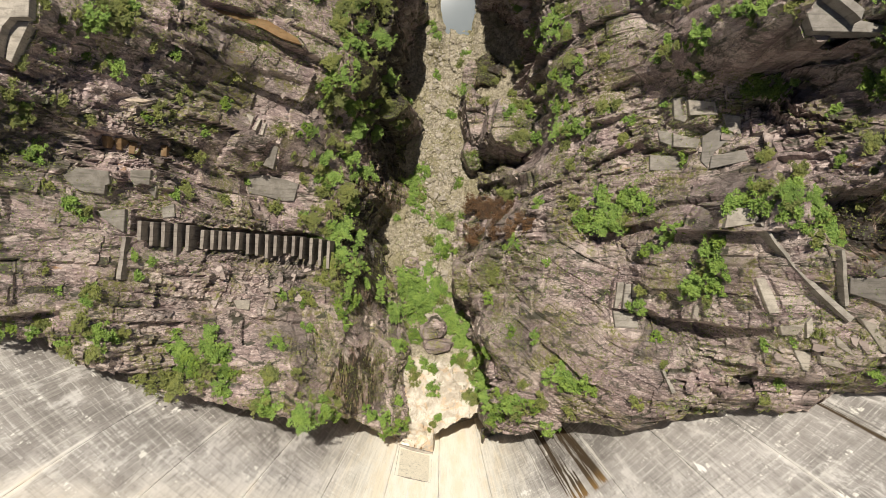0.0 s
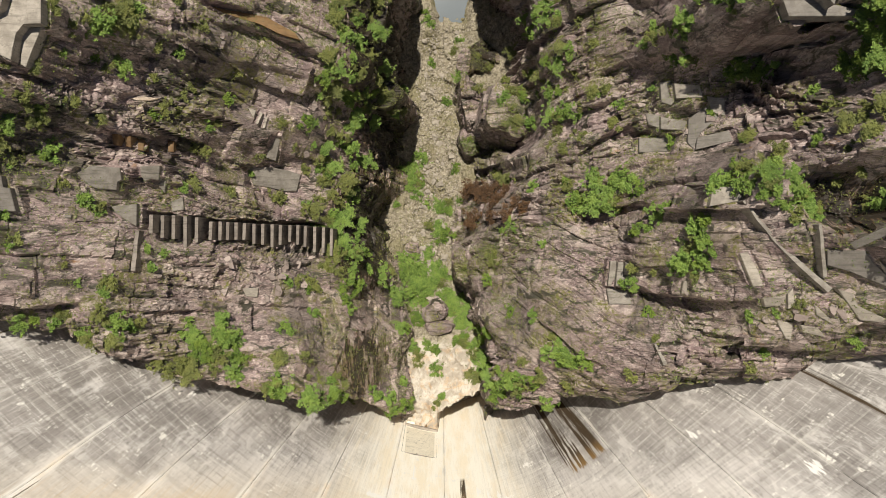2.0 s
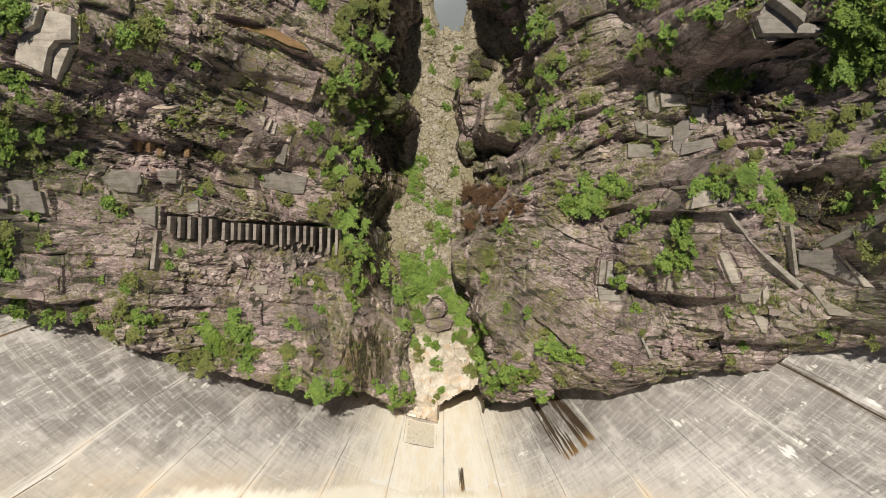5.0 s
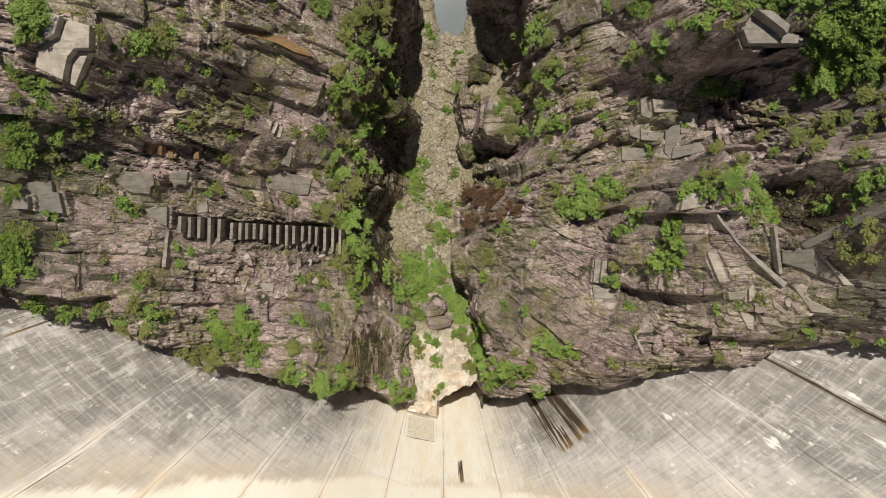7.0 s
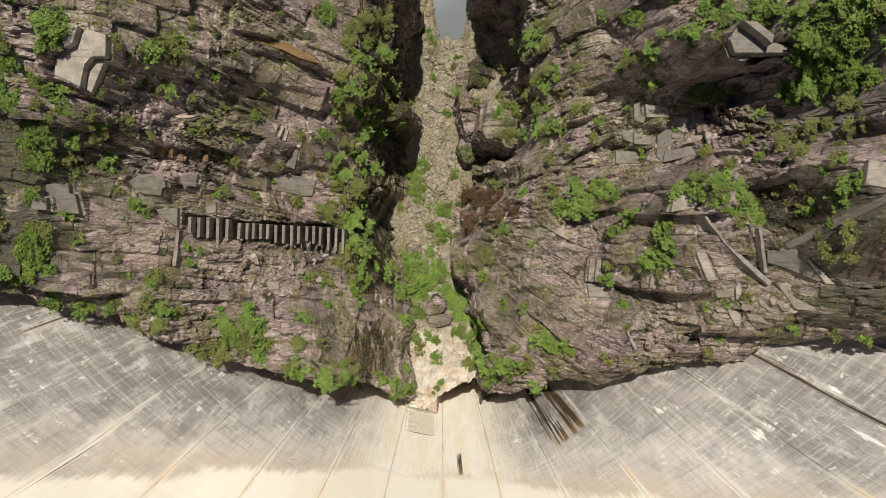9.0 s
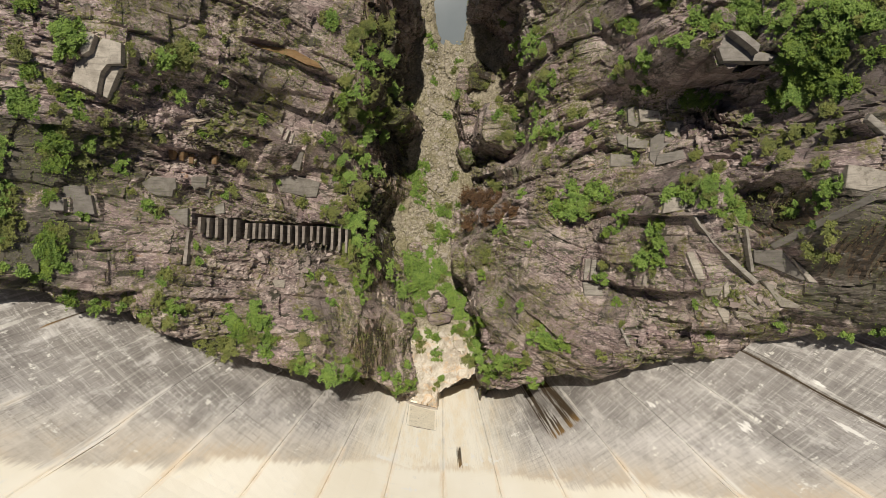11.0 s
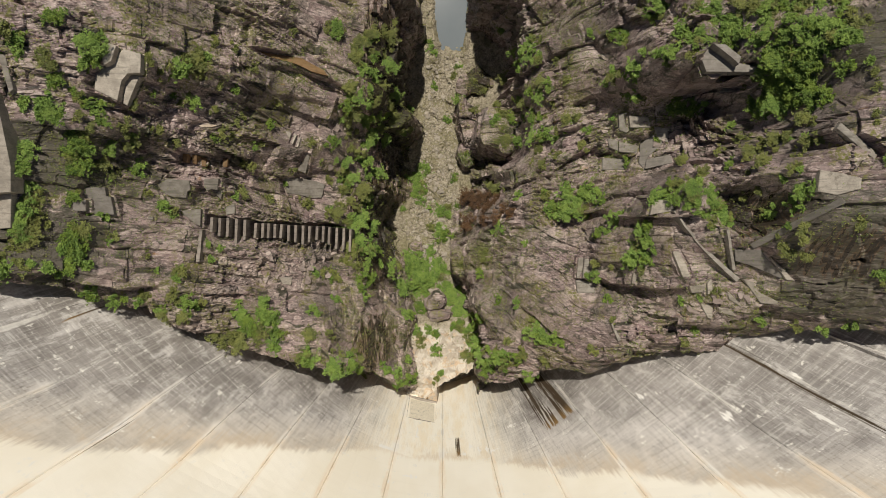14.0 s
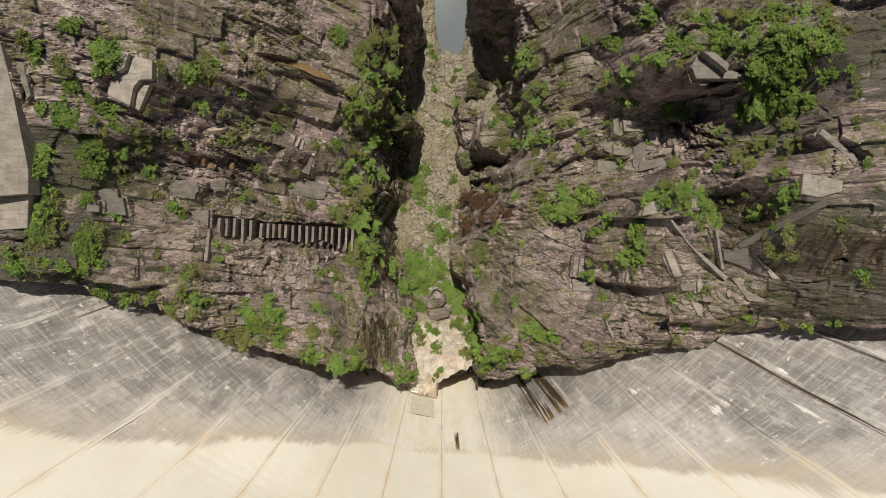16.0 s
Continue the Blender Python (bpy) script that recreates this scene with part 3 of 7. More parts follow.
def slab(label, mat, zc, gx, gy, thick, *xy, name="concrete_slab", cat="concrete slab"):
    """A poured cap: outline in plan, top plane through height zc at its middle with slopes gx, gy."""
    pts = list(zip(xy[0::2], xy[1::2]))
    cx, cy = sum(p[0] for p in pts) / len(pts), sum(p[1] for p in pts) / len(pts)
    area = sum(a[0] * b[1] - b[0] * a[1] for a, b in zip(pts, pts[1:] + pts[:1]))
    if area < 0:
        pts.reverse()
    SEATS.append((np.array(pts), cx, cy, zc, gx, gy, thick))
    bm = bmesh.new()
    top = [bm.verts.new((x, y, zc + gx * (x - cx) + gy * (y - cy))) for x, y in pts]
    low = [bm.verts.new((x, y, v.co.z - thick)) for (x, y), v in zip(pts, top)]
    bm.faces.new(top)
    bm.faces.new(low[::-1])
    for i in range(len(pts)):
        j = (i + 1) % len(pts)
        bm.faces.new((low[i], low[j], top[j], top[i]))
    bmesh.ops.bevel(bm, geom=[e for e in bm.edges if e.verts[0] in top and e.verts[1] in top], offset=0.08, segments=1, affect="EDGES")
    ob = part(name, bm, mat)
    return tagged(ob, label, cat)


def kerb(label, mat, width, height, *xyz, name="concrete_kerb", cat="kerb"):
    """A low wall along a line of x, y, z; width at both ends."""
    pts = [Vector(p) for p in zip(xyz[0::3], xyz[1::3], xyz[2::3])]
    bm = bmesh.new()
    prev = None
    for i, p in enumerate(pts):
        d = (pts[min(i + 1, len(pts) - 1)] - pts[max(i - 1, 0)]).normalized()
        s = Vector((d.y, -d.x, 0)).normalized() * (width[0] + (width[1] - width[0]) * i / (len(pts) - 1)) / 2
        ring = [bm.verts.new(p + o) for o in (-s + Vector((0, 0, -2.5)), s + Vector((0, 0, -2.5)), s + Vector((0, 0, height)), -s + Vector((0, 0, height)))]
        if prev:
            for a in range(4):
                bm.faces.new((prev[a], prev[(a + 1) % 4], ring[(a + 1) % 4], ring[a]))
        else:
            bm.faces.new(ring[::-1])
        prev = ring
    bm.faces.new(prev)
    bmesh.ops.recalc_face_normals(bm, faces=bm.faces)
    return tagged(part(name, bm, mat), label, cat)

slab("large stepped concrete cap on a rock brow", M_CAP, 122.0, -0.00, -0.00, 2.4, -64.16, 30.99, -60.89, 33.61, -58.82, 35.81, -55.6, 34.83, -55.82, 31.24, -58.26, 31.3, -59.4, 29.98, -60.27, 26.21, -64.45, 28.3)
slab("upper lobe of pale concrete beside a stepped cap", M_CAP, 123.6, -0.00, 0.00, 2.4, -62.09, 35.81, -60.73, 36.48, -59.42, 35.92, -60.41, 33.11, -61.78, 32.44, -62.41, 34.49)
slab("curved strip of pale concrete below a stepped cap", M_CAP, 120.3, -0.00, 0.00, 2.4, -59.14, 31.16, -56.65, 31.28, -58.14, 28.12, -59.25, 25.58, -59.97, 26.06, -59.57, 29.53)
slab("dark concrete slab with small drain holes on rock", M_CONC_D, 117.3, -0.80, 0.28, 1.5, -68.25, 10.34, -65.58, 10.45, -65.70, 8.76, -64.99, 8.68, -64.93, 5.17, -68.73, 5.26, -68.51, 7.77)
slab("small dark concrete slab beside a larger one", M_CONC_D, 120.3, -0.64, 0.23, 1.5, -69.71, 7.86, -67.88, 7.87, -68.10, 5.76, -69.94, 5.84)
slab("weathered grey concrete cap poured over the rock", M_CONC, 106.0, -0.80, 0.32, 1.4, -58.96, 11.39, -57.27, 12.75, -53.78, 12.52, -53.89, 10.55, -54.47, 10.32, -54.73, 8.86, -57.03, 9.02, -58.07, 9.70)
slab("weathered grey concrete cap poured over the rock", M_CONC, 100.2, -0.80, 0.60, 1.4, -51.80, 13.08, -49.25, 13.30, -49.92, 10.86, -50.89, 11.14, -51.83, 10.58, -52.11, 11.61)
slab("small triangular concrete patch on rock", M_CONC, 96.9, -0.44, 0.60, 1.0, -50.94, 10.21, -49.31, 10.97, -50.10, 8.79)
slab("broad grey concrete patch on a rock ledge", M_CONC, 71.2, -0.80, 0.37, 1.4, -40.53, 14.97, -37.20, 15.50, -33.27, 14.79, -31.34, 14.06, -32.50, 10.42, -34.84, 10.36, -37.60, 11.21, -40.33, 11.52)
slab("upright grey concrete pier above a concrete patch", M_CONC, 75.9, -0.10, 0.60, 1.5, -37.16, 17.28, -34.47, 21.14, -33.53, 20.65, -35.23, 16.53)
slab("weathered grey concrete cap poured over the rock", M_CONC, 102.5, -0.80, 0.08, 1.4, -55.88, 6.15, -52.74, 6.61, -53.02, 2.71, -53.78, 3.46, -55.54, 5.10)
slab("small grey concrete block above a row of ribs", M_CONC, 94.3, -0.80, 0.08, 1.4, -49.45, 7.24, -47.80, 8.07, -47.73, 5.77, -49.36, 5.42)
slab("small pale concrete block on broken rock", M_CAP, 84.3, -0.76, 0.23, 1.0, -39.82, -9.75, -37.27, -9.95, -37.60, -11.84, -39.44, -11.40)
slab("thin pale concrete bar on rock", M_CAP, 83.2, -0.80, -0.39, 1.2, -38.15, 26.30, -36.79, 25.80, -37.11, 24.18)
slab("thin pale concrete bar on rock", M_CAP, 82.5, 0.26, -0.50, 1.2, -36.11, 25.68, -35.56, 25.36, -36.38, 22.99, -36.95, 23.29)
slab("thin pale concrete bar on rock", M_CAP, 81.4, -0.31, -0.04, 1.2, -35.27, 24.88, -34.82, 24.63, -35.45, 22.36, -35.91, 22.46)
slab("tiny pale concrete block on dark rock", M_CONC, 109.4, -0.41, -0.13, 0.8, -60.77, 4.73, -59.84, 4.72, -59.84, 4.21, -60.66, 4.22)
kerb("curved concrete retaining kerb on the slope", M_RIB, (0.6, 0.8), 0.6, -52.7, 2.0, 101.2, -52.8, 0.9, 101.3, -53.0, -0.3, 101.4, -53.1, -1.4, 101.4, -53.2, -2.6, 101.5, -53.4, -3.8, 101.6, -53.5, -5.0, 101.6, name="concrete_kerb", cat="kerb")
slab("large concrete platform on a cliff brow", M_CONC_D, 120.6, 0.00, 0.00, 2.6, 49.9, 34.3, 51.41, 35.06, 54.95, 31.52, 57.51, 31.18, 60.44, 30.56, 59.88, 29.58, 50.6, 29.81, 49.8, 32.11)
slab("raised concrete wedge on a cliff platform", M_CONC_D, 123.0, 0.00, 0.00, 4.0, 50.98, 34.44, 53.22, 34.29, 56.15, 31.91, 55.69, 30.5, 54.98, 31.4, name="concrete_wedge", cat="concrete wedge")
slab("thin concrete ledge under a cliff brow", M_CONC, 113.5, -0.72, -0.72, 0.7, 54.7, 29.93, 59.4, 30.97, 58.9, 30.12, 54.51, 29.06)
slab("thin concrete ledge under a cliff brow", M_CONC, 118.6, 0.72, 0.67, 0.7, 59.88, 29.61, 61.24, 29.5, 61.35, 29.09, 60.03, 29.26)
slab("thin concrete ledge in the shade of a brow", M_CONC, 110.1, 0.32, -0.72, 0.7, 58.39, 28.93, 61.03, 28.47, 60.87, 28, 58.04, 28.36)
slab("weathered grey concrete cap poured over the rock", M_CONC, 92.1, 0.80, -0.26, 1.6, 42.00, 27.47, 43.60, 27.51, 44.06, 23.78, 43.25, 22.71, 41.90, 23.55)
slab("pale concrete cap on a rock nose", M_CAP, 95.6, 0.80, -0.04, 1.6, 43.48, 26.50, 47.03, 25.48, 47.42, 23.17, 43.68, 23.70)
slab("weathered grey concrete cap poured over the rock", M_CONC, 89.4, 0.80, -0.12, 1.6, 39.85, 22.14, 41.94, 21.33, 41.84, 18.95, 40.25, 19.89)
slab("brownish concrete cap beside another", M_CONC, 92.5, 0.80, -0.47, 1.6, 42.09, 21.04, 45.66, 19.48, 45.00, 17.84, 41.78, 18.57)
slab("flat concrete wall patch below a ledge", M_CONC, 88.7, 0.80, -0.50, 1.2, 39.21, 17.80, 43.94, 16.90, 43.11, 14.38, 38.81, 14.76)
slab("grey concrete apron on broken rock", M_CONC_D, 96.1, 0.72, -0.29, 1.4, 45.79, 19.81, 48.43, 21.80, 49.98, 19.45, 47.07, 16.92, 45.91, 14.14, 45.21, 15.39)
slab("grey concrete apron below a rock rib", M_CONC_D, 98.5, 0.80, -0.26, 1.4, 46.54, 16.11, 50.80, 16.69, 51.14, 14.83, 46.10, 13.85)
slab("upright concrete block against the rock", M_CONC, 97.6, 0.34, -0.00, 1.6, 48.28, 23.40, 51.05, 22.71, 51.00, 19.59, 49.03, 20.43)
slab("bright concrete cap on a rock brow", M_CAP, 111.5, 0.80, -0.50, 1.6, 43.66, 6.36, 46.32, 6.16, 46.81, 4.49, 46.32, 3.81, 42.78, 3.20, 43.22, 4.51)
kerb("long narrow concrete kerb running down the slope", M_CONC, (0.3, 0.9), 0.5, 46.3, 3.8, 114.3, 47.3, 2.3, 114.8, 48.1, 0.8, 115.2, 49.1, -0.6, 115.7, 50.0, -2.1, 116.1, 51.1, -3.5, 116.5, 52.2, -4.8, 116.9, 53.4, -6.1, 117.2, 54.6, -7.4, 117.6, 55.9, -8.7, 117.9, 57.1, -9.9, 118.2, name="concrete_kerb", cat="kerb")
kerb("short upright concrete wall on the slope", M_CONC, (0.45, 0.6), 1.0, 53.6, -0.1, 121.4, 54.3, -2.0, 120.6, 54.9, -4.0, 119.7, 55.6, -5.9, 118.8, 56.3, -7.9, 117.9, name="retaining_wall", cat="retaining wall")
slab("wide dark concrete apron on the slope", M_CONC_D, 122.2, 0.80, 0.60, 1.3, 55.65, -3.93, 59.24, -3.95, 60.61, -5.98, 63.45, -8.99, 62.93, -9.38, 58.63, -6.95, 56.16, -6.13)
slab("pale concrete strip edging an apron", M_CAP, 124.2, 0.15, 0.15, 1.4, 60.84, -5.49, 62.24, -6.87, 63.58, -8.24, 65.07, -9.80, 63.67, -9.61, 62.13, -7.49)
slab("pale concrete strip on rock", M_CAP, 112.5, 0.48, 0.18, 1.2, 46.84, -4.43, 47.83, -4.13, 49.31, -7.16, 50.09, -9.55, 48.86, -9.68)
slab("pale concrete cap on rock", M_CAP, 114.2, 0.80, 0.60, 1.2, 49.74, -11.39, 52.18, -10.95, 52.41, -12.48, 50.30, -12.83)
slab("pale concrete cap on rock", M_CAP, 115.9, -0.18, 0.11, 1.2, 52.24, -10.60, 53.05, -9.77, 53.59, -12.44, 52.45, -12.88)
slab("pointed pale concrete patch on rock", M_CAP, 112.7, 0.25, 0.47, 1.2, 52.00, -15.02, 54.35, -15.33, 54.66, -18.30, 53.91, -18.10)
slab("pale angular concrete strip on rock", M_CAP, 119.9, 0.56, 0.50, 1.3, 57.71, -9.62, 59.50, -10.27, 60.40, -12.19, 63.88, -14.04, 63.61, -14.63, 61.28, -14.43)
slab("pale concrete patch on rock", M_CAP, 117.2, 0.59, 0.44, 1.2, 55.56, -12.06, 57.28, -13.80, 58.32, -15.26, 56.20, -13.84)
slab("pale concrete patch on rock", M_CAP, 115.0, 0.80, 0.60, 1.2, 55.01, -15.56, 56.90, -15.92, 58.09, -17.39, 55.53, -16.79)
slab("small pale concrete strip on a rock edge", M_CAP, 101.0, 0.80, 0.39, 1.2, 41.89, -9.45, 42.47, -9.20, 42.52, -11.67, 41.83, -11.70)
slab("stepped concrete pier on the rock", M_CONC, 85.8, -0.04, 0.20, 1.4, 33.03, -6.31, 34.26, -6.34, 33.93, -11.42, 32.67, -11.26)
slab("stepped concrete pier on the rock", M_CONC, 87.6, 0.80, -0.23, 1.8, 34.41, -6.57, 35.34, -6.56, 34.96, -9.33, 36.03, -11.43, 33.74, -11.16)
slab("stepped concrete pier on the rock", M_CONC, 88.6, 0.80, 0.48, 2.2, 35.24, -6.50, 35.95, -6.74, 36.05, -8.96, 35.35, -8.97)
slab("wide grey concrete apron below stepped piers", M_CONC, 85.9, 0.56, -0.50, 1.2, 32.72, -11.86, 36.36, -12.26, 36.67, -14.82, 32.79, -14.94)
kerb("thin concrete kerb on the slope", M_CONC, (0.4, 0.7), 0.5, 38.6, -21.3, 94.9, 38.9, -22.2, 95.5, 39.1, -23.0, 96.2, 39.4, -23.9, 96.8, 39.6, -24.7, 97.4, name="concrete_kerb", cat="kerb")
slab("bright concrete cap on a rock shoulder", M_CAP, 137.6, 0.58, 0.23, 1.8, 62.78, 9.51, 64.97, 8.96, 67.98, 7.81, 68.07, 6.15, 65.31, 5.26, 62.80, 5.99)
slab("sloping concrete beam beside a rock wall", M_CONC, 138.5, -0.188, 0.126, 1.4, 64.47, 16.8, 71.81, 11.87, 71.19, 10.95, 63.85, 15.88, name="concrete_beam", cat="concrete beam")
slab("dark concrete beam climbing from an apron to a cap", M_CONC_D, 130.25, 0.926, 0.854, 1.6, 57.33, -2.92, 65.79, 4.84, 66.61, 3.96, 58.15, -3.8, name="concrete_beam", cat="concrete beam")
slab("tall pale concrete wing wall at the abutment", M_CAP, 132.2, -0.38, 0.14, 6.0, -81.63, 38.26, -77.25, 35.39, -76.38, 28.24, -75.9, 20.89, -75.4, 13.36, -75.84, 8.95, -84.9, 8.01, name="wing_wall", cat="wing wall")
slab("lower pale concrete wing wall at the abutment", M_CAP, 128.7, -0.24, 0.08, 6.0, -86.88, 7.78, -76.92, 8.76, -77.54, 2.67, -87.34, 2, name="wing_wall", cat="wing wall")
slab("narrow concrete strip beside a wing wall", M_CONC, 130.6, -0.37, -0.07, 1.5, -76.41, 32.85, -75.42, 32.73, -74.2, 26.8, -74.78, 26.04)
slab("rust-stained concrete prop under a rock roof", M_RUSTC, 102.9, 0.74, 0.60, 3.0, -55.74, 18.58, -54.26, 18.30, -55.03, 16.62, -56.37, 16.86, name="concrete_prop", cat="concrete prop")
slab("rust-stained concrete prop under a rock roof", M_RUSTC, 101.8, -0.07, 0.56, 3.0, -54.00, 18.34, -53.00, 18.22, -53.47, 16.42, -54.39, 16.54, name="concrete_prop", cat="concrete prop")
slab("rust-stained concrete prop under a rock roof", M_RUSTC, 99.8, -0.73, -0.46, 3.0, -53.01, 18.10, -52.16, 18.06, -51.91, 15.97, -52.68, 16.04, name="concrete_prop", cat="concrete prop")
slab("rust-stained concrete prop under a rock roof", M_RUSTC, 93.3, 0.30, 0.28, 3.0, -50.37, 18.65, -49.10, 18.47, -49.42, 16.47, -50.56, 16.65, name="concrete_prop", cat="concrete prop")
slab("orange rust-stained rock slab along a bed joint", M_OCHRE, 89.1, -0.80, -0.03, 1.2, -40.87, 42.53, -37.53, 42.47, -32.66, 42.58, -27.99, 40.51, -27.26, 39.31, -30.69, 39.74, -33.69, 41.05, -38.48, 41.55, name="stained_rock_slab", cat="stained rock slab")
slab("thin pale quartz vein in dark rock", M_QUARTZ, 101.3, -0.80, -0.50, 0.8, -52.68, 24.63, -50.73, 25.14, -49.06, 25.13, -49.99, 24.52, -51.75, 24.29, name="quartz_vein", cat="quartz vein")

# steps that face the dam: side, plan line (x, y, ...) from west to east, drop, reach
LEDGES = [
    (-1, (-61.8, 23.7, -60, 22, -58.3, 19.6, -55.5, 18.5, -49.5, 18.5, -45.8, 16.6), 3.6, 4.0),
    (-1, (-66, 27.8, -63.9, 27.5, -59.6, 25.8, -57.4, 26.2), 3.5, 3.5),
    (-1, (-39.4, 38.8, -36.4, 40.0, -33.0, 39.3), 2.6, 4.0),
    (-1, (-33.8, 40.7, -28.7, 40.1, -22.9, 38.4), 3.0, 4.0),
    (-1, (-38.2, 33.7, -28.0, 33.1), 1.4, 3.0),
    (-1, (-46, 31.5, -43.6, 30.6, -38.3, 27.1), 1.8, 3.0),
    (-1, (-80, -5, -71.6, -6.5, -69.1, -8.5, -63.3, -9.8, -59.8, -9.3), 5.0, 6.0),
    (-1, (-54, 5.6, -46.1, 4.3, -26.3, 2.6), 8.0, 4.6),
]
LEDGES += [
    (1, (29.1, 16.4, 34.5, 19.5, 43.7, 18.9), 3.2, 4.5),
    (1, (33.5, 32.8, 39.1, 32.2, 44.6, 32.2), 3.0, 4.5),
    (1, (41.1, 23.8, 47.6, 21.3), 2.4, 3.0),
    (1, (48, 31.0, 53.4, 31.6, 60.5, 29.4), 4.5, 8.0),
    (1, (27, 5.3, 28.1, 5.1, 37.2, 4.1, 43.7, 2.1, 45.5, 1.0), 7.0, 5.5),
    (1, (35.4, -12.0, 42.9, -12.0, 50.5, -11.6), 7.5, 5.0),
    (1, (48.2, -20.2, 55.6, -20.3, 62.2, -20.2), 3.0, 3.0),
    (1, (61.1, -15.2, 63.8, -15.5, 70.3, -17.5), 3.0, 4.0),
    (1, (36.5, 46.5, 44.5, 38.5), 3.0, 4.0),
]
PITS = [(57.5, 3.6, 4.6, 9.5), (20.0, 24.0, 4.0, 12.0), (61.5, 24.0, 6.5, 11.0), (57.0, 20.5, 6.5, 6.0), (48.2, 33.0, 3.4, -6.0), (46.4, 36.0, 6.8, -11.0)]        # the last two stand up as a brow
# the line along which the rock ends above the dam
FOOT_X = [-95, -80, -73.3, -69, -63.6, -59.6, -55.7, -51.9, -49, -42.3, -35.6, -28.2, -22.5, -16.9, -12.8, -11, 10, 14, 18.8, 23.9, 29.7, 33.9, 37.0, 39.8, 44.3, 48.6, 55.0, 59.3, 62, 67.6, 73.0, 95]
FOOT_Y = [-5, -7, -9.4, -12, -14.3, -18, -20.7, -23.5, -25.8, -28, -31.1, -35.1, -36.9, -40.4, -45.4, -47, -46, -42.5, -42.0, -38.6, -34.7, -35.4, -35.7, -31.8, -29.2, -28.0, -27.4, -26.5, -23.9, -21.5, -18.6, -17.0]
ROWS_Y = np.concatenate([np.linspace(-80, -60, 12)[:-1], np.arange(-60, 58, 0.255), np.linspace(58, 88, 70)[1:], np.linspace(90, 170, 25)])


def cliff(side, name, mat, beds, second, seed):
    ys = sorted(SECT[side])
    tab = np.stack([SECT[side][y] for y in ys])                     # station, knot, (x, z)
    # smooth weights between stations
    k = np.clip(np.searchsorted(ys, ROWS_Y) - 1, 0, len(ys) - 2)
    f = (ROWS_Y - np.array(ys)[k]) / (np.array(ys)[k + 1] - np.array(ys)[k])
    f = f * f * (3 - 2 * f)
    sec = tab[k] * (1 - f)[:, None, None] + tab[k + 1] * f[:, None, None]
    seg = np.hypot(np.diff(sec[:, :, 0], axis=1), np.diff(sec[:, :, 1], axis=1)).mean(0)
    cols = np.concatenate([i + np.linspace(0, 1, max(3, int(round(s / (0.26 if i < 7 else 0.42 if i == 7 else 4.0)))), endpoint=False) for i, s in enumerate(seg)] + [[len(seg)]])
    ki = np.minimum(cols.astype(int), len(seg) - 1)
    kf = cols - ki
    X = sec[:, ki, 0] * (1 - kf) + sec[:, ki + 1, 0] * kf
    Z = sec[:, ki, 1] * (1 - kf) + sec[:, ki + 1, 1] * kf
    X, Z = smooth_rows(X, 9), smooth_rows(Z, 9)
    yy = np.stack([ROWS_Y * 0.14, 0 * ROWS_Y, 0 * ROWS_Y], 1)
    X = X + (1.5 * fbm(yy, seed + 81, 3))[:, None] * np.clip((70 - Z) / 20, 0, 1)       # the foot line wanders
    P = np.stack([side * X, np.broadcast_to(ROWS_Y[:, None], X.shape), Z], 2)
    du, dv = np.gradient(P, axis=1), np.gradient(P, axis=0)
    N = np.cross(du, dv)
    N /= np.linalg.norm(N, axis=2, keepdims=True) + 1e-9
    if side < 0:
        N = -N
    shape = X.shape
    p, nrm = P.reshape(-1, 3), N.reshape(-1, 3)
    nrm[nrm[:, 2] < 0] *= -1
    d = 1.1 * fbm(p * 0.05, seed, 3)
    d = d + bedded(p, axes(beds, (-side * 0.8, 0, 0.6)), seed)
    # other bed sets near the dam
    for cx, cy, rx, ry, beds2 in second:
        w = np.clip(1.6 - 1.3 * (((p[:, 0] - cx) / rx) ** 2 + ((p[:, 1] - cy) / ry) ** 2) + 0.5 * fbm(p * 0.12, seed + 5, 2), 0, 1)
        near = w > 0
        d2 = 0.8 * fbm(p[near] * 0.05, seed, 3) + 0.72 * bedded(p[near], axes(beds2, (-side * 0.8, 0, 0.6)), seed + 7)
        d[near] = d[near] * (1 - w[near]) + d2 * w[near]
    calm = np.clip((p[:, 1] + 62) / 8, 0.15, 1) * np.clip((p[:, 2] - 6) / 16, 0.45, 1)
    slot = np.clip((p[:, 1] - 26) / 8, 0, 1) * np.clip((62 - p[:, 2]) / 6, 0, 1)
    calm = calm * (1 - 0.6 * slot)                                                  # the slot of the gorge: worn smooth, with deep upright flutes
    p[:, 0] += side * slot * 4.5 * np.abs(fbm(np.stack([p[:, 1] * 0.3, p[:, 2] * 0.05, 0 * p[:, 2] + 3.3], 1), seed + 61, 3))
    p = p + nrm * (d * calm)[:, None]
    wob = 0.8 * fbm(p * np.array([0.35, 0, 0]), seed + 91, 3)
    lower = np.zeros(len(p))
    for sd_, pts, drop, reach in LEDGES:
        if sd_ == side:
            lx, ly = np.array(pts, float).reshape(-1, 2).T
            south = np.interp(p[:, 0], lx, ly) + wob - p[:, 1]
            wide = 2.0 + 0.7 * drop
            ends = np.clip((p[:, 0] - lx[0] + 1.5) / wide, 0, 1) * np.clip((lx[-1] + 1.5 - p[:, 0]) / wide, 0, 1)
            ends = ends * ends * (3 - 2 * ends)
            lower += drop * ends * np.clip(south / 0.5, 0, 1) * np.exp(-(np.clip(south, 0, 99) / reach) ** 2)
    for px, py, r, drop in PITS:
        lower += drop * np.exp(-(((p[:, 0] - px) ** 2 + (p[:, 1] - py) ** 2) / r ** 2) ** 2)
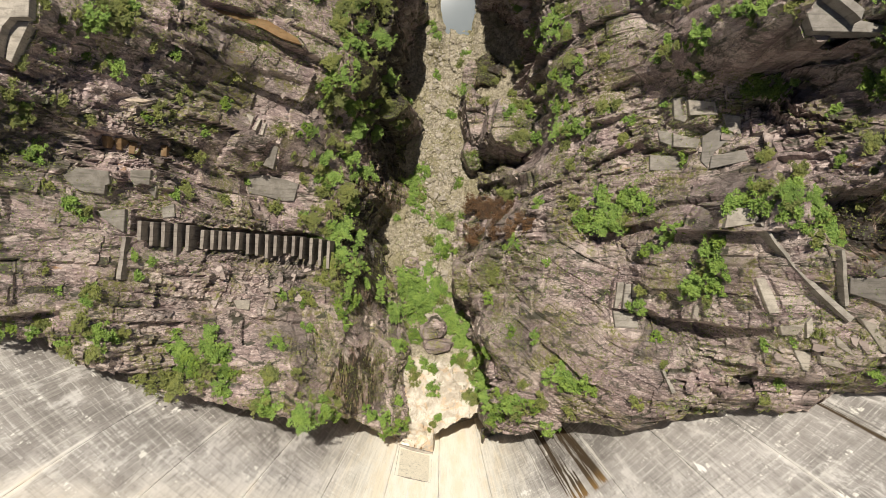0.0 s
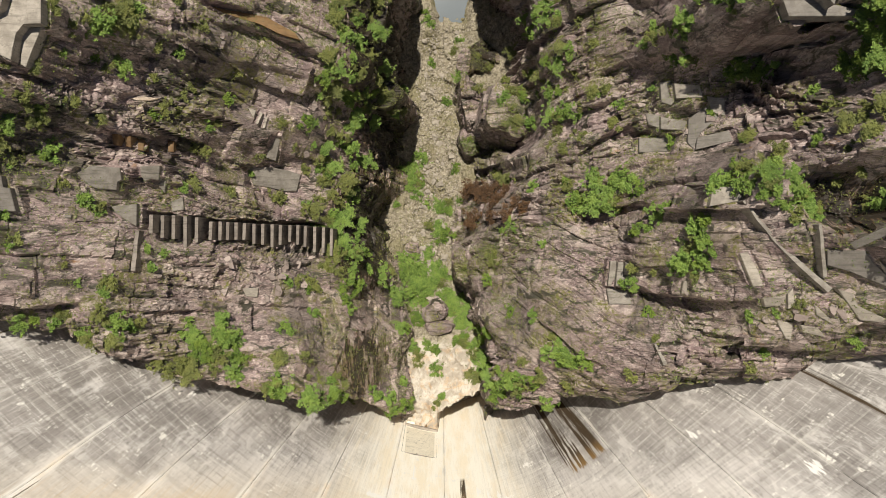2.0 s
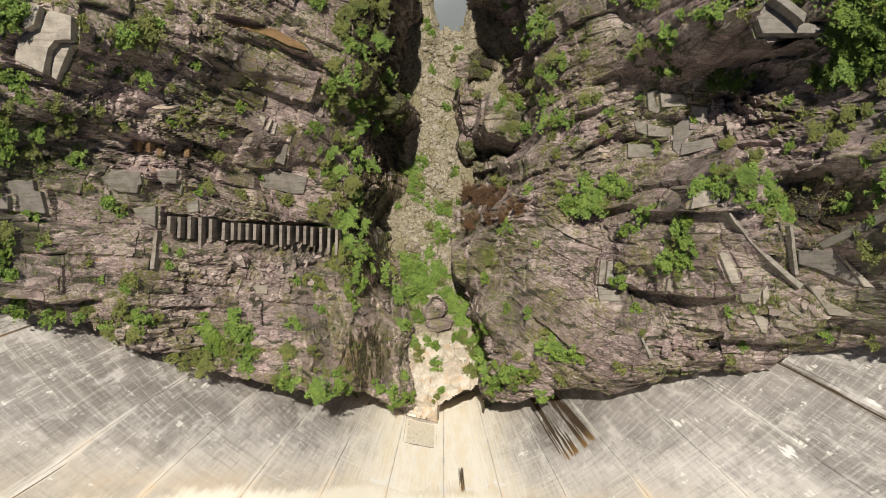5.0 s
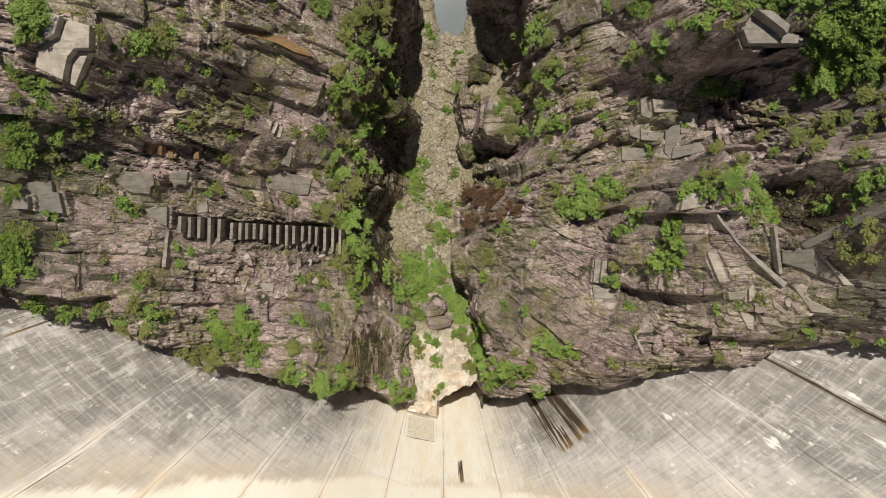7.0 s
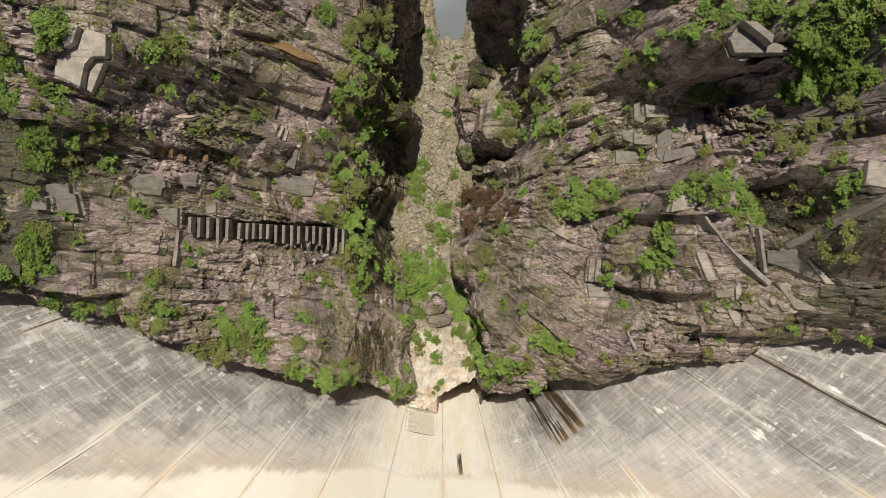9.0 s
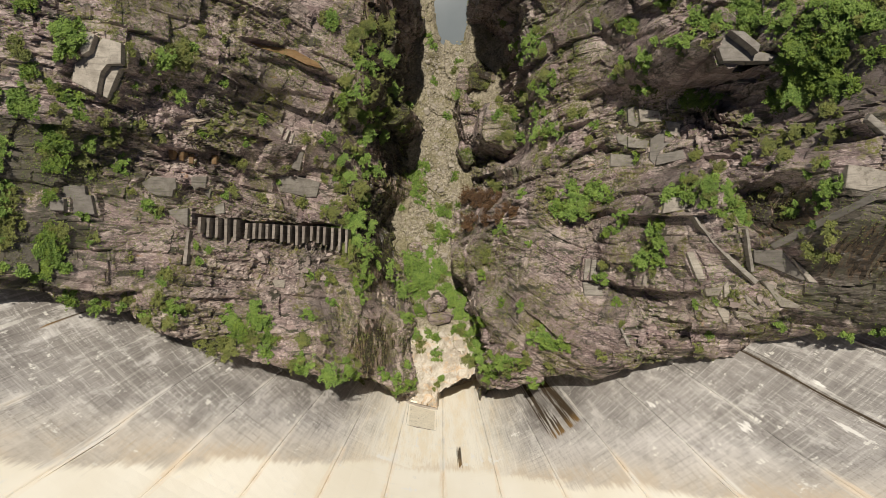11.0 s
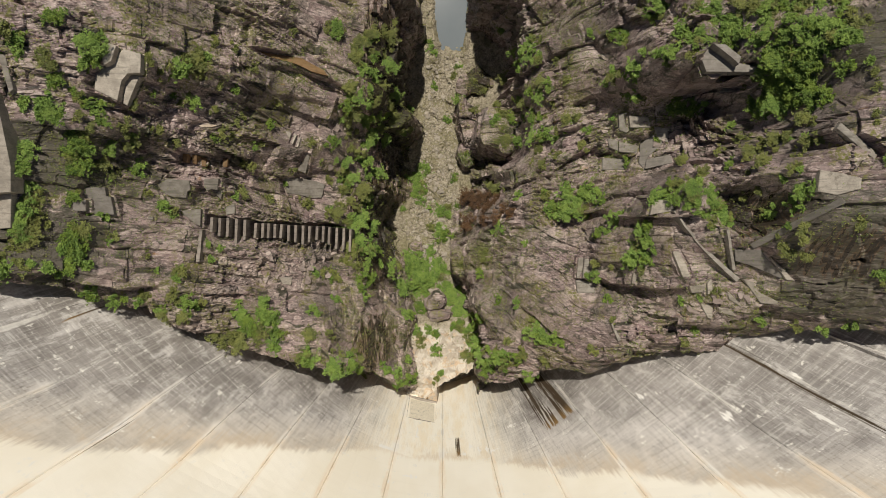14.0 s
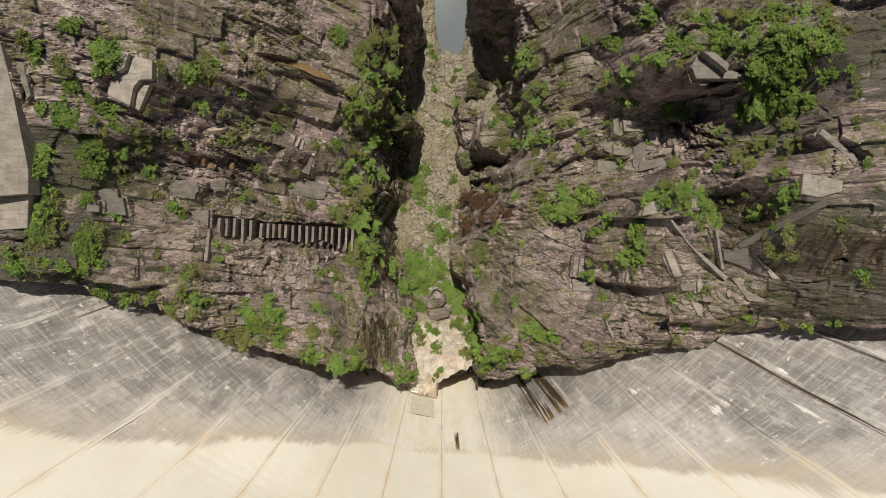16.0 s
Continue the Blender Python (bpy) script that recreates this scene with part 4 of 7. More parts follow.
    foot = np.interp(p[:, 0], FOOT_X, FOOT_Y) + wob - p[:, 1]          # the rock breaks off before the dam
    lower += (2.2 * np.clip((foot + 4.5) / 4.5, 0, 1) ** 2 * np.clip((p[:, 0] + 84) / 14, 0, 1) * np.interp(p[:, 0], [14, 20, 50, 58], [1, 0.15, 0.3, 1]) + 26 * np.clip(foot / 0.6, 0, 1)) * np.clip((p[:, 2] - 40) / 15, 0, 1)
    lower += np.interp(p[:, 0], [14, 18, 31, 35, 42, 52, 60, 68, 75], [0, 5, 7.5, 7, 6, 6.5, 7, 5, 0]) * np.clip((foot + 12) / 12, 0, 1) ** 1.6        # the brow rounds over towards the dam
    p[:, 2] -= lower
    for pts, cx, cy, zc, gx, gy, thick in SEATS:
        if cx * side < 0:
            continue
        near = np.flatnonzero((p[:, 0] > pts[:, 0].min() - 1) & (p[:, 0] < pts[:, 0].max() + 1) & (p[:, 1] > pts[:, 1].min() - 1) & (p[:, 1] < pts[:, 1].max() + 1))
        q = p[near, :2]
        inside = np.zeros(len(q), bool)
        gap = np.full(len(q), 9.0)
        for a, b in zip(pts, np.roll(pts, -1, 0)):
            t = np.clip(((q - a) @ (b - a)) / ((b - a) @ (b - a)), 0, 1)[:, None]
            gap = np.minimum(gap, np.hypot(*(q - a - t * (b - a)).T))
            cross = (a[1] > q[:, 1]) != (b[1] > q[:, 1])
            inside ^= cross & (q[:, 0] < (b[0] - a[0]) * (q[:, 1] - a[1]) / (b[1] - a[1] + 1e-12) + a[0])
        top = zc + gx * (q[:, 0] - cx) + gy * (q[:, 1] - cy)
        z = p[near, 2]
        z = np.where(inside | (gap < 0.45), np.clip(z, top - 0.75 * thick, top - 0.25), z)
        p[near, 2] = z
    me = mesh_from(name, p, grid_quads(*shape, flip=side < 0))
    me.materials.append(mat)
    return tagged(new(name, me), "steep broken grey-brown gneiss wall of a gorge", "cliff", kind="structure")


cliff_west = cliff(-1, "cliff_west", M_ROCK_L, (0.0, 0.97, -0.2), [(-24, -30, 17, 15, (0.85, 0.35, 0.3))], 100)
cliff_east = cliff(1, "cliff_east", M_ROCK_R, (0.06, 0.98, -0.1), [(27, -16, 15, 21, (0.35, 0.75, 0.1)), (63, -8, 17, 15, (0.42, 0.88, -0.15))], 300)

# ---- river bed ----


def bed_height(x, y):
    z = np.interp(y, [-80, -46, -33, -26, -12, 3, 27, 45, 62, 70, 170], [46, 42, 36, 30, 25.5, 22.5, 20.0, 17.5, 14.6, 13.0, 8.0])
    mid = np.interp(y, [-80, 0, 40, 64, 170], [-1, -4, 1, 4.2, 5])
    z = z + 0.012 * np.clip(np.abs(x - mid) - 4, 0, 20) ** 2 * np.interp(y, [-50, -42, -34], [-1.5, 0.0, 2.0])
    dip = np.clip((y - 58.0) / 11, 0, 1.5) - np.abs(x - 4.6) / 4.2 * 0.6
    z = z + np.interp(y, [54, 60], [0, 2.6]) * (np.clip((1.0 - x) / 2.5, 0, 1) + np.clip((x - 8.2) / 2.5, 0, 1))       # gravel banks beside the pool
    xs = np.asarray(x, float).ravel()
    rim = -46.9 + 0.36 * (x + 2.0) + 0.9 * fbm(np.stack([xs * 0.45, 0 * xs, 0 * xs + 7.7], 1), 555, 4).reshape(np.shape(x))
    z = z - 24 * np.clip((rim - y) / 0.9, 0, 1) * np.clip((x + 2.4) / 0.7, 0, 1)        # open cleft between the rock and the dam
    z = z - 1.6 * np.clip((-45 - y) / 3, 0, 1) * np.clip((-2.0 - x) / 0.8, 0, 1)
    return z - 2.4 * np.clip(dip, 0, 1)


bx, by = np.meshgrid(np.arange(-30, 32, 0.36), np.concatenate([np.arange(-62, 84, 0.36), np.arange(84, 170, 3.0)]), indexing="xy")
bp = np.stack([bx.ravel(), by.ravel(), bed_height(bx, by).ravel()], 1)
bp[:, 2] += 0.55 * fbm(bp * np.array([0.25, 0.25, 0]), 500, 3) + np.clip((bp[:, 1] + 28) / 5, 0.12, 1) * (0.7 * facets(bp * np.array([0.22, 0.22, 0]) + 0.5, 510) + 0.5 * facets(bp * np.array([0.7, 0.7, 0]) + 0.5, 520))
bp[:, 2] += np.clip((-24 - bp[:, 1]) / 6, 0, 1) * (0.45 * facets(bp * np.array([0.13, 0.13, 0]) + 0.5, 530) + 1.2 * fbm(bp * np.array([0.24, 0.17, 0]), 540, 4))
me = mesh_from("riverbed", bp, grid_quads(*bx.shape, flip=False))
me.materials.append(M_BED)
riverbed = tagged(new("riverbed", me), "dry stony river bed of pale gravel and rubble", "river bed", kind="structure")
wm = mesh_from("water", np.array([(-8, 57, 13.1), (20, 57, 13.1), (20, 170, 13.1), (-8, 170, 13.1)], float), np.array([[0, 1, 2, 3]]))
wm.materials.append(M_WATER)
tagged(new("water", wm), "still grey-green pool of water in the gorge", "water", kind="structure")

# ---- the arch dam ----


def dam_face(x, z):
    """The y of the downstream face: an arch that opens out upwards."""
    h = z - 85.0 - 0.275 * (z - 123.0 + math.hypot(z - 123.0, 6.0))
    return -55.2 - 0.06 * h - 0.019 * x + (0.0112 - 0.000137 * h) * x * x + 0.004 * max(-x - 55, 0) ** 2 + 1.3 * math.exp(-((x - 40) / 11) ** 2)


dam = thing("dam", "tall curved concrete arch dam, streaked grey below and pale cream above", "dam", kind="structure")
JOINTS = range(-9, 10)


def joint_x(u, z):
    """Where joint u stands at height z: joints are evenly spaced along the arch and fan out upwards."""
    want = 12.2 * u * max(0.7, 1 + 0.0021 * (z - 95)) - 1.0
    c = 2 * (0.0112 - 0.000137 * (z - 85.0 - 0.275 * (z - 123.0 + math.hypot(z - 123.0, 6.0))))
    x = want
    for _ in range(12):
        x -= (x * (1 + (c * x) ** 2 / 6) - want) / (1 + (c * x) ** 2 / 2)
    return x



for a, b in zip(JOINTS[:-1], JOINTS[1:]):
    bm = bmesh.new()
    zs = [12 + 153 * i / 51 for i in range(52)]
    ring = []
    for z in zs:
        xa, xb = joint_x(a, z), joint_x(b, z)
        row = []
        for x, push in ((xa + 0.02, 0.12), (xa + 0.13, 0), (xa + (xb - xa) / 3, 0), (xa + (xb - xa) * 2 / 3, 0), (xb - 0.13, 0), (xb - 0.02, 0.12)):
            row.append(bm.verts.new((x, dam_face(x, z) - push, z)))
        ring.append(row)
    for r0, r1 in zip(ring[:-1], ring[1:]):
        for i in range(5):
            bm.faces.new((r0[i], r0[i + 1], r1[i + 1], r1[i]))
    back = []
    for z in (zs[0], zs[-1]):
        thick = 26 - 0.13 * (z - 34)
        back.append([bm.verts.new((x, dam_face(x, z) - thick, z)) for x in (joint_x(a, z), joint_x(b, z))])
    bm.faces.new((back[0][1], back[0][0], back[1][0], back[1][1]))
    bm.faces.new([ring[-1][i] for i in range(6)] + [back[1][1], back[1][0]])
    bm.faces.new([r[0] for r in reversed(ring)] + [back[0][0], back[1][0]])
    bm.faces.new([r[5] for r in ring] + [back[1][1], back[0][1]])
    for f in bm.faces:
        f.smooth = False
    part("concrete_block", bm, M_DAM, dam)

# ---- free-standing rock ----


def rock_mass(name, label, cat, mat, c, rx, ry, z0, z1, seed, n=72, m=26, lean=(0, 0), rough=1.0):
    """A jointed block of rock: rings from the foot to a nearly flat, uneven top."""
    a = np.linspace(0, 2 * np.pi, n, endpoint=False)
    t = np.concatenate([np.linspace(0, 1, m), np.full(9, 1.0)])
    fall = np.concatenate([1.42 - 0.5 * np.linspace(0, 1, m) ** 1.4, np.linspace(0.86, 0.03, 9)])
    sq = 1 + 0.13 * np.sin(2 * a + seed) + 0.1 * np.sin(3 * a + 2.1 * seed) + 0.06 * np.sin(5 * a + seed)
    v = np.empty((len(t), n, 3))
    v[:, :, 0] = c[0] + rx * fall[:, None] * (sq * np.cos(a))[None] + lean[0] * t[:, None]
    v[:, :, 1] = c[1] + ry * fall[:, None] * (sq * np.sin(a))[None] + lean[1] * t[:, None]
    v[:, :, 2] = z0 + (z1 - z0) * t[:, None] + 0.55 * min(rx, ry) * (np.clip(1 - fall, 0, 1) ** 0.8)[:, None] + 0.16 * rx * fall[:, None] * t[:, None] ** 4 * np.cos(a + seed)[None]
    p = v.reshape(-1, 3)
    out = np.stack([p[:, 0] - c[0] - lean[0], p[:, 1] - c[1] - lean[1], np.where(np.repeat(fall, n) < 0.97, 2.5 * max(rx, ry), 0)], 1)
    out /= np.linalg.norm(out, axis=1, keepdims=True) + 1e-6
    s = min(rx, ry) / 4.0 * rough
    d = 0.85 * bedded(p, axes((0.1, 0.97, -0.15), (-0.3, 0, 0.95)), seed, 0.5 + 0.28 * s)
    p = p + out * d[:, None]
    q = []
    k = len(t)
    i, j = np.meshgrid(np.arange(k - 1), np.arange(n), indexing="ij")
    q = np.stack([i * n + j, i * n + (j + 1) % n, (i + 1) * n + (j + 1) % n, (i + 1) * n + j], 2).reshape(-1, 4)
    me = mesh_from(name, p, q)
    me.materials.append(mat)
    return tagged(new(name, me), label, cat)


rock_mass("rock_pillar", "squat rock pillar with mossy top beside the river bed", "rock", M_ROCK_L, (-15.2, 35.0), 6.4, 3.8, 8, 51, 900, 110, 60)
rock_mass("rock_pillar", "broad rock pillar with grassy sloping top in the gorge", "rock", M_ROCK_R, (18.4, 31.0), 6.4, 8.0, 8, 47, 920, 130, 60)
rock_mass("rock_outcrop", "cracked grey rock step in the river bed", "rock", M_ROCK_R, (9.0, 37), 3.4, 6.5, 8, 33, 940, 90, 40)
rock_mass("rock_outcrop", "low smooth brown rock hump in the gravel", "rock", M_ROCK_R, (12.0, 52.0), 6.0, 5.6, 4, 19, 950, 90, 30)
rock_mass("rock_outcrop", "fractured rock step at the foot of the wall", "rock", M_ROCK_R, (8.8, 27), 3.4, 4.6, 8, 27, 960, 80, 30)
rock_mass("rock_outcrop", "upright rock nose over the green river bed", "rock", M_ROCK_R, (6.8, -9), 3.0, 5.0, 15, 42, 970, 90, 40, lean=(-1.0, 0))
# two masses added beyond the view's top edge, to cast shadow into the slot
rock_mass("rock_buttress", "tall rock mass added past the view to shade the gorge", "rock", M_ROCK_R, (18.0, 78.0), 6.0, 5.0, 2, 67, 1010, 110, 70)
rock_mass("rock_buttress", "tall dark rock mass added past the view to shade the gorge", "rock", M_ROCK_L, (-13.0, 70.0), 5.5, 5.0, 2, 68, 1020, 110, 70)
rock_mass("boulder", "large split pale grey boulder amid shrubs", "boulder", M_ROCK_R, (-2.4, -22.0), 3.2, 2.6, 24, 32, 980, 64, 20)
rock_mass("boulder", "tilted grey slab of rock amid shrubs", "boulder", M_ROCK_R, (-1.6, -26.5), 4.4, 1.8, 26, 33.5, 985, 64, 20)
rock_mass("boulder", "big rounded boulder on the gravel", "boulder", M_ROCK_L, (-8.6, -4.2), 2.0, 2.2, 18, 24.5, 990, 50, 16)

# ---- loose stones of the river bed ----
STONES = []
for i in range(6):
    bm = bmesh.new()
    bmesh.ops.create_icosphere(bm, subdivisions=2 if i < 3 else 1, radius=1.0)
    for v in bm.verts:
        k = noise.cell(v.co * 1.4 + Vector((i * 7.1, 0, 0)))
        v.co *= 0.8 + 0.35 * k
        v.co = Vector((v.co.x * 1.25, v.co.y, v.co.z * 0.7))
    me = bpy.data.meshes.new("stone")
    bm.to_mesh(me)
    bm.free()
    STONES.append(me)
ks = Mat("stone", 0.9, spec=0.2)
M_STONE = ks.done(ks.mix(ks.noise(ks.pos, 1.6, 5, 0.65), ks.mix(ks.random(), (0.13, 0.112, 0.088), (0.27, 0.235, 0.19)), (0.36, 0.32, 0.26)), ks.noise(ks.pos, 4, 4), 0.5, 0.1)
for me in STONES:
    me.materials.append(M_STONE)
rng = random.Random(7)


def bed_z(x, y):
    ok, p, *_ = riverbed.ray_cast((x, y, 90), (0, 0, -1))
    return p.z if ok else None


for i in range(190):
    y = rng.uniform(-20, 62)
    mid, wide = np.interp(y, [-20, 0, 20, 45, 62], [-3.5, -4, -1.5, 1, 2]), np.interp(y, [-20, 0, 20, 45, 62], [6, 7, 5.5, 7, 6])
    x = mid + rng.uniform(-1, 1) * wide
    z = bed_z(x, y)
    r = 0.32 + 0.9 * rng.random() ** 3
    ob = new("boulder", STONES[rng.randrange(3)])
    ob.matrix_basis = Matrix.Translation((x, y, z + 0.12 * r)) @ Euler((rng.uniform(-0.4, 0.4), rng.uniform(-0.4, 0.4), rng.uniform(0, 6.3))).to_matrix().to_4x4() @ Matrix.Diagonal((r, r, r, 1))
    tagged(ob, "angular pale brown boulder lying on river gravel", "boulder", "boulders of the river bed")
base = np.array([v.co for v in STONES[4].vertices])
tris = np.array([list(f.vertices) for f in STONES[4].polygons])
fv, ff = [], []
for i in range(3600):
    y = rng.uniform(-21, 64)
    mid, wide = np.interp(y, [-20, 0, 20, 45, 62], [-3.5, -4, -1, 2, 3]), np.interp(y, [-20, 0, 20, 45, 62], [7.5, 8, 7, 9, 8])
    x = mid + rng.uniform(-1, 1) * wide
    z = bed_z(x, y)
    r = 0.16 + 0.26 * rng.random() ** 2
    rot = np.array(Euler((rng.uniform(-0.6, 0.6), rng.uniform(-0.6, 0.6), rng.uniform(0, 6.3))).to_matrix())
    fv.append((base * r) @ rot.T + np.array([x, y, z + 0.08 * r]))
    ff.append(tris + i * len(base))
me = bpy.data.meshes.new("rubble")
me.from_pydata(np.concatenate(fv).tolist(), [], np.concatenate(ff).tolist())
kr = Mat("rubble", 0.92, spec=0.2)
me.materials.append(kr.done(kr.mix(kr.island(), (0.13, 0.112, 0.085), (0.36, 0.32, 0.255)), kr.noise(kr.pos, 5, 3), 0.4, 0.08))
tagged(new("rubble", me), "pale broken rubble covering the river bed", "rubble", kind="stuff")

# ---- shrubs ----


def leaf_mesh(pts, normals, size, rg):
    n = len(pts)
    up = normals / (np.linalg.norm(normals, axis=1, keepdims=True) + 1e-6)
    r = rg.normal(size=(n, 3))
    t = np.cross(up, r)
    t /= np.linalg.norm(t, axis=1, keepdims=True) + 1e-6
    b = np.cross(up, t)
    l = size * rg.uniform(0.65, 1.35, (n, 1))
    v = np.stack([pts - t * l, pts + b * l * 0.42 + up * l * 0.12, pts + t * l - up * l * 0.15, pts - b * l * 0.42 + up * l * 0.12], 1)
    return v.reshape(-1, 3), np.arange(4 * n).reshape(-1, 4)


def shrub(kind, size, seed, label):
    """A many-stemmed shrub of the given radius: stems, and a crown of leaf clumps with gaps."""
    rg = np.random.default_rng(seed)
    root = thing("shrub", label, "shrub", "shrubs on the rock")
    lumps = int(24 + 24 * size)
    pts, nor = [], []
    bm = bmesh.new()
    lobes = [(rg.uniform(0, 6.283), rg.uniform(0.35, 0.75) * size, rg.uniform(0.35, 0.6) * size) for _ in range(4)]
    for i in range(lumps):
        a0, r0, spread = lobes[i % 4]
        off = rg.normal(size=2) * 0.55 * spread
        c = np.array([r0 * math.cos(a0) + off[0], r0 * math.sin(a0) + off[1], 0.0])
        rad = math.hypot(c[0], c[1])
        c[2] = size * rg.uniform(0.08, 0.66) * max(0.25, 1.15 - 0.7 * rad / size)
        lr = (0.11 + 0.085 * size) * rg.uniform(0.45, 1.5)
        n = int(34 * (lr / 0.36) ** 1.6) + 6
        d = rg.normal(size=(n, 3))
        d /= np.linalg.norm(d, axis=1, keepdims=True)
        d[:, 2] = np.where(d[:, 2] < -0.35, -d[:, 2], d[:, 2])
        pts.append(c + d * lr * rg.uniform(0.1, 1.45, (n, 1)) * np.array([1.15, 1, 0.8]))
        nor.append(d * 0.35 + rg.normal(size=(n, 3)) * 0.6 + np.array([0, 0, 0.75]))
        # a crooked tapering stem to each clump
        prev, w = None, 0.035 + 0.02 * size
        for k in range(3 if i % 2 else 0):
            f = k / 2
            p = Vector((c[0] * f ** 1.3, c[1] * f ** 1.3, -0.35 * size + (c[2] + 0.35 * size) * f)) + Vector(rg.normal(size=3)) * 0.03 * size * (k == 1)
            ring = [bm.verts.new(p + Vector((math.cos(a) * w, math.sin(a) * w, 0))) for a in (0.0, 2.09, 4.19)]
            if prev:
                for a in range(3):
                    bm.faces.new((prev[a], prev[(a + 1) % 3], ring[(a + 1) % 3], ring[a]))
            prev, w = ring, w * 0.5
    part("woody_base", bm, M_BARK, root)
    v, q = leaf_mesh(np.concatenate(pts), np.concatenate(nor), (0.175 if kind != 2 else 0.155) if kind != 3 else 0.14, rg)
    me = mesh_from("crown", v, q)
    me.materials.append(M_LEAF[kind])
    cr = new("crown", me)
    cr.parent = root
    return root


LABELS = ["bright green leafy shrub rooted in a rock ledge", "dark green dense shrub on a rock ledge", "olive green sparse shrub on dry rock", "dead rust-brown shrub hanging on rock"]
PROTO = {}
for kind in range(4):
    for cls, size in enumerate((0.9, 1.7, 2.9)):
        for var in range(2):
            ob = shrub(kind, size, 1000 + 40 * kind + 10 * cls + var, LABELS[kind])
            PROTO[kind, cls, var] = (ob, size)
used = set()
GROUND = [cliff_west, cliff_east, riverbed] + [o for o in scene.objects if o.name.split(".")[0] in ("rock_pillar", "rock_outcrop", "rock_buttress")]
brng = random.Random(3)


def plant(kind, *rows):
    """Shrubs at x, y, z of their foot, with their radius."""
    for x, y, z, r in zip(rows[0::4], rows[1::4], rows[2::4], rows[3::4]):
        cls = 0 if r < 1.25 else 1 if r < 2.2 else 2
        key = kind, cls, brng.randrange(2)
        ob, size = PROTO[key]
        s = r / size
        m = Matrix.Translation((x, y, z - 0.1 * r)) @ Euler((0, 0, brng.uniform(0, 6.28))).to_matrix().to_4x4() @ Matrix.Diagonal((s, s, s * brng.uniform(0.75, 1.1), 1))
        if key in used:
            copy_thing(ob, m)
        else:
            ob.matrix_basis = m
            used.add(key)


THICKET = {0: [], 1: [], 2: [], 3: []}


def seedlings(kind, *rows):
    """Small shrubs too many to tell apart: gathered, and joined at the end."""
    for x, y, z, r in zip(rows[0::4], rows[1::4], rows[2::4], rows[3::4]):
        ob, size = PROTO[kind, 0 if r < 1.6 else 1, brng.randrange(2)]
        crown = next(c for c in ob.children if c.name.startswith("crown")).data
        co = np.empty(len(crown.vertices) * 3, np.float32)
        crown.vertices.foreach_get("co", co)
        co = co.reshape(-1, 4, 3)
        co = co[np.arange(len(co)) % 3 > 0]
        a = brng.uniform(0, 6.28)
        rot = np.array([[math.cos(a), -math.sin(a), 0], [math.sin(a), math.cos(a), 0], [0, 0, 1]])
        THICKET[kind].append(co.reshape(-1, 3) @ rot.T * (r / size) + np.array([x, y, z - 0.1 * r]))


RIBS_TOP = [(-50.5, 4.7, 101.1), (-49.7, 4.6, 98.4), (-48.5, 4.7, 96.5), (-47.3, 4.5, 94.2), (-45.9, 4.3, 92.3), (-43.9, 3.5, 90.5), (-42.7, 3.5, 88.8), (-41.7, 3.4, 87.4), (-40.6, 3.3, 85.8), (-39.4, 3.2, 84.3), (-38.2, 3.0, 81.9), (-36.6, 3.0, 81.2), (-35.1, 2.9, 79.6), (-33.8, 2.7, 78.0), (-32.2, 2.7, 76.2), (-30.8, 2.7, 75.0), (-29.5, 2.4, 73.6), (-27.9, 2.3, 71.4), (-26.3, 2.1, 69.7), (-24.8, 1.8, 68.1)]
RIBS_LOW = [(-51.2, 1.5, 99.9), (-50.4, 0.6, 97.2), (-49.2, 0.4, 95.3), (-48.0, -1.3, 93.0), (-46.6, -0.4, 91.1), (-44.6, -0.0, 89.3), (-43.3, -0.1, 87.6), (-42.3, -0.1, 86.2), (-41.1, -0.1, 84.6), (-40.0, -0.2, 83.1), (-38.7, -1.0, 80.7), (-37.1, -1.3, 80.0), (-35.6, -1.9, 78.4), (-34.3, -1.4, 76.8), (-32.7, -0.9, 75.0), (-31.3, -1.5, 73.8), (-30.0, -2.1, 72.4), (-28.4, -3.3, 70.2), (-26.8, -3.6, 68.5), (-25.3, -4.3, 66.9)]

# ---- row of concrete ribs ----
rib_wall = thing("ribbed_retaining_wall", "long row of upright concrete ribs propping a rock ledge", "retaining wall")
for a, b in zip(RIBS_TOP, RIBS_LOW):
    a, b = Vector(a), Vector(b)
    bm = bmesh.new()
    rings = []
    for p, w in ((a, 0.33), (a.lerp(b, 0.5), 0.31), (b, 0.3)):
        rings.append([bm.verts.new(p + Vector(o)) for o in ((-w, 0, -9.0), (w, 0, -9.0), (w, 0, 0), (-w, 0, 0))])
    for r0, r1 in zip(rings[:-1], rings[1:]):
        for i in range(4):
            bm.faces.new((r0[i], r0[(i + 1) % 4], r1[(i + 1) % 4], r1[i]))
    bm.faces.new(rings[0][::-1])
    bm.faces.new(rings[-1])
    bmesh.ops.recalc_face_normals(bm, faces=bm.faces)
    bmesh.ops.bevel(bm, geom=[e for e in bm.edges if abs(e.verts[0].co.x - e.verts[1].co.x) < 0.2], offset=0.06, segments=1, affect="EDGES")
    part("rib", bm, M_RIB, rib_wall)

# ---- outlet block at the foot of the dam ----
outlet = thing("outlet_block", "square pale concrete outlet block on the dam foot", "outlet")


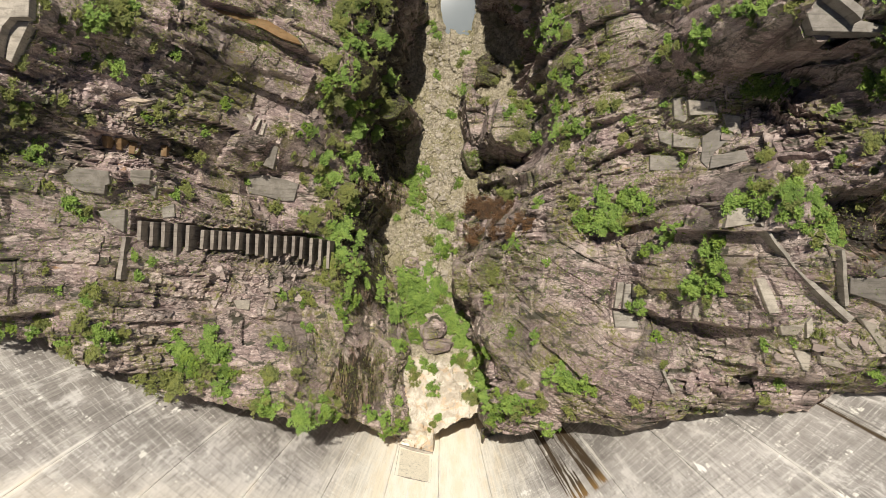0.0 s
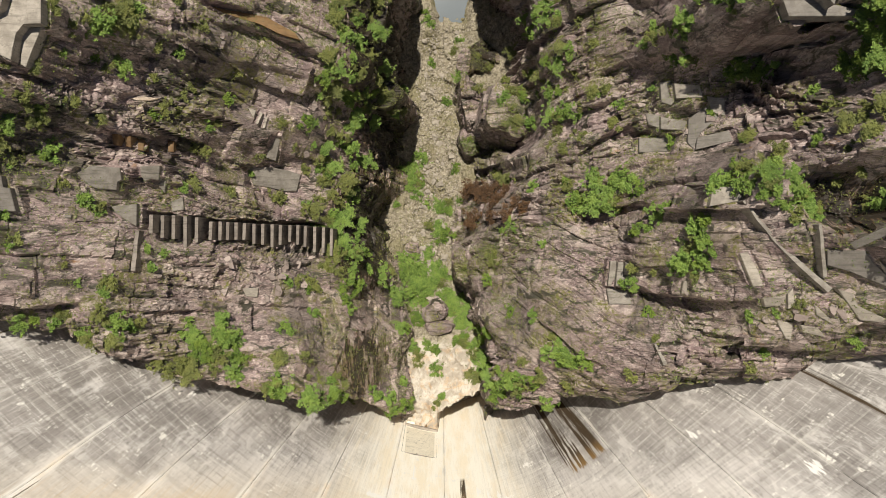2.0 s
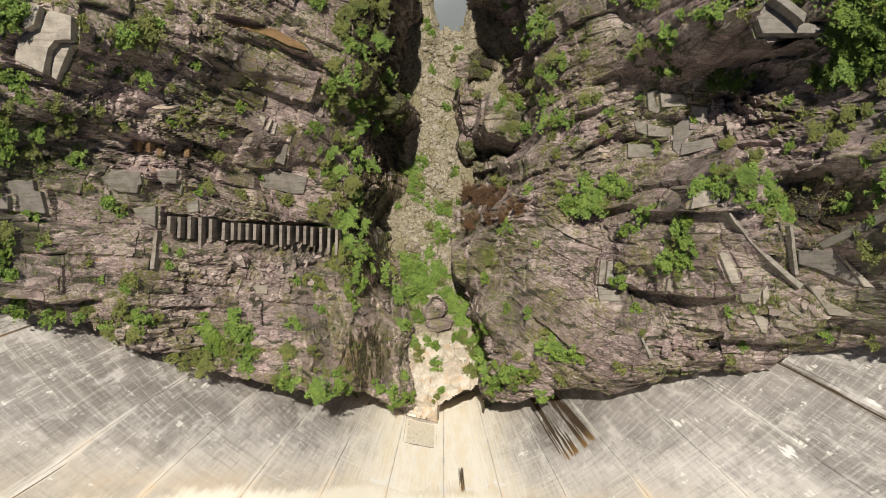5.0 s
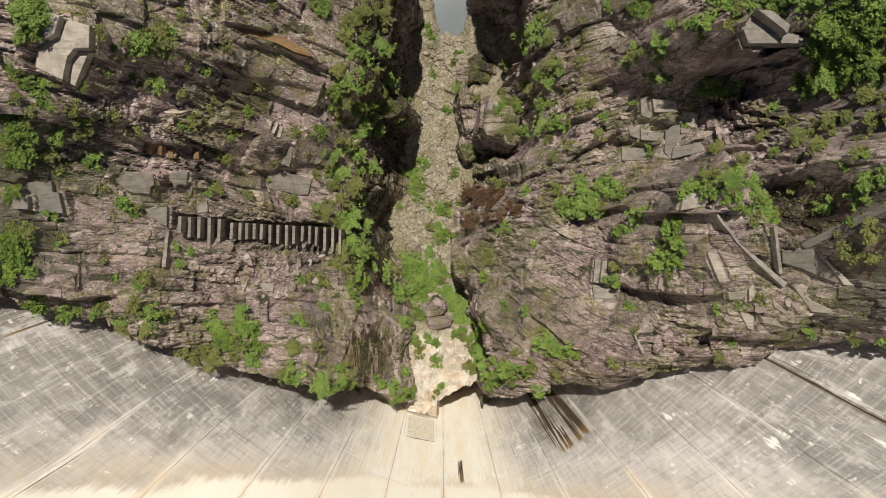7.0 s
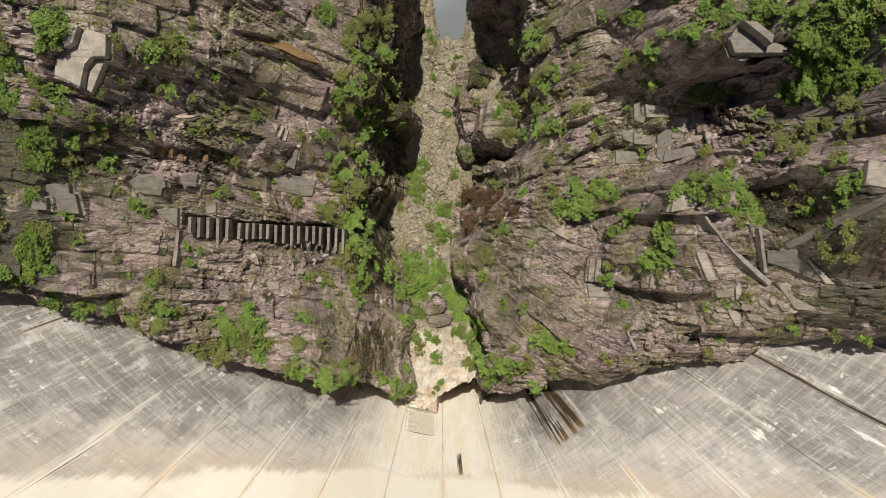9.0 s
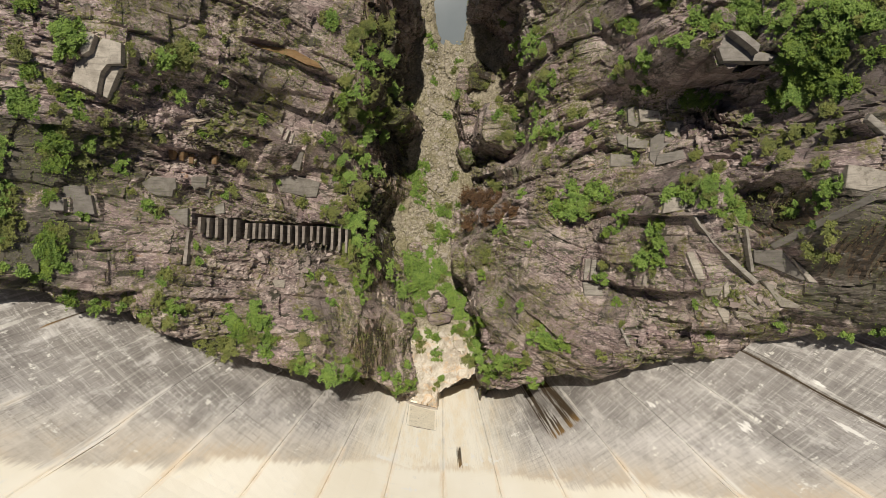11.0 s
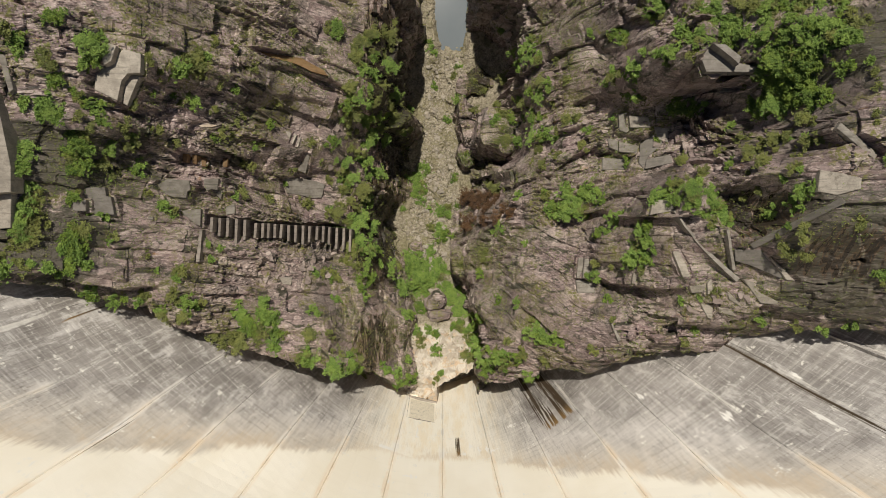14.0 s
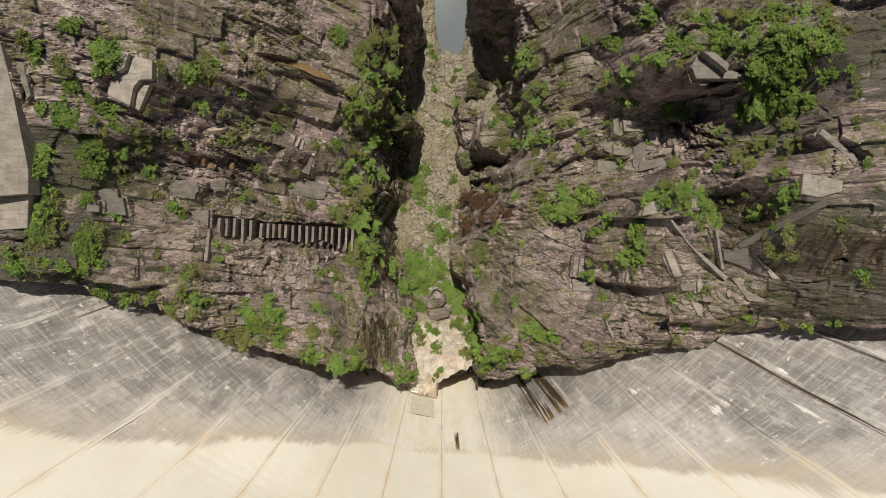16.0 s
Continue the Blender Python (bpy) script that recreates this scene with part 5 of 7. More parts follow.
def dam_box(name, x0, x1, z0, z1, proud, mat, parent, label=""):
    bm = bmesh.new()
    f = []
    for z in (z0, z1):
        for x in (x0, x1):
            y = dam_face(x, z)
            f.append((bm.verts.new((x, y - 0.6, z)), bm.verts.new((x, y + proud, z))))
    a, b, c, d = f
    for q in ((a[1], b[1], d[1], c[1]), (c[1], d[1], d[0], c[0]), (a[0], b[0], b[1], a[1]), (a[0], a[1], c[1], c[0]), (b[1], b[0], d[0], d[1]), (b[0], a[0], c[0], d[0])):
        bm.faces.new(q)
    bmesh.ops.recalc_face_normals(bm, faces=bm.faces)
    bmesh.ops.bevel(bm, geom=bm.edges[:], offset=0.07, segments=1, affect="EDGES")
    return part(name, bm, mat, parent, label)


dam_box("face_panel", -11.0, -2.9, 44, 60, -0.02, M_PANEL, outlet)
for x0, x1, z0, z1 in ((-11.16, -11.02, 43.2, 60.16), (-2.88, -2.74, 43.2, 60.16), (-11.0, -2.9, 60.02, 60.16)):
    dam_box("joint_frame", x0, x1, z0, z1, 0.06, M_CONC, outlet, "thin raised joint round the face panel")
dam_box("sill", -11.3, -2.6, 42.4, 43.1, 0.45, M_CAP, outlet)
dam_box("parapet", -10.9, -8.6, 40.4, 42.1, 1.1, M_PANEL, outlet)
dam_box("valve_housing", -7.4, -5.4, 40.4, 42.1, 1.2, M_RUSTC, outlet, "rust-red valve housing")

# ---- abutment block at the east end of the dam ----
slab("tall grey concrete abutment block at the dam's end", M_CONC, 128.0, 0.1, 0.45, 14.0, 81.5, -11.5, 96.0, -12.0, 96.0, -26.0, 87.0, -25.0, 78.5, -18.5, 80.5, -16.0, 83.0, -16.5, name="abutment", cat="abutment")
plant(0, -64.7, 35.0, 125.7, 2.95, -52.9, 35.0, 112.0, 2.63, -52.9, 29.4, 105.4, 1.89, -62.3, 14.3, 110.6, 1.69, -67.4, 18.2, 120.6, 1.99, -66.9, 4.1, 115.8, 1.62, -71.2, -2.4, 119.5, 2.01, -56.0, -14.6, 104.3, 2.03, -47.6, -16.8, 93.6, 2.21, -43.7, -16.9, 89.5, 3.15, -42.5, -19.9, 89.5, 2.86, -41.3, -25.0, 90.5, 2.26, -31.8, -30.6, 85.4, 2.93, -29.5, -32.4, 82.3, 3.30, -14.7, -40.4, 55.8, 2.48, -21.1, 35.9, 74.9, 2.84, -20.9, 33.2, 66.1, 2.66, -19.5, 31.2, 62.8, 2.73, -21.5, 21.8, 59.1, 2.08, -25.5, 15.0, 62.9, 2.55)
plant(0, -25.5, 2.0, 61.0, 3.79, -23.3, 5.7, 59.9, 2.60, -20.6, -3.7, 60.4, 2.59, -22.1, -3.6, 62.4, 2.39, -21.8, -8.6, 62.4, 2.57, -14.2, 44.9, 68.1, 2.63, -26.2, 51.4, 80.1, 2.13, -8.9, 18.2, 21.2, 3.20, -6.2, 20.0, 19.9, 3.43, -8.1, 14.6, 21.5, 3.19, -1.1, 9.1, 21.2, 3.41, 0.5, 1.0, 22.6, 3.39, -11.0, -8.3, 27.4, 3.72, -8.6, -11.3, 25.1, 4.19, -11.9, -12.6, 27.4, 3.71, -7.7, -15.5, 27.5, 4.13, -4.3, -15.4, 26.9, 3.31, -3.3, -6.7, 23.9, 2.74, -2.5, -11.1, 25.2, 2.92, -0.7, -12.8, 25.6, 2.50)
plant(0, -8.7, -19.5, 28.2, 2.89, -8.7, -30.6, 34.5, 3.19, 5.0, -22.4, 29.3, 3.69, 6.6, -26.5, 30.8, 3.66, 3.4, -19.6, 28.6, 2.47, 9.4, -37.7, 38.4, 2.35, 24.7, 47.0, 68.8, 2.95, 24.3, 50.5, 67.3, 2.31, 24.9, 51.8, 40.1, 2.32, 26.7, 37.7, 71.1, 2.58, 25.1, 25.7, 67.1, 2.65, 30.3, 25.4, 72.6, 2.24, 31.8, 7.0, 82.6, 4.48, 34.1, 9.6, 83.7, 3.27, 36.6, 8.3, 88.0, 2.02, 33.8, 4.8, 84.4, 2.37, 38.9, 3.2, 95.9, 1.63, 43.4, -1.0, 104.7, 2.03, 42.6, -6.5, 101.9, 2.87, 43.6, -4.8, 103.8, 2.05)
plant(0, 44.3, -3.0, 106.0, 1.51, 23.7, -25.6, 77.9, 3.10, 25.9, -26.0, 80.4, 2.14, 45.2, 6.6, 109.7, 1.95, 46.8, 7.0, 112.1, 1.91, 50.0, 7.3, 118.3, 2.49, 51.4, 5.8, 119.4, 2.24, 53.3, 3.5, 117.2, 2.06, 54.4, 1.1, 118.1, 2.02, 48.5, 5.1, 117.8, 1.60, 45.6, 35.2, 113.6, 1.87, 46.4, 34.7, 116.8, 1.60, 48.9, 36.3, 119.6, 1.33, 42.3, 34.7, 103.7, 1.80, 42.5, 33.6, 100.8, 1.85, 44.5, 30.2, 98.2, 1.87, 61.0, 3.0, 125.2, 1.48, 62.0, 4.5, 129.9, 1.61, 62.3, 5.9, 133.1, 1.56, 62.6, 7.0, 134.4, 1.34)
plant(0, 63.5, 31.8, 128.7, 3.28, 63.5, 28.7, 125.8, 3.57, 64.1, 23.3, 123.4, 3.02, -19.8, 25.1, 60.5, 2.41, -26.3, 20.3, 66.1, 2.33, -22.6, 10.2, 56.8, 2.82, -24.1, -1.5, 61.0, 2.75, -20.5, 2.2, 53.8, 2.51, -19.5, 17.3, 52.8, 2.53, -14.2, 40.6, 55.4, 2.49, 10.6, -34.9, 38.5, 2.93, 10.9, -36.2, 55.8, 2.66, 16.4, -34.4, 66.3, 2.17, -69.5, -3.8, 118.5, 1.58, -64.3, 17.8, 117.2, 1.59, -20.2, 42.5, 75.0, 2.37, -16.8, 42.6, 69.8, 1.95, -20.5, 28.7, 60.5, 2.07, 23.1, 54.9, 43.7, 2.47, 25.0, 31.8, 64.9, 2.02)
plant(0, 21.3, 65.2, 31.7, 2.42, -74.4, 34.3, 130.2, 2.47, -72.1, 24.7, 126.8, 2.53, -70.5, 23.2, 126.0, 2.56, -75.6, 16.4, 126.6, 2.03, -75.9, 13.2, 127.0, 2.03, -76.1, 10.2, 125.4, 2.32, -76.8, 5.4, 125.6, 2.05, -80.7, -4.6, 127.7, 1.90, 60.5, 39.8, 124.9, 1.81, 64.5, 39.6, 128.4, 1.75, 66.9, 38.7, 130.7, 2.70, 57.0, 37.5, 120.1, 3.37, 59.4, 34.5, 123.1, 2.36, 63.3, 34.9, 128.6, 2.77, 66.8, 33.2, 134.2, 3.01, 65.0, 31.6, 132.6, 2.67, 63.3, 24.3, 122.3, 1.84, 53.7, 40.9, 118.2, 2.72, 49.8, 36.0, 121.1, 2.25)
plant(0, 63.8, 36.2, 131.0, 2.46, 68.1, 30.1, 136.3, 2.12, 67.4, 26.7, 134.2, 1.92, 60.0, 36.0, 125.8, 2.30, 47.7, 39.6, 116.0, 1.92, 47.3, 47.9, 106.7, 2.07, 64.5, 30.8, 130.7, 1.98, -80.0, -4.8, 126.4, 2.31, -78.2, 2.6, 126.0, 2.31, -16.4, -10.0, 45.8, 3.37, -14.5, -16.0, 37.6, 3.08, -9.4, -11.2, 25.5, 3.24, 3.0, -21.7, 28.9, 2.97, 5.7, -26.4, 30.4, 3.17, 6.5, -30.8, 33.7, 3.13, -11.6, -26.2, 44.1, 2.55, -37.6, -38.7, 57.9, 2.37)
plant(1, -63.8, 32.7, 124.0, 1.72, -62.7, 37.2, 124.1, 1.50, -64.2, 24.9, 121.6, 1.97, -63.2, 22.1, 121.9, 1.31, -69.1, 18.3, 122.2, 2.71, -69.2, 14.4, 121.7, 2.41, -71.5, -0.2, 120.2, 2.77, -77.0, -13.8, 98.9, 1.60, -46.1, -19.9, 93.1, 2.78, -41.0, -22.2, 89.1, 2.00, -25.0, -34.4, 74.8, 2.21, -49.7, -32.9, 63.0, 2.38, -28.4, 24.8, 72.5, 2.40, -21.1, -11.7, 58.7, 2.44, -17.6, 52.2, 73.0, 2.24, -8.7, -24.5, 29.3, 2.87, 4.8, -30.1, 33.1, 2.41, 27.2, 30.4, 68.0, 2.31, 30.3, 7.0, 80.3, 2.43, 37.1, -0.1, 92.4, 1.68)
plant(1, 16.3, 1.3, 61.0, 2.07, 29.1, -26.8, 83.3, 2.09, 14.5, -34.4, 64.9, 2.35, 56.6, 1.6, 117.4, 1.60, 41.3, 45.2, 92.8, 2.50, 42.7, 43.7, 95.5, 2.18, 53.9, 26.9, 103.4, 2.83, 52.3, 26.8, 101.8, 2.59, 62.9, 23.2, 119.0, 2.02, 62.1, 24.7, 115.3, 1.63, 56.6, 12.5, 117.8, 1.36, 61.7, 32.1, 125.8, 3.58, 65.0, 30.2, 130.6, 3.20, 61.8, 30.1, 122.4, 3.25, 65.5, 27.0, 128.8, 3.26, 63.5, 26.5, 122.8, 3.46, 65.2, 24.8, 125.7, 3.16, 62.7, 26.2, 119.4, 2.68, 65.3, 22.8, 127.4, 2.68, 62.7, 23.0, 117.9, 2.50)
plant(1, 63.7, 22.3, 121.0, 2.21, 66.1, 23.6, 129.6, 2.43, -17.2, 33.3, 62.3, 2.39, 13.3, -33.3, 60.5, 2.24, -10.1, -43.9, 46.4, 2.25, -69.8, 8.3, 121.0, 1.54, -71.7, -4.7, 120.4, 1.99, -65.7, 25.9, 123.4, 1.50, -67.2, 27.4, 124.5, 1.49, -68.6, 39.5, 128.9, 1.50, -69.1, 30.0, 126.5, 2.04, 62.8, 40.2, 126.8, 2.28, 55.7, 36.3, 119.1, 2.16, 62.4, 31.0, 125.6, 2.83, 64.3, 28.1, 127.8, 3.28, 63.5, 27.0, 124.2, 2.60, 64.7, 25.7, 124.9, 2.31, 66.9, 23.0, 132.3, 1.71, 46.5, 46.5, 103.7, 2.42, -70.9, 0.4, 120.1, 2.15)
plant(2, -55.3, 34.3, 119.7, 1.56, -51.1, 36.6, 109.2, 3.06, -50.6, 34.9, 107.1, 2.25, -46.1, 27.2, 95.3, 1.65, -48.7, 23.5, 98.4, 2.41, -65.0, 20.6, 122.7, 1.95, -61.7, 19.3, 115.2, 2.56, -67.0, 14.6, 117.0, 1.72, -64.9, 0.3, 114.7, 1.63, -47.5, 10.7, 91.2, 2.25, -58.1, -12.2, 106.6, 2.25, -59.5, -16.0, 106.2, 2.52, -54.3, -14.4, 100.9, 1.57, -44.4, -22.5, 91.6, 2.53, -61.5, -25.0, 80.7, 2.74, -48.0, -24.2, 94.9, 2.48, -39.4, -23.7, 88.1, 2.02, -34.9, -28.8, 87.8, 2.59, -27.0, -30.5, 77.8, 2.47, -22.8, -32.3, 71.9, 2.26)
plant(2, -33.5, -24.8, 85.9, 2.05, -28.4, -11.3, 70.9, 1.95, -29.3, -24.3, 82.1, 1.81, -23.0, 33.5, 71.4, 3.23, -24.3, 30.9, 68.6, 2.30, -22.9, 13.5, 61.2, 3.09, -29.5, 6.5, 65.9, 2.50, -20.7, 49.0, 75.1, 2.52, -14.4, 54.9, 64.6, 3.04, -15.0, 48.9, 66.4, 2.66, -15.9, 40.4, 67.1, 2.98, -13.1, 34.5, 52.3, 2.54, -43.6, 22.4, 87.8, 1.73, 7.7, -39.3, 38.9, 2.73, 27.5, 38.4, 74.0, 1.90, 18.7, 28.1, 49.5, 2.58, 27.1, 22.2, 67.7, 2.65, 33.2, 29.0, 78.2, 1.85, 17.4, 12.4, 44.3, 2.66, 43.4, -8.5, 102.8, 1.81)
plant(2, 12.0, -6.8, 56.0, 2.48, 49.3, 8.4, 115.5, 2.78, 52.1, 10.6, 113.8, 2.11, 51.4, 14.0, 107.4, 1.50, 51.4, 2.6, 117.2, 1.60, 47.6, 33.5, 119.5, 1.56, 40.1, 35.7, 94.1, 1.93, 61.7, 29.0, 118.7, 1.36, 60.9, 16.0, 123.1, 2.37, 61.6, 16.2, 125.8, 1.69, 58.9, 14.5, 122.0, 1.75, 62.5, 16.2, 127.7, 1.24, 58.7, 12.1, 127.1, 1.65, 64.3, 18.2, 129.7, 1.82, 63.6, 14.8, 132.5, 1.77, 62.2, 12.7, 131.4, 1.38, 62.5, -0.9, 132.2, 1.18, -17.2, 35.9, 69.5, 2.62, -23.6, 23.5, 63.0, 2.38, -25.6, 9.3, 63.5, 2.72)
plant(2, -25.6, -4.1, 65.7, 2.34, -25.0, -7.6, 65.8, 2.34, -11.9, 31.6, 48.6, 2.23, -69.6, 2.7, 119.7, 1.78, -65.0, 12.5, 114.7, 1.40, 61.5, -3.9, 128.3, 1.22, 60.9, 10.1, 132.5, 1.38, -31.2, -9.9, 75.0, 2.04, -13.4, 39.5, 47.1, 2.24, -22.5, 46.2, 76.4, 2.19, -17.9, 47.5, 71.6, 2.10, -24.1, 38.4, 76.6, 2.03, -18.7, 52.6, 74.0, 2.22, -24.6, 27.8, 66.3, 2.16, 22.2, 51.0, 28.0, 2.48, 23.4, 36.7, 61.9, 2.24, -72.6, 36.0, 130.0, 1.73, -69.4, 32.7, 128.2, 2.26, -75.3, 7.0, 124.2, 2.07, -75.9, 2.5, 124.5, 2.85)
plant(2, -78.2, 0.4, 124.6, 2.60, -80.4, -2.1, 126.3, 2.31, 58.8, 41.8, 122.0, 2.91, 69.0, 39.1, 132.5, 1.93, 50.9, 43.3, 115.1, 2.24, 69.3, 34.3, 135.7, 1.89, 61.3, 40.1, 125.6, 2.06, -76.8, -3.7, 125.1, 1.80, -64.0, -12.1, 107.2, 1.77, -56.8, -17.4, 105.2, 1.79, -26.0, -41.6, 48.0, 2.54)
plant(3, 12.8, 5.7, 49.7, 4.04, 10.2, 3.8, 40.8, 3.86, 17.1, 5.5, 60.0, 2.77, 14.4, 10.3, 40.4, 3.09, 10.2, 10.3, 28.0, 2.89)
seedlings(0, -64.0, 37.0, 125.0, 1.60, -63.0, 35.0, 124.7, 1.52, -62.6, 35.2, 123.5, 1.73, -65.0, 32.1, 125.1, 1.11, -61.9, 37.6, 123.9, 0.98, -52.2, 34.5, 110.0, 1.39, -53.1, 34.2, 111.2, 1.64, -48.8, 37.7, 107.6, 1.44, -45.0, 33.2, 99.6, 1.32, -64.7, 24.3, 122.7, 1.27, -61.9, 13.4, 110.8, 1.10, -68.3, 18.7, 121.9, 1.08, -68.6, 18.1, 121.8, 0.93, -66.8, 4.9, 117.1, 0.67, -67.1, 5.0, 116.8, 0.88, -70.2, -2.4, 118.8, 0.93, -72.0, -1.5, 121.2, 1.30, -65.9, -0.2, 115.6, 0.80, -75.1, -14.8, 97.1, 0.71, -64.4, -12.8, 107.7, 1.24)
seedlings(0, -58.5, 7.3, 107.5, 1.49, -58.4, 7.9, 107.0, 0.63, -59.0, 7.9, 107.8, 0.79, -57.1, 5.2, 106.1, 0.91, -47.7, 9.8, 93.8, 1.15, -52.1, -1.2, 99.9, 0.93, -50.5, -2.2, 97.0, 0.94, -52.2, -4.7, 98.5, 1.20, -56.9, -8.3, 105.6, 1.13, -60.1, -6.5, 107.7, 0.75, -57.1, -7.6, 105.4, 0.82, -56.4, -6.2, 104.9, 0.81, -54.6, -14.8, 102.2, 1.20, -56.8, -13.7, 104.8, 1.04, -54.3, -15.1, 101.4, 0.72, -48.8, -17.3, 94.3, 1.24, -47.7, -15.2, 93.9, 1.23, -43.5, -18.4, 89.9, 2.13, -43.2, -15.6, 88.7, 1.75, -41.4, -17.9, 87.8, 1.71)
seedlings(0, -42.8, -18.8, 89.3, 1.32, -42.6, -20.7, 90.4, 1.38, -40.7, -20.3, 88.3, 1.35, -61.2, -26.5, 79.6, 1.72, -40.1, -25.8, 89.6, 1.11, -40.4, -26.3, 89.6, 1.43, -40.8, -23.8, 88.7, 1.22, -33.9, -30.1, 86.6, 1.14, -33.3, -27.7, 87.0, 1.36, -34.5, -29.2, 87.6, 1.43, -25.6, -31.0, 75.1, 1.59, -17.4, -38.2, 59.2, 2.09, -16.4, -38.6, 55.3, 0.87, -17.0, -38.9, 60.0, 1.07, -13.6, -40.4, 52.8, 1.55, -47.5, -34.0, 60.6, 1.08, -32.7, -18.8, 79.7, 1.83, -32.0, -19.4, 80.7, 1.00, -33.9, -19.0, 81.7, 0.74, -28.9, -16.5, 72.7, 1.61)
seedlings(0, -23.5, 36.1, 74.2, 1.24, -22.5, 37.6, 74.8, 1.77, -22.3, 32.2, 66.8, 1.12, -17.8, 30.9, 57.0, 1.69, -25.7, 31.0, 71.1, 1.01, -17.3, 28.3, 49.4, 2.21, -19.0, 27.6, 54.6, 1.29, -16.6, 29.3, 49.6, 1.19, -21.7, 21.0, 58.5, 1.25, -23.4, 22.1, 61.8, 1.09, -28.1, 15.6, 64.7, 1.04, -26.7, 16.0, 63.6, 1.09, -29.0, 0.9, 61.8, 2.12, -26.0, 4.5, 61.8, 1.86, -25.4, 0.7, 60.6, 1.94, -25.5, 5.7, 62.2, 1.25, -31.2, 7.3, 65.7, 1.46, -22.8, -2.7, 63.1, 1.17, -24.2, -2.7, 64.3, 1.32, -21.2, -7.8, 60.5, 1.66)
seedlings(0, -22.1, -10.9, 63.1, 1.06, -22.0, -16.9, 64.0, 1.70, -18.2, 38.7, 73.1, 1.21, -10.1, 43.4, 19.5, 1.29, -44.4, 21.5, 88.9, 0.94, -44.4, 22.8, 89.7, 0.70, -40.7, 13.9, 75.1, 0.95, -11.5, 18.9, 23.0, 2.00, -8.7, 19.8, 21.1, 1.82, -5.2, 22.0, 21.0, 1.60, -5.7, 15.5, 21.1, 1.46, -6.1, 23.8, 20.5, 2.14, -13.5, 8.8, 23.0, 1.27, -4.5, 8.5, 21.4, 1.55, 0.6, 6.5, 21.7, 2.55, -0.6, 7.4, 21.7, 1.07, 2.4, 6.5, 22.1, 1.30, -1.0, 2.4, 22.6, 1.59, -1.7, -0.2, 23.5, 1.16, -11.5, -6.8, 24.5, 2.16)
seedlings(0, -8.6, -7.3, 24.9, 1.96, -11.9, -11.3, 26.9, 2.59, -12.1, -10.4, 28.5, 2.75, -9.1, -13.5, 26.3, 1.88, -4.7, -16.9, 27.1, 1.66, -11.2, -15.8, 30.0, 2.57, -6.1, -14.0, 26.7, 2.01, -4.1, -8.2, 24.0, 1.71, -0.5, -7.7, 23.6, 1.25, -5.7, -10.4, 25.4, 1.40, -1.8, -9.6, 24.5, 1.63, 0.3, -11.4, 25.6, 1.19, 2.2, -12.8, 25.5, 1.38, -0.0, -17.9, 27.7, 2.48, 1.7, -17.3, 27.1, 1.31, 0.3, -16.5, 26.6, 1.47, -5.5, -20.2, 27.7, 1.55, -8.5, -31.6, 35.3, 1.77, -5.1, -30.6, 33.5, 1.29, 1.3, -21.6, 28.2, 2.50)
seedlings(0, 5.2, -18.5, 28.3, 1.34, -2.5, 63.6, 17.4, 2.17, 6.6, 44.2, 26.6, 2.08, 2.3, 40.1, 17.9, 1.73, 8.2, -38.3, 38.5, 1.22, 10.2, -36.0, 43.3, 1.28, 10.1, -37.4, 42.9, 1.06, 26.7, 46.5, 71.5, 1.42, 25.1, 51.3, 68.0, 1.43, 25.2, 48.7, 70.4, 1.50, 22.4, 45.1, 62.5, 1.04, 28.2, 37.4, 74.1, 1.21, 28.1, 39.1, 74.9, 1.08, 22.6, 28.4, 48.7, 2.22, 23.5, 26.7, 52.9, 1.42, 23.0, 27.4, 49.5, 1.50, 26.7, 25.1, 69.7, 1.12, 28.1, 26.5, 70.7, 1.95, 26.7, 26.2, 68.7, 1.16, 28.4, 25.5, 72.3, 1.28)
seedlings(0, 36.6, 25.0, 82.3, 1.51, 20.8, 9.6, 66.2, 1.66, 34.9, 8.0, 85.2, 2.23, 28.1, 6.1, 79.0, 2.29, 33.4, 5.7, 84.2, 3.04, 34.9, 8.7, 84.9, 1.37, 31.8, 11.4, 81.2, 2.19, 36.9, 9.6, 86.6, 1.04, 36.0, 11.5, 86.2, 1.75, 35.9, 10.7, 85.4, 0.82, 35.5, 11.0, 85.1, 0.93, 36.2, 4.0, 83.1, 1.20, 40.0, 2.6, 95.8, 0.92, 39.2, 3.5, 99.1, 0.89, 40.4, 3.7, 99.1, 1.19, 41.0, -7.2, 99.5, 1.60, 44.2, -6.6, 105.1, 1.64, 44.8, -4.4, 107.1, 1.04, 43.6, -2.5, 105.2, 0.68, 44.3, -2.3, 106.7, 0.78)
seedlings(0, 41.8, -6.8, 100.6, 1.58, 40.8, -6.3, 100.1, 0.98, 36.6, -10.8, 89.4, 1.72, 35.3, -10.9, 88.1, 0.94, 38.1, -0.1, 94.1, 1.01, 21.7, -2.7, 73.2, 0.95, 16.8, 0.6, 64.3, 1.05, 19.6, -19.1, 71.3, 1.62, 21.5, -26.6, 75.2, 1.71, 25.0, -25.6, 79.6, 1.24, 27.4, -25.1, 84.1, 1.14, 12.7, -36.0, 59.6, 1.10, 46.2, 7.3, 109.5, 1.17, 47.3, 5.9, 115.0, 1.26, 52.6, 7.6, 118.3, 1.23, 50.2, 8.8, 116.5, 1.43, 52.7, 7.1, 118.3, 1.02, 49.4, 4.9, 119.5, 1.02, 52.3, 5.1, 118.7, 1.28, 52.4, 0.4, 118.7, 0.83)
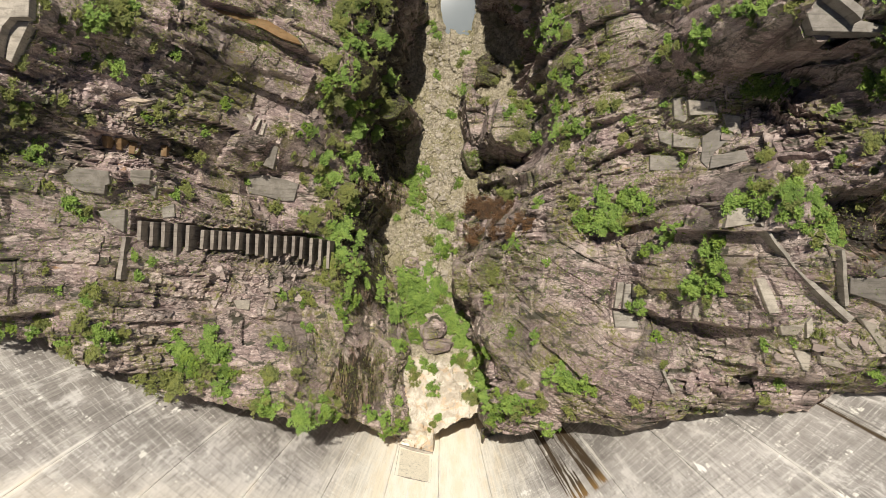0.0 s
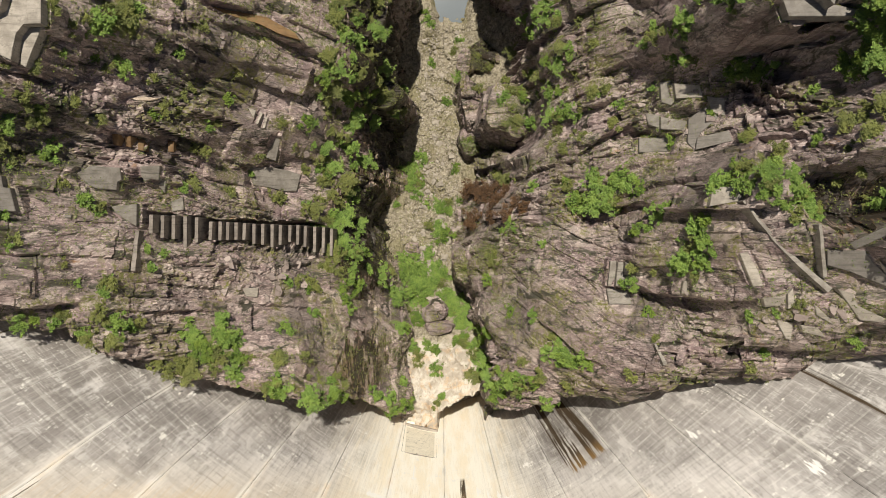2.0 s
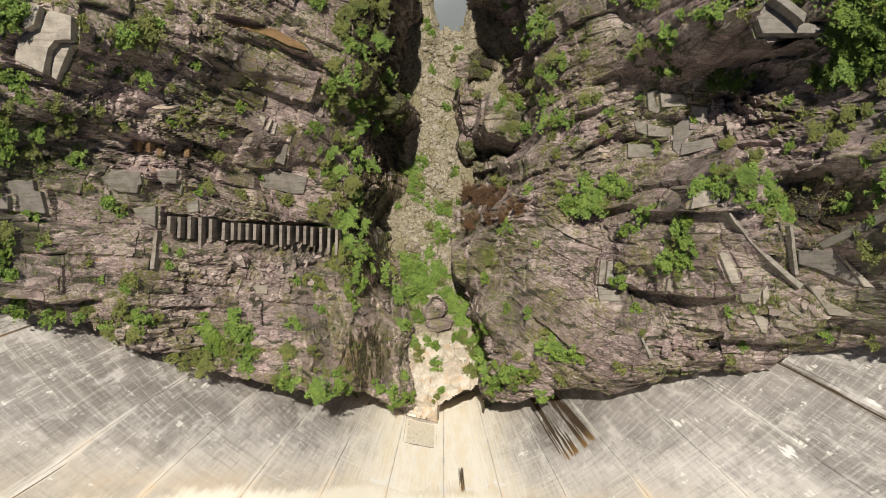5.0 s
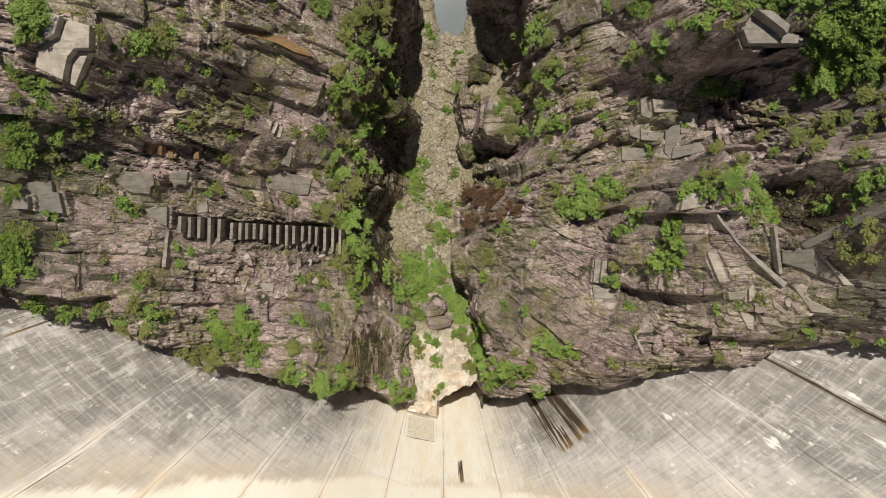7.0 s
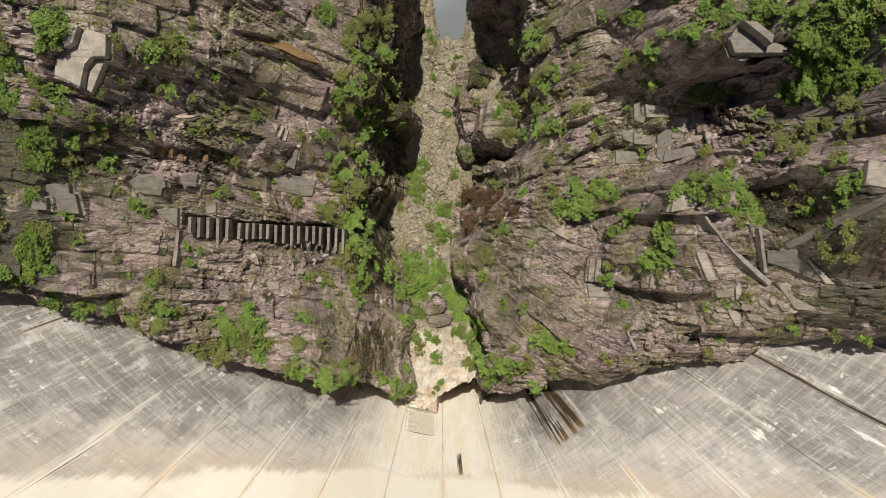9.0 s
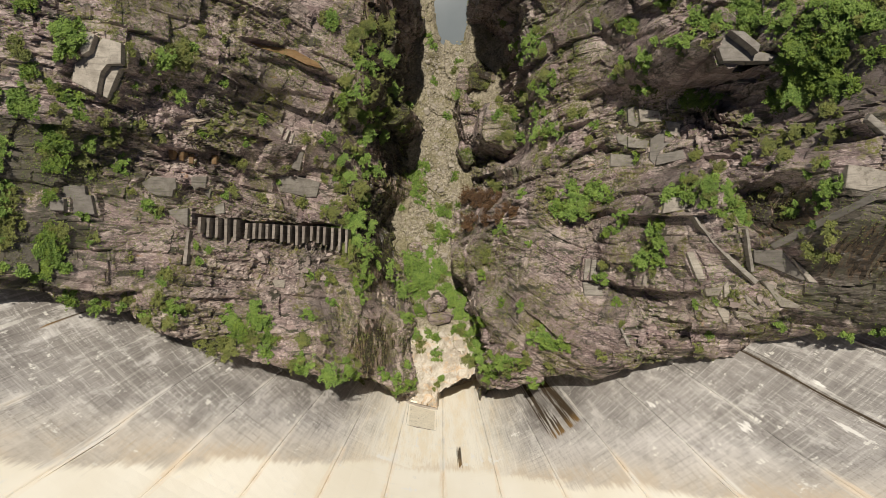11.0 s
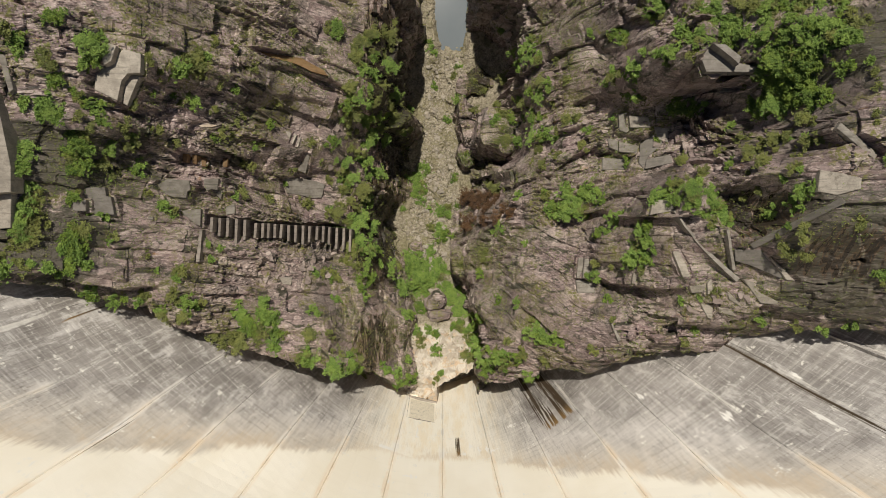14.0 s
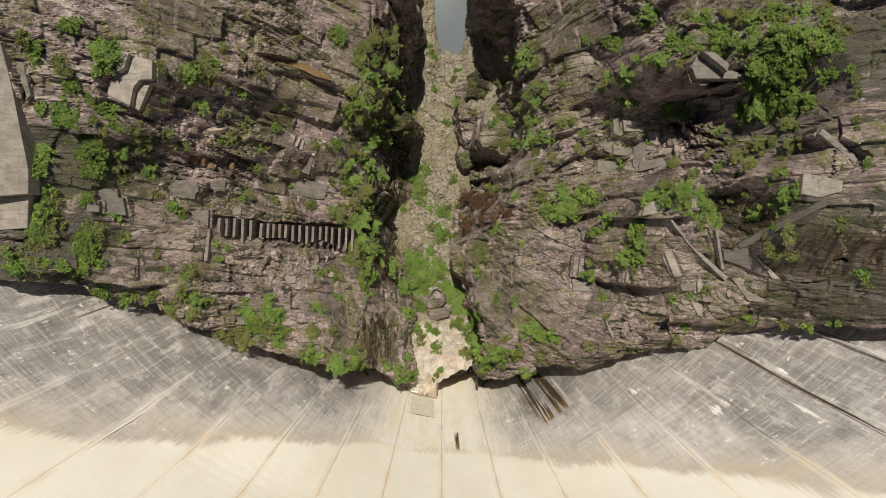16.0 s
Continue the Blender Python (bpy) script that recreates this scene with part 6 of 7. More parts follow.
seedlings(0, 51.4, 14.1, 104.6, 1.00, 48.5, 4.7, 118.1, 0.99, 48.0, 4.7, 117.2, 0.76, 51.8, 2.3, 117.7, 0.76, 49.7, 3.6, 118.9, 1.01, 49.6, -14.8, 109.5, 1.10, 53.9, -21.3, 105.1, 1.01, 51.8, -13.8, 113.4, 0.82, 44.5, 35.8, 111.2, 1.21, 44.7, 36.2, 111.8, 0.77, 46.8, 34.9, 117.5, 0.75, 46.2, 34.3, 116.3, 0.64, 48.2, 34.6, 122.0, 0.74, 43.0, 37.4, 107.6, 1.24, 42.7, 34.8, 105.1, 1.01, 39.9, 36.9, 94.6, 1.15, 39.3, 34.7, 90.7, 1.14, 43.3, 30.7, 95.3, 1.18, 41.7, 26.9, 88.4, 1.15, 42.4, 44.0, 94.3, 1.64)
seedlings(0, 36.6, 47.7, 87.1, 1.17, 55.9, 26.7, 103.3, 1.55, 56.3, 26.8, 105.0, 0.76, 56.3, 26.9, 105.1, 0.75, 59.6, 20.9, 110.9, 1.20, 62.5, 28.6, 119.6, 0.70, 62.4, 23.9, 116.8, 0.97, 62.8, 15.9, 128.2, 0.71, 62.2, 16.4, 127.2, 0.68, 57.8, 11.6, 126.9, 0.83, 63.3, 15.5, 131.9, 1.04, 60.5, 2.5, 124.3, 0.98, 60.5, 3.0, 123.5, 0.67, 61.6, 5.3, 129.9, 0.67, 62.2, 4.0, 130.3, 0.73, 62.2, 5.5, 132.3, 0.94, 63.1, 7.5, 135.0, 0.78, 62.6, 6.6, 134.3, 0.54, 62.6, 3.7, 131.6, 0.99, 62.3, 32.7, 127.0, 1.41)
seedlings(0, 61.2, 31.3, 124.0, 2.06, 63.4, 27.9, 123.2, 2.30, 63.8, 27.1, 124.9, 1.52, 63.3, 28.3, 123.0, 1.83, 64.1, 26.3, 124.3, 1.56, 62.7, 27.1, 120.3, 1.58, 63.0, 23.4, 119.8, 1.29, 64.7, 25.1, 123.4, 1.91, 63.9, 21.4, 123.5, 0.93, -19.2, 34.8, 70.7, 1.66, -21.3, 25.5, 61.0, 1.29, -19.9, 26.9, 56.0, 1.33, -26.7, 19.4, 66.0, 1.37, -28.0, 20.6, 69.1, 0.96, -21.2, 9.5, 53.5, 1.46, -21.3, -1.6, 55.4, 1.12, -20.5, 3.6, 45.0, 1.23, -20.5, 1.1, 56.6, 1.50, -21.6, 17.7, 56.4, 1.71, -17.4, 18.0, 44.4, 1.19)
seedlings(0, -11.5, 31.3, 43.5, 1.22, -2.9, -37.4, 38.3, 2.15, 9.6, -33.2, 38.1, 1.19, 7.8, -35.1, 36.7, 1.23, -12.0, -38.8, 45.8, 1.88, 9.2, -31.6, 35.3, 2.38, 7.1, -31.6, 34.6, 1.47, 16.3, -32.6, 68.7, 1.15, 15.9, -32.9, 67.1, 1.06, 21.0, -32.5, 70.5, 1.09, -70.2, -3.2, 118.9, 0.63, -65.5, 12.0, 115.4, 0.59, -64.1, 17.3, 117.1, 1.05, -65.4, 17.2, 115.7, 0.72, 61.4, 10.0, 133.3, 0.83, 60.0, 8.9, 129.9, 1.01, -33.0, -9.1, 77.2, 1.40, -10.4, 41.6, 15.6, 2.41, 15.8, 33.7, 49.2, 2.03, 6.8, 58.6, 15.3, 1.76)
seedlings(0, -1.9, 51.4, 16.4, 1.53, -7.3, 11.3, 21.6, 2.12, -20.2, 47.1, 75.5, 1.06, -18.5, 42.3, 73.3, 1.61, -20.5, 43.6, 75.1, 1.57, -17.9, 46.3, 71.8, 1.38, -18.0, 42.6, 72.8, 1.16, 22.9, 50.0, 61.6, 0.95, 23.1, 49.6, 63.1, 1.26, 24.1, 33.3, 56.6, 0.86, -72.9, 35.4, 130.9, 1.57, -69.3, 39.3, 129.2, 0.79, -69.8, 29.6, 126.6, 1.01, -71.7, 23.7, 126.7, 1.46, -73.9, 24.6, 128.0, 1.50, -70.8, 25.7, 126.8, 1.56, -69.2, 23.9, 125.2, 1.62, -71.8, 22.5, 126.7, 1.08, -74.7, 16.8, 126.0, 1.36, -76.3, 16.9, 127.1, 1.26)
seedlings(0, -75.9, 14.0, 127.3, 1.17, -74.7, 10.2, 124.5, 0.97, -77.7, 6.0, 125.7, 0.87, -76.1, 1.4, 124.8, 1.13, -80.6, -4.1, 126.8, 1.12, -80.0, -5.2, 127.8, 1.16, -81.2, -2.0, 127.7, 1.33, 60.1, 39.3, 124.6, 1.01, 59.5, 40.2, 124.0, 1.23, 64.0, 38.3, 129.2, 0.87, 68.0, 36.8, 133.4, 1.80, 57.9, 36.1, 122.8, 1.69, 55.8, 38.9, 119.0, 2.04, 56.0, 39.1, 119.1, 1.52, 60.2, 34.8, 124.2, 1.01, 62.5, 34.5, 127.8, 1.45, 64.7, 34.7, 131.8, 1.93, 65.0, 30.6, 131.7, 1.73, 66.0, 30.5, 134.0, 1.36, 64.3, 25.3, 122.7, 1.27)
seedlings(0, 64.2, 23.5, 123.7, 0.86, 63.3, 23.5, 120.9, 1.33, 69.7, 26.7, 139.2, 0.92, 71.8, 10.9, 139.9, 0.91, 73.3, -18.0, 126.6, 0.89, 55.5, 40.8, 118.8, 1.13, 53.5, 42.0, 118.3, 1.85, 51.9, 42.0, 117.6, 1.45, 49.3, 37.8, 116.8, 1.20, 62.2, 36.1, 129.4, 1.63, 65.5, 35.1, 132.3, 1.32, 68.6, 30.5, 136.9, 1.31, 68.0, 31.3, 135.9, 1.42, 59.7, 37.7, 124.7, 1.38, 48.7, 38.5, 117.1, 0.79, 48.9, 42.8, 109.6, 0.81, 46.6, 47.8, 105.5, 1.16, 64.7, 31.4, 131.7, 0.88, 64.2, 30.7, 129.8, 0.89, -79.7, -5.9, 126.7, 1.15)
seedlings(0, -79.4, -4.0, 126.3, 0.99, -75.9, -4.1, 124.7, 1.10, -73.5, -4.9, 123.3, 1.44, -70.8, -9.6, 114.1, 1.55, -67.8, -12.1, 110.9, 1.70, -76.6, -13.7, 98.2, 0.99, 74.9, -8.0, 134.2, 1.44, 74.0, -7.9, 133.4, 0.73, 75.0, -8.5, 134.4, 0.80, -18.5, -8.3, 53.1, 1.46, -13.2, -17.4, 36.0, 1.32, -12.7, -16.5, 35.3, 1.74, -11.9, -11.6, 27.0, 1.72, -6.3, -11.0, 25.6, 1.89, 3.1, -20.2, 28.9, 1.43, -0.3, -21.3, 28.5, 1.24, 6.6, -25.4, 30.2, 1.74, 4.1, -25.1, 29.5, 1.44, 4.1, -29.7, 33.2, 1.55, -11.2, -25.2, 38.7, 1.70)
seedlings(0, 10.5, -35.8, 45.0, 2.33, -4.4, -31.5, 34.3, 2.00, -1.2, -43.6, 41.6, 1.29, 64.0, -18.4, 113.9, 1.27, 71.3, -19.1, 122.3, 1.32, 83.0, -22.8, 109.1, 1.49, 44.1, -40.0, 62.6, 1.92, 23.1, -38.9, 67.5, 2.23, -60.3, -14.4, 106.3, 1.60, -50.7, -33.0, 70.0, 2.23, -51.1, -33.9, 69.3, 1.08, -26.3, -33.5, 77.3, 2.13, -24.6, -33.7, 74.9, 1.34, -24.7, -32.8, 75.2, 1.37, -38.3, -37.8, 58.4, 1.30, 73.9, -17.5, 128.0, 1.00)
seedlings(1, -65.0, 32.5, 125.0, 0.71, -62.8, 36.3, 124.1, 0.62, -50.1, 35.8, 107.1, 1.14, -55.8, 29.0, 115.8, 0.93, -55.5, 29.7, 108.8, 0.98, -50.5, 22.9, 98.9, 1.62, -63.0, 24.1, 121.5, 0.93, -63.8, 22.3, 122.4, 0.84, -63.8, 22.0, 122.4, 0.53, -61.1, 20.6, 114.8, 1.43, -62.6, 13.6, 111.9, 1.00, -68.9, 19.7, 122.9, 1.32, -67.9, 18.2, 121.2, 1.49, -68.2, 19.2, 122.2, 1.51, -69.4, 13.4, 122.2, 1.14, -68.0, 14.5, 120.3, 1.55, -68.4, 5.2, 117.6, 1.13, -71.6, -1.4, 120.7, 1.82, -71.5, 1.0, 120.7, 1.25, -70.1, -1.1, 118.4, 1.40)
seedlings(1, -71.1, -10.6, 114.5, 1.41, -70.4, -11.2, 113.6, 0.88, -71.8, -10.9, 115.6, 0.71, -77.7, -14.1, 99.6, 0.80, -77.1, -14.4, 99.0, 0.67, -74.4, -14.6, 96.5, 1.62, -75.3, -15.3, 97.2, 0.70, -45.5, -18.6, 91.8, 1.50, -47.0, -20.9, 93.7, 1.17, -45.4, -21.0, 92.7, 1.81, -40.3, -21.1, 88.8, 1.32, -39.8, -22.7, 88.1, 1.10, -33.8, -30.6, 86.2, 1.20, -23.3, -35.3, 70.0, 1.20, -24.1, -33.9, 73.9, 1.01, -18.3, -36.6, 60.2, 0.93, -48.3, -33.6, 61.5, 1.05, -46.4, -33.9, 59.6, 2.08, -32.7, -24.1, 85.1, 0.98, -29.8, -11.3, 73.0, 0.92)
seedlings(1, -28.9, 25.5, 73.5, 1.29, -29.3, 24.1, 75.2, 0.95, -24.6, 33.7, 74.5, 2.09, -20.9, 32.2, 64.8, 1.48, -26.5, 14.5, 63.5, 1.25, -19.4, -4.0, 55.5, 1.70, -21.3, -12.9, 59.5, 1.38, -23.1, -13.3, 65.2, 2.01, -23.9, -12.3, 63.9, 1.11, -22.2, -14.2, 64.2, 0.81, -18.8, 51.3, 73.6, 1.48, -18.5, 51.1, 73.3, 1.08, -17.2, 47.0, 70.9, 1.67, -41.1, 27.8, 87.4, 1.45, 0.4, -0.6, 23.4, 2.53, 3.0, -1.0, 25.4, 1.32, -6.7, -12.3, 26.2, 2.38, -7.5, -17.8, 27.5, 2.73, -7.1, -25.0, 29.4, 1.94, -7.2, -23.4, 28.9, 1.30)
seedlings(1, 5.7, -31.3, 34.4, 1.50, 2.8, -30.7, 34.0, 0.98, 3.9, -18.6, 28.1, 1.15, -2.0, -32.7, 35.8, 1.58, -3.9, 66.8, 16.1, 1.75, 4.4, 19.1, 20.5, 1.72, 5.9, 9.2, 22.8, 1.69, -13.4, -43.7, 54.2, 1.78, 23.5, 49.7, 52.9, 1.08, 24.6, 38.2, 68.2, 1.26, 22.0, 33.5, 49.4, 1.85, 31.8, 25.8, 75.4, 0.92, 25.2, 30.8, 64.9, 1.22, 33.4, 28.3, 78.3, 1.16, 27.2, 10.4, 73.7, 1.24, 37.8, 7.7, 90.6, 1.25, 28.5, 6.9, 79.3, 1.26, 31.5, 5.9, 81.8, 1.27, 43.9, 0.7, 106.1, 1.50, 43.4, 1.3, 104.9, 0.64)
seedlings(1, 44.3, 1.3, 107.0, 0.80, 43.8, -6.1, 104.4, 1.22, 35.0, -10.7, 87.5, 0.88, 36.5, -0.6, 91.1, 1.05, 14.7, 0.7, 58.1, 0.96, 11.4, -11.9, 55.0, 1.43, 15.5, -18.5, 63.7, 1.69, 24.3, -26.5, 79.0, 1.44, 29.0, -27.7, 82.9, 1.36, 27.4, -26.9, 81.6, 1.05, 38.9, -16.4, 91.3, 1.12, 19.5, -33.3, 69.8, 1.96, 17.6, -33.1, 68.3, 1.16, 20.6, -32.8, 70.3, 1.11, 12.3, -39.5, 52.6, 2.17, 13.4, -38.0, 58.7, 1.46, 12.6, -37.4, 57.2, 1.15, 17.1, -37.3, 64.1, 1.12, 45.5, 5.9, 110.3, 1.15, 46.4, 6.8, 111.5, 0.98)
seedlings(1, 48.3, 9.3, 109.8, 1.88, 55.5, 4.0, 116.5, 1.22, 51.4, 10.0, 112.6, 1.43, 49.4, -15.4, 108.9, 1.11, 41.5, 34.1, 97.9, 1.20, 41.5, 34.9, 98.6, 0.89, 42.4, 31.4, 94.1, 0.68, 41.8, 44.7, 93.0, 0.91, 53.9, 26.0, 102.1, 1.41, 52.2, 27.4, 101.7, 1.49, 54.6, 26.8, 102.8, 1.54, 51.8, 26.6, 99.7, 1.41, 54.7, 26.5, 102.3, 1.46, 49.4, 20.5, 96.8, 1.08, 44.2, 16.2, 91.1, 1.41, 63.2, 22.2, 118.8, 1.12, 63.2, 23.6, 120.7, 0.90, 62.0, 23.9, 114.8, 0.77, 55.4, 12.1, 118.4, 0.73, 56.6, 13.3, 116.8, 0.72)
seedlings(1, 64.1, 19.3, 127.8, 0.74, 61.7, 6.8, 132.3, 0.66, 61.3, 0.9, 129.4, 0.92, 61.1, 31.7, 124.5, 2.30, 61.7, 33.6, 127.0, 1.65, 66.3, 30.1, 133.9, 1.70, 65.4, 28.7, 131.7, 1.71, 60.8, 31.4, 123.9, 1.80, 65.0, 27.9, 128.8, 1.50, 64.1, 27.4, 126.2, 1.32, 64.4, 28.7, 128.6, 2.19, 63.3, 26.3, 120.2, 1.44, 64.5, 26.3, 125.0, 1.31, 66.0, 23.8, 129.1, 1.42, 62.5, 27.5, 120.1, 1.82, 64.7, 23.4, 125.0, 1.70, 65.5, 21.3, 129.6, 1.71, 64.5, 23.6, 124.4, 1.63, 62.4, 24.6, 116.5, 1.37, 62.1, 23.3, 115.3, 1.46)
seedlings(1, 62.2, 24.0, 115.6, 1.51, 63.9, 21.8, 123.1, 1.07, 66.5, 22.1, 131.8, 1.53, 66.0, 24.7, 127.6, 1.56, 65.9, 22.5, 129.4, 1.02, -25.6, -3.0, 65.4, 1.39, -18.5, 32.5, 65.9, 1.34, -15.9, 34.5, 55.1, 1.18, -11.4, -42.7, 50.9, 1.38, -10.0, -44.8, 45.4, 0.98, 9.8, -26.4, 42.8, 2.29, 10.5, -24.2, 54.8, 1.31, -70.4, 7.8, 121.2, 0.68, -70.4, 3.3, 120.2, 1.03, -72.4, -5.7, 121.0, 1.35, -71.0, -5.2, 120.0, 0.90, -65.7, 25.1, 123.9, 0.79, -65.9, 27.1, 124.3, 0.79, -29.9, -10.7, 73.1, 0.90, -23.6, 38.2, 75.3, 1.11)
seedlings(1, -20.9, 27.7, 60.7, 0.84, 23.4, 39.8, 51.8, 1.28, -72.5, 35.3, 130.4, 1.18, -67.9, 39.5, 128.6, 0.68, -67.2, 39.9, 127.8, 1.27, -69.4, 28.8, 126.7, 1.14, -68.8, 22.5, 125.9, 1.11, -76.2, 7.5, 125.3, 1.06, 58.7, 40.3, 123.1, 1.25, 63.4, 39.0, 127.7, 1.10, 63.8, 40.2, 127.6, 0.73, 54.9, 37.9, 118.6, 1.23, 56.4, 37.0, 119.6, 1.04, 62.6, 34.3, 128.0, 1.53, 67.7, 34.5, 134.1, 1.89, 65.0, 34.3, 132.1, 1.68, 60.5, 31.8, 124.2, 1.12, 63.3, 30.9, 127.8, 1.45, 65.1, 28.6, 130.6, 2.22, 63.7, 27.7, 125.7, 1.90)
seedlings(1, 64.9, 28.7, 130.2, 2.20, 64.6, 26.0, 124.9, 1.11, 65.2, 26.5, 126.6, 1.66, 63.7, 28.2, 125.6, 1.64, 63.7, 25.9, 123.0, 1.50, 63.8, 27.2, 125.1, 1.28, 49.2, 36.8, 119.1, 0.96, 68.3, 26.1, 136.7, 1.21, 66.3, 23.7, 130.3, 0.86, 67.0, 22.4, 133.0, 1.13, 47.4, 47.2, 106.4, 0.90, -77.2, 2.5, 125.3, 1.00, -69.1, 0.9, 119.0, 1.23, -70.6, 1.4, 120.4, 1.46, -66.5, -11.9, 109.8, 1.02, -10.6, -25.7, 39.3, 1.74, 11.2, -38.9, 47.2, 2.30, 12.4, -40.4, 55.5, 2.22, 26.2, -45.7, 45.1, 1.06, 22.2, -40.0, 65.9, 0.95)
seedlings(1, -49.2, -32.2, 69.7, 1.20, -37.4, -39.8, 57.4, 1.09)
seedlings(2, -55.3, 34.7, 120.2, 0.84, -55.2, 33.8, 119.6, 0.98, -54.2, 34.6, 113.7, 1.06, -49.7, 38.0, 108.8, 2.05, -51.8, 37.7, 110.8, 1.61, -51.1, 35.2, 108.3, 1.33, -47.3, 42.1, 105.7, 1.25, -44.4, 41.7, 101.9, 1.30, -53.7, 28.5, 107.2, 1.07, -53.2, 30.5, 105.7, 0.83, -49.9, 28.4, 100.2, 1.06, -45.2, 27.8, 95.2, 0.90, -45.1, 27.7, 93.6, 0.84, -48.0, 24.3, 94.8, 1.54, -66.2, 23.0, 124.9, 1.06, -67.0, 19.9, 121.6, 1.29, -67.3, 20.5, 122.2, 1.27, -62.7, 26.0, 119.5, 0.78, -61.6, 20.4, 117.0, 1.02, -60.9, 18.8, 114.3, 1.18)
seedlings(2, -66.2, 15.1, 115.9, 1.03, -66.7, 15.4, 116.4, 1.11, -69.6, 15.3, 122.2, 1.64, -65.9, 1.0, 115.7, 0.70, -57.7, 5.8, 106.3, 1.51, -56.6, 6.5, 105.5, 0.64, -47.6, 11.8, 89.7, 1.18, -45.8, 17.4, 88.9, 1.71, -47.4, 16.9, 88.4, 0.92, -46.6, 17.9, 90.3, 1.07, -61.1, -2.8, 109.4, 0.97, -56.3, -6.8, 105.5, 1.51, -57.3, -13.1, 105.1, 1.06, -57.5, -11.2, 105.7, 1.39, -53.0, -14.0, 100.2, 0.63, -44.5, -20.8, 92.5, 1.63, -44.0, -23.7, 92.2, 1.63, -52.6, -22.3, 97.1, 1.25, -47.7, -22.9, 94.4, 1.34, -49.1, -22.8, 95.7, 1.63)
seedlings(2, -38.5, -23.3, 87.4, 0.98, -28.7, -29.2, 80.9, 1.07, -23.9, -30.8, 73.9, 1.23, -24.6, -31.5, 74.3, 0.95, -34.0, -23.9, 85.3, 1.09, -29.4, -11.3, 72.3, 0.97, -28.4, -25.3, 80.7, 0.93, -24.7, 32.4, 71.0, 2.03, -21.4, 34.6, 73.8, 1.36, -18.5, 31.9, 63.6, 1.24, -24.9, 30.2, 69.0, 1.00, -21.4, 13.3, 57.8, 1.53, -26.5, 13.7, 63.0, 1.44, -27.5, 13.6, 64.2, 2.03, -26.7, 14.4, 63.5, 1.32, -26.8, 17.1, 63.5, 2.03, -26.9, 17.9, 64.0, 0.98, -27.5, 17.5, 66.3, 1.12, -22.3, 5.4, 56.6, 1.31, -31.0, 6.3, 67.3, 1.19)
seedlings(2, -20.7, -3.8, 60.8, 1.45, -23.7, -8.5, 64.7, 1.20, -22.2, 48.7, 76.1, 1.09, -20.1, 50.1, 74.7, 1.48, -17.0, 52.3, 72.5, 1.56, -14.9, 54.1, 69.8, 1.65, -13.8, 51.3, 63.7, 1.34, -13.9, 44.2, 66.9, 1.35, -12.3, 57.7, 63.2, 1.70, -24.8, 50.8, 79.0, 1.43, -27.7, 51.9, 81.3, 1.42, -34.5, 48.4, 89.7, 1.14, -14.2, 35.3, 52.4, 1.69, -13.7, 33.3, 52.5, 1.17, -38.0, 17.5, 77.4, 1.24, -43.1, 9.5, 82.9, 1.50, -36.7, 9.2, 70.9, 1.94, -35.4, 8.5, 69.7, 1.20, -37.6, 9.7, 71.9, 0.97, -6.2, 16.8, 21.0, 1.42)
seedlings(2, -6.0, 14.8, 21.1, 2.14, 1.9, 10.0, 21.6, 2.25, -3.4, 1.5, 22.9, 2.13, -13.9, -10.7, 35.9, 1.97, -1.2, -14.3, 25.9, 2.18, -10.4, -20.6, 29.3, 1.62, -7.9, -33.4, 36.2, 1.58, 2.6, -22.5, 29.0, 1.92, 6.8, -38.0, 38.3, 1.65, -3.1, -45.4, 42.1, 1.34, 26.9, 45.7, 71.5, 1.70, 27.1, 51.2, 71.2, 1.94, 25.7, 51.5, 68.9, 1.24, 25.3, 52.8, 67.4, 0.87, 26.7, 39.8, 72.2, 1.23, 16.8, 37.9, 47.6, 1.49, 26.7, 24.7, 69.5, 1.67, 29.4, 21.1, 71.6, 1.11, 26.9, 23.5, 68.3, 1.62, 30.2, 26.4, 74.8, 1.19)
seedlings(2, 28.3, 30.6, 69.9, 1.03, 33.0, 28.4, 77.9, 0.87, 34.8, 28.0, 79.9, 1.52, 24.2, 18.9, 68.1, 1.65, 29.9, 19.7, 77.0, 1.24, 16.4, 16.3, 37.0, 2.36, 16.4, 15.4, 35.7, 1.53, 15.2, 16.4, 33.4, 1.20, 17.6, 13.9, 46.8, 1.11, 18.5, 12.3, 51.5, 1.63, 26.0, 9.6, 72.3, 1.92, 27.2, 9.5, 75.4, 1.25, 31.8, 10.1, 81.0, 1.73, 35.0, 5.5, 85.7, 1.47, 43.0, -2.1, 104.3, 1.34, 42.7, -3.9, 102.3, 1.07, 43.4, -7.7, 103.0, 1.20, 43.1, -7.3, 102.6, 1.06, 40.9, -6.3, 100.4, 0.67, 36.5, -7.2, 90.7, 1.42)
